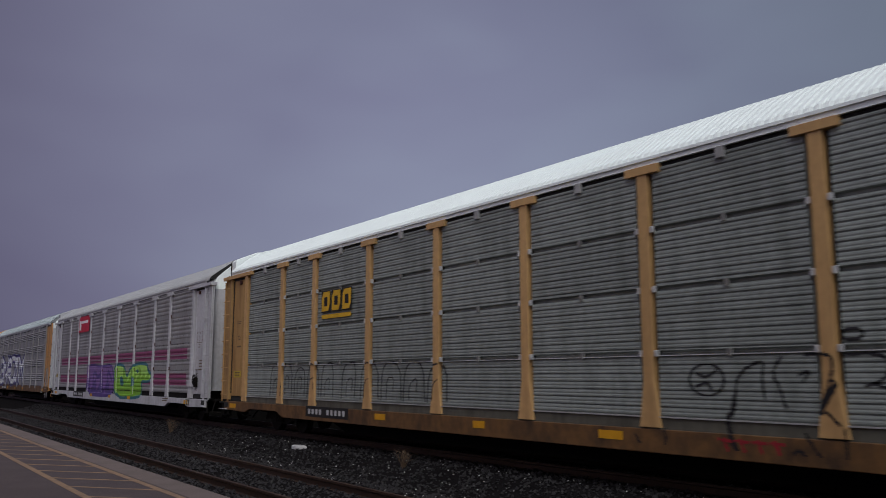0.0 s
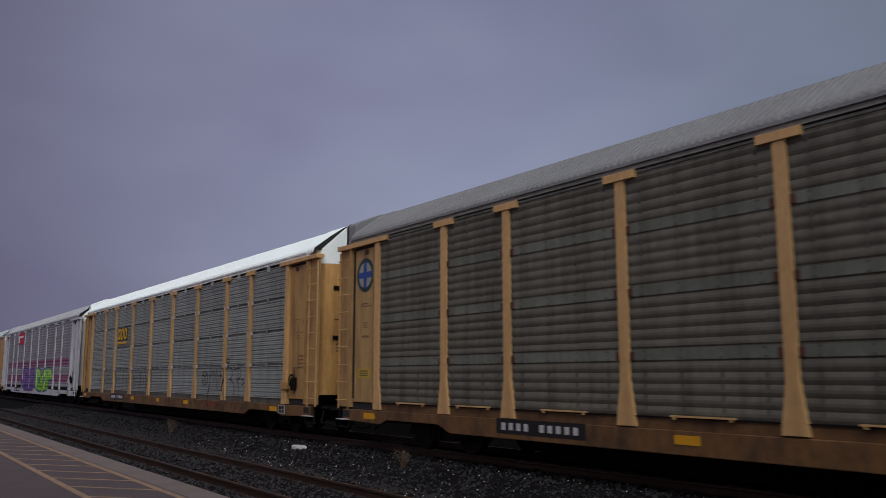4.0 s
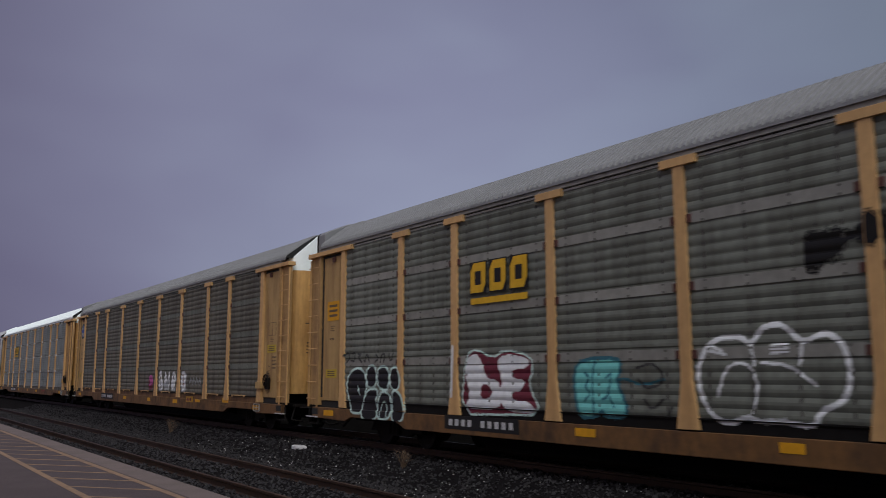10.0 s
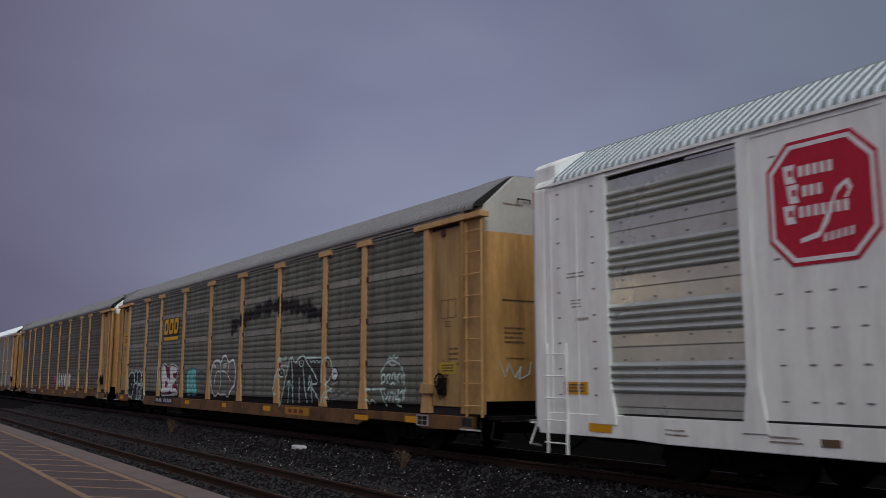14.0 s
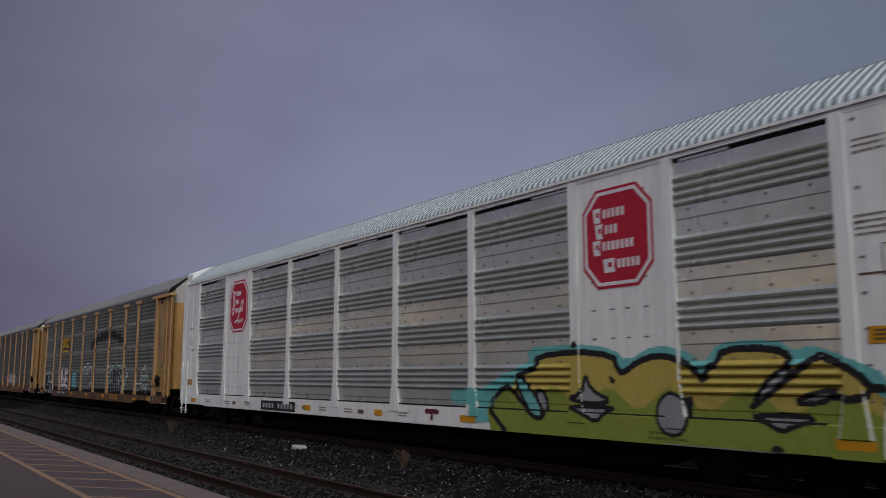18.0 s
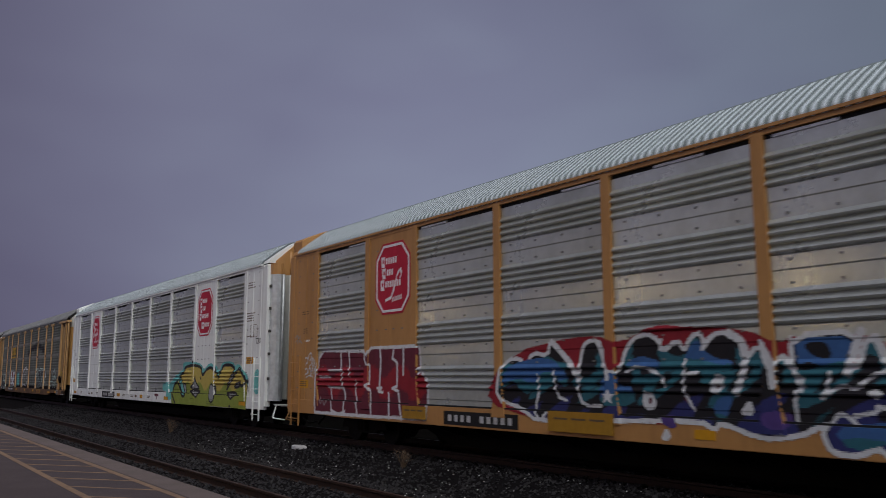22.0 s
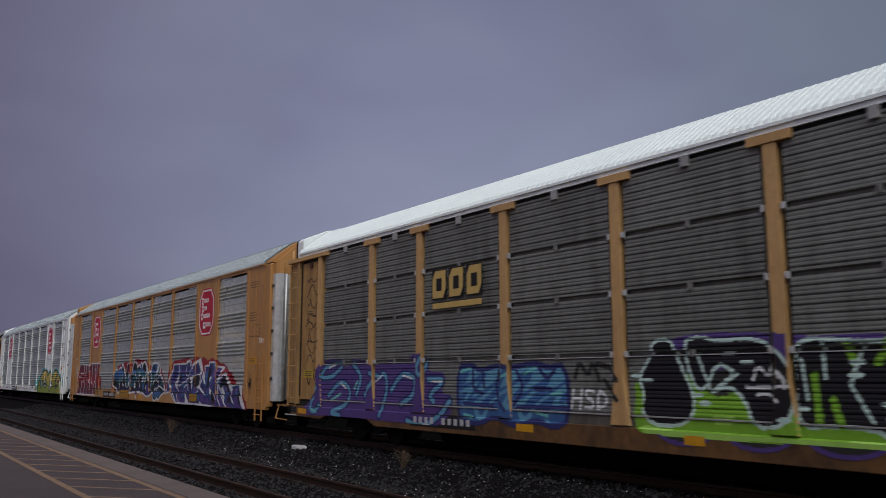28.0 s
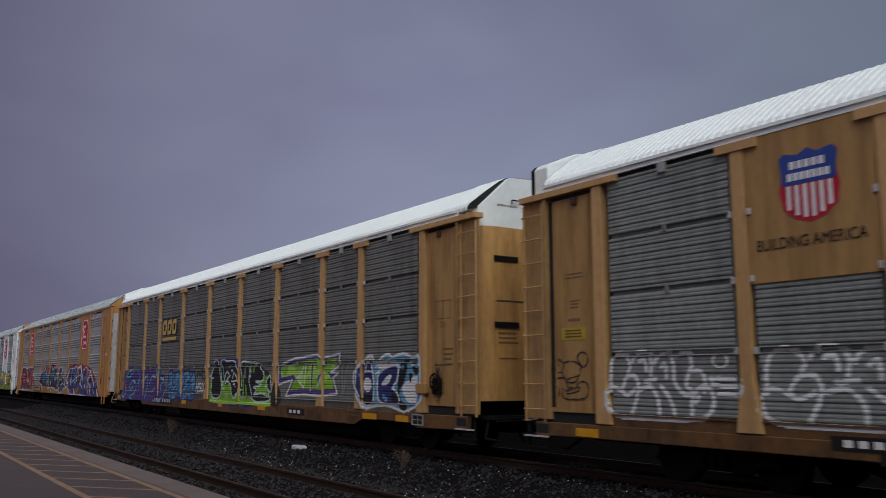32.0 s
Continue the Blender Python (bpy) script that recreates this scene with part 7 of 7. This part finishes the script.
for text in ("12.97,1.84 13.01,1.96 12.93,2.07 12.78,2.09 12.68,2.02 12.71,1.88 12.84,1.86 12.90,1.94 12.83,2.00", "12.68,2.02 12.57,2.06 12.43,2.05 12.31,1.99", "12.25,1.97 12.36,2.07 12.33,2.17 12.22,2.21 12.12,2.14 12.11,2.02 12.22,1.94 12.31,1.99", "12.71,1.86 12.66,1.73 12.47,1.69 12.33,1.77 12.28,1.94", "12.67,1.79 12.84,1.78 13.00,1.73 13.06,1.57 13.02,1.45 12.87,1.43 12.80,1.55 12.85,1.65 12.94,1.59", "12.48,1.63 12.58,1.61 12.65,1.75 12.34,1.82", "12.71,1.61 12.74,1.44 12.45,1.43 12.16,1.45 12.10,1.58 12.14,1.71 12.29,1.73 12.44,1.61", "12.65,1.57 12.28,1.64 12.34,1.56 12.61,1.52"):
    m.line(text, 0.013, "soot", 2)
m.done("thin dark scrawled figure on the end panel")

def sill_board(index, y, z, w, h, ground, ink, n):
    """A painted board on the sill with blocks where its lettering stands."""
    board = flat("sill_board", rect(w, h), y, z, SILL_FACE - 0.001, ground, WAGONS[index], 0.006)
    for k in range(n):
        flat("board_block", rect(w * 0.7 / n * 0.62, h * 0.5, w * (0.15 + 0.7 * k / n), h * 0.25), y, z, SILL_FACE - 0.007, ink, board, 0.003)


sill_board(4, -4.84, 0.81, 1.46, 0.20, SIGN_OCHRE, SPRAY["wine"], 3)
sill_board(8, 7.98, 0.94, 1.05, 0.17, BLACK, LOGO_WHITE, 4)
sill_board(7, -5.13, 0.81, 1.10, 0.17, BLACK, LOGO_WHITE, 3)
sill_board(3, -5.2, 0.93, 0.75, 0.20, SIGN_OCHRE, SPRAY["wine"], 3)
sill_board(3, -6.2, 0.95, 0.48, 0.09, SIGN_YELLOW, SIGN_YELLOW, 0)
sill_board(3, -8.83, 1.00, 0.50, 0.14, SIGN_YELLOW, SIGN_YELLOW, 0)
sill_board(4, -8.75, 0.83, 0.62, 0.11, SIGN_YELLOW, SIGN_YELLOW, 0)
sill_board(7, -9.3, 0.86, 0.64, 0.13, SIGN_YELLOW, SIGN_YELLOW, 0)

# ---------------------------------------------------------------- plates, boards and stencils
PLATE = paint("dull_plate_yellow", (0.46, 0.33, 0.03))


def sign(car, y, z, w, h, x, material, inner=None):
    p = flat("sign_plate", rect(w, h), y, z, x, material, car, 0.006)
    if inner:
        for k in range(3):
            flat("sign_bar", rect(w * 0.7, h * 0.12, w * 0.15, h * (0.2 + 0.25 * k)), y, z, x - 0.006, inner, p, 0.003)
    return p


def style_top(spec):
    return spec["style"] == "tee"


for i, car in enumerate(WAGONS):
    spec = SPECS[i][1]
    ex = spec["end_x"]
    white_text = spec["end_m"] in (KCS_TAN,)
    ink = LOGO_WHITE if white_text else STEN
    for sg in (1, -1):
        if sg > 0:
            bars(car, 12.6, 3.50, 0.42, 0.12, 2, STEN, ex - 0.001, seed=i * 3)
            bars(car, 12.5, 3.05, 0.22, 0.16, 3, STEN, ex - 0.001, seed=i * 5)
            sign(car, 12.72, 2.40 if i == 8 else 1.78 if style_top(spec) else 1.52, 0.56, 0.20, ex - 0.001, PLATE if style_top(spec) else SIGN_YELLOW, STEN)
        elif style_top(spec):
            bars(car, -12.5, 2.37, 0.36, 0.40, 4, STEN, ex - 0.001, seed=i * 3 + 1)
            bars(car, -12.36, 2.90, 0.22, 0.14, 3, STEN, ex - 0.001, seed=i * 5 + 1)
            if i in (3, 4):
                sign(car, -12.17, 2.48 if i == 3 else 1.86, 0.58, 0.22, ex - 0.001, PLATE, STEN)
            else:
                flat("stencil_rule", rect(0.58, 0.03), -12.17, 2.02, ex - 0.001, STEN, car)
        else:
            sign(car, -11.98, 2.18, 0.52, 0.20, ex - 0.001, SIGN_YELLOW, STEN)
    # frame of a stencil panel on the rear end
    fr = Shape()
    for a, b, c, d in ((0, 0.52, 0, 0.012), (0, 0.52, 0.36, 0.372), (0, 0.012, 0, 0.372), (0.508, 0.52, 0, 0.372), (0.25, 0.262, 0, 0.372)):
        fr.box(ex - 0.005, ex - 0.001, -12.22 - b, -12.22 - a, 2.96 + c, 2.96 + d)
    part("stencil_frame", fr, STEN, car)
    # sill marks
    for y, w in ((12.1, 0.5), (3.1, 0.45), (-3.9, 0.5), (-11.55, 0.5), (-0.6, 0.35)):
        if i != 6 or y == -0.6:
            sign(car, y + (i * 0.37) % 0.9, 0.86 if style_top(spec) else 0.95, w, 0.13, SILL_X, SIGN_YELLOW)
    number_board(car, 7.4 if spec["style"] == "tee" else 5.95, 0.80 if spec["style"] == "tee" else 0.88, 2.3, 0.26, SILL_X)
    bars(car, -8.6, 1.02, 0.8, 0.16, 2, STEN if spec["sill_m"] is not WHITE else BLACK, SILL_X, seed=i + 50)
    if spec["style"] == "flush" and i > 2:
        lettering(car, "TRI", -12.66, 2.76, 0.17, ex - 0.003, BLACK if spec["end_m"] is WHITE else LOGO_WHITE, 1.1)
        bars(car, -11.95, 4.62, 0.6, 0.22, 3, STEN, ex - 0.001, seed=i + 70)
        bars(car, -11.92, 3.70, 0.62, 0.30, 4, STEN, ex - 0.001, seed=i + 80)
        flat("stencil_rule", rect(0.6, 0.025), -11.92, 2.98, ex - 0.001, STEN, car)
    else:
        # ventilation window frame on the rear part of the sill
        hatch = Shape()
        for a, b, c, d in ((-11.85, -11.43, 0.815, 0.835), (-11.85, -11.43, 1.015, 1.035), (-11.45, -11.43, 0.815, 1.035), (-11.85, -11.83, 0.815, 1.035)):
            hatch.box(SILL_X - 0.02, SILL_X, a, b, c, d)
        vf = part("sill_hatch", hatch, FRAME_GREY, car)
        part("hatch_opening", Shape().box(SILL_X - 0.006, SILL_X, -11.83, -11.45, 0.835, 1.015), BLACK, vf)
        part("hatch_bar", Shape().box(SILL_X - 0.012, SILL_X - 0.006, -11.83, -11.45, 0.918, 0.930), FRAME_GREY, vf)
        part("hatch_bar", Shape().box(SILL_X - 0.012, SILL_X - 0.006, -11.646, -11.634, 0.835, 1.015), FRAME_GREY, vf)
    bars(car, 12.55 if spec["style"] == "tee" else 12.4, 2.75, 0.3, 0.12, 1, ink, ex - 0.001, seed=i + 90)
    tagged(car)
sign(WAGONS[4], 12.68, 3.18, 0.62, 0.48, -1.502, SIGN_YELLOW, STEN)


def grime(index, y, z, ry, rz, seed):
    """Black brake dust and grease caked round the hand brake."""
    ny, nz = int(2 * ry / FINE_STEP), int(2 * rz / STEP)
    k0 = int(round((z - rz - Z0) / STEP))
    A, B = np.meshgrid((np.arange(ny) + 0.5) / ny * 2 - 1, (np.arange(nz) + 0.5) / nz * 2 - 1, indexing="ij")
    rng = np.random.default_rng(seed)
    p = 1.0 - np.hypot(A * (1.2 + 0.5 * B), B) * 1.15 + 0.22 * np.sin(A * 6 + seed) * np.sin(B * 5)
    lay(index, "grime", "black greasy grime round the hand brake", np.where(rng.uniform(0, 1, A.shape) < p, 0, -1), ["smoke"], y + ry, k0, FINE_STEP, split=False)


for i, car in enumerate(WAGONS):
    if SPECS[i][1]["style"] == "tee":
        grime(i, -12.28, 1.72, 0.30, 0.46, i)
    else:
        grime(i, -12.10, 1.62, 0.24, 0.30, i)


# a mint scrawl on the fifth wagon's rear door
scrawl = Shape()
knots = [(-1.1, 2.10), (-0.95, 1.80), (-0.85, 2.05), (-0.70, 1.78), (-0.55, 2.0), (-0.60, 1.75), (-0.35, 1.85), (-0.30, 2.08)]
for (x0, za), (x1, zb) in zip(knots, knots[1:]):
    scrawl.rod((x0, -13.585, za), (x1, -13.585, zb), 0.011, 6)
part("graffiti", scrawl, SPRAY["mint"], WAGONS[4], "mint scrawl on the end door")

for k, y in enumerate((10.6, 8.9, 7.2, 3.9, 2.2, 0.9, -1.6)):
    bars(WAGONS[5], y, 1.06, 0.42, 0.12, 2, STEN, SILL_X, seed=200 + k)
    if k % 2:
        sign(WAGONS[5], y - 0.7, 0.97, 0.26, 0.09, SILL_X, STEN)


# ---------------------------------------------------------------- ground, tracks and platform
def slab(name, label, category, shape, material, kind="structure"):
    ob = new(name, shape.mesh(name, material))
    return tagged(ob, label, category, kind=kind)


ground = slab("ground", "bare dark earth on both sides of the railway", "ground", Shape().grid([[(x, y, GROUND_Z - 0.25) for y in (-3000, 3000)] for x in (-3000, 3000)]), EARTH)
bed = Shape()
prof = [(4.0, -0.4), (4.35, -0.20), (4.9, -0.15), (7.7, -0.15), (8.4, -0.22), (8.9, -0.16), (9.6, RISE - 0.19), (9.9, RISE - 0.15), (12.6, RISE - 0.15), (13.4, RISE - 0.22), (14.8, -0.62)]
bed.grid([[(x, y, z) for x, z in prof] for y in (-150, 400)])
slab("ballast_bed", "very dark ballast under the two tracks", "ballast", bed, BALLAST)


def track(name, x, label, lift=0.0):
    tr = thing(name, label, "railway track", kind="structure")
    head = [(-0.036, 0.0), (0.036, 0.0), (0.036, -0.035), (0.010, -0.05), (0.010, -0.135), (0.07, -0.155), (0.07, -0.168), (-0.07, -0.168), (-0.07, -0.155), (-0.010, -0.135), (-0.010, -0.05), (-0.036, -0.035)]
    for sx in (-0.7535, 0.7535):
        part("rail", Shape().prism([(x + sx + a, b) for a, b in head], 1, -150, 400), RAIL, tr, "rusty steel rail")
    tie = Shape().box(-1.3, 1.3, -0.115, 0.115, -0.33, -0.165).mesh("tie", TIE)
    rest = Shape()
    for i in range(-240, 600):
        y = i * 0.53
        if 5 < y < 62:
            ob = part("tie", tie, None, tr)
            ob.matrix_basis = pose(x + random.uniform(-0.03, 0.03), y, random.uniform(-0.008, 0.004), 0, 0, random.uniform(-0.6, 0.6))
        else:
            rest.box(x - 1.3, x + 1.3, y - 0.115, y + 0.115, -0.33, -0.168)
    tagged(part("ties", rest, TIE, tr), kind="stuff")
    tr.location.z = lift
    return tr


track("railway_track", NEAR_X, "near railway track with rusty rails on dark ties")
track("railway_track", TRAIN_X, "far railway track under the freight train", RISE)

slab("platform", "worn asphalt station platform", "platform", Shape().box(-14, PLAT_X - 0.45, -120, 300, -0.5, PLAT_Z), ASPHALT)
slab("platform_edge", "pale concrete edge of the platform", "platform edge", Shape().box(PLAT_X - 0.45, PLAT_X, -120, 300, -0.5, PLAT_Z + 0.003), CONCRETE)
marks = thing("platform_marking", "faded yellow safety lines with diagonal hatching on the platform", "platform marking", kind="structure")
for x in (2.69, 3.73):
    part("edge_line", Shape().box(x - 0.05, x + 0.05, -100, 280, PLAT_Z, PLAT_Z + 0.005), LINE, marks)
for i in range(-20, 90):
    y = 13.74 + i * 1.3
    part("hatch_line", Shape().prism([(2.74, y), (2.74, y + 0.11), (3.68, y - 1.13 + 0.11), (3.68, y - 1.13)], 2, PLAT_Z, PLAT_Z + 0.004), LINE, marks)


# loose ballast stones where the ground is seen best
def stones(name, label, count, area, size, material, seed):
    rng = np.random.default_rng(seed)
    base = np.array([(1, 0, 0), (-1, 0, 0), (0, 1, 0), (0, -1, 0), (0, 0, 1), (0, 0, -1)], float)
    tris = np.array([(0, 2, 4), (2, 1, 4), (1, 3, 4), (3, 0, 4), (2, 0, 5), (1, 2, 5), (3, 1, 5), (0, 3, 5)])
    px = [p[0] for p in prof]
    pz = [p[1] for p in prof]
    u = rng.uniform(0, 1, count) ** 1.35
    ys = area[2] + (area[3] - area[2]) * u
    xs = rng.uniform(area[0], area[1], count)
    rad = size * rng.uniform(0.5, 1.5, count)
    zs = np.interp(xs, px, pz) + rad * 0.2
    pts = base[None] * rng.uniform(0.6, 1.25, (count, 6, 1)) * rad[:, None, None]
    a = rng.uniform(0, 6.28, count)
    b = rng.uniform(-0.8, 0.8, count)
    ca, sa, cb, sb = np.cos(a)[:, None], np.sin(a)[:, None], np.cos(b)[:, None], np.sin(b)[:, None]
    x, y, z = pts[..., 0], pts[..., 1], pts[..., 2] * 0.75
    y, z = y * cb - z * sb, y * sb + z * cb
    x, y = x * ca - y * sa, x * sa + y * ca
    v = np.stack([x + xs[:, None], y + ys[:, None], z + zs[:, None]], -1).reshape(-1, 3)
    f = (tris[None] + 6 * np.arange(count)[:, None, None]).reshape(-1, 3)
    me = bpy.data.meshes.new(name)
    me.from_pydata(v.tolist(), [], f.tolist())
    me.materials.append(material)
    return tagged(new(name, me), label, "ballast", kind="stuff")


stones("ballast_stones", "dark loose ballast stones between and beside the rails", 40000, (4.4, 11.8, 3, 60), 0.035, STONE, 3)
stones("pale_ballast_chips", "pale chips scattered over the dark ballast", 650, (7.4, 10.3, 3.5, 26), 0.017, PALE_STONE, 4)
rock = Shape().prism([(9.32, 20.25), (9.50, 19.95), (9.62, 20.3), (9.50, 20.65), (9.36, 20.6)], 2, -0.10, 0.075)
tagged(part("pale_rock", rock, PALE_STONE, None, bevel=0.03), "pale flat rock lying on the ballast", "rock")


def weed(x, y, z, height, count, seed):
    rnd = random.Random(seed)
    root = thing("dry_weed", "dry brown weed growing out of the ballast", "weed", at=pose(x, y, z))
    for i in range(count):
        s = Shape()
        p = Vector((rnd.uniform(-0.05, 0.05), rnd.uniform(-0.05, 0.05), 0))
        d = Vector((rnd.uniform(-0.5, 0.5), rnd.uniform(-0.5, 0.5), 1)).normalized()
        for k in range(5):
            q = p + d * height / 5 * rnd.uniform(0.6, 1.2)
            s.rod(p, q, 0.006 * (1 - k / 6), 4)
            if k > 1:
                s.rod(q, q + Vector((rnd.uniform(-0.1, 0.1), rnd.uniform(-0.1, 0.1), 0.06)), 0.003, 3)
            d = (d + Vector((rnd.uniform(-0.3, 0.3), rnd.uniform(-0.3, 0.3), 0))).normalized()
            p = q
        part("stalk", s, STRAW, root)


weed(9.34, 15.1, -0.04, 0.36, 22, 1)
weed(9.14, 30.0, -0.12, 0.50, 22, 2)


# platform lamps further along the platform, out of the picture; they glint in the bright side panels
GLOW = bpy.data.materials.new("warm_lamp_glass")
GLOW.use_nodes = True
GLOW.node_tree.nodes["Principled BSDF"].inputs["Emission Color"].default_value = (1.0, 0.66, 0.20, 1)
GLOW.node_tree.nodes["Principled BSDF"].inputs["Emission Strength"].default_value = 36.0
POLE = surface("lamp_post_steel", (0.05, 0.055, 0.055), 0.5, metal=0.4, spread=0.1)


def platform_lamp(x, y):
    lamp = thing("platform_lamp", "lit platform lamp, warm glass head on dark post", "lamp", "lamps along the platform", at=pose(x, y, PLAT_Z))
    part("base", Shape().rod((0, 0, 0), (0, 0, 0.25), 0.13, 12), POLE, lamp)
    part("post", Shape().rod((0, 0, 0.25), (0, 0, 3.55), 0.055, 12), POLE, lamp)
    part("glass", Shape().box(-0.15, 0.15, -0.15, 0.15, 3.56, 4.0), GLOW, lamp, "glowing warm glass", bevel=0.05)
    part("hood", Shape().prism([(-0.30, 4.0), (0.30, 4.0), (0.12, 4.18), (-0.12, 4.18)], 1, -0.30, 0.30), POLE, lamp)


for x, y in ((-1.6, 13.0), (-1.6, 19.5), (-1.6, 31.0), (-1.6, 46.0)):
    platform_lamp(x, y)

# unseen box added to block low sky light from the near wagons; it closes the place on that side
station = Shape().box(-12, -1.8, -45, 9.5, PLAT_Z, 5.8)
slab("wall_station", "unseen plain brick-brown wall added behind the platform to dim the near wagons", "wall", station, surface("station_wall", (0.13, 0.10, 0.085), 0.85, stain=(0.08, 0.06, 0.05), stain_scale=0.5, grain=14, spread=0.2))


# ---------------------------------------------------------------- what moves
def motions():
    for car, c in zip(WAGONS, CENTRES):
        walk(car, [(t, pose(TRAIN_X, c + train_way(t), 0)) for t in range(33)])


motions()
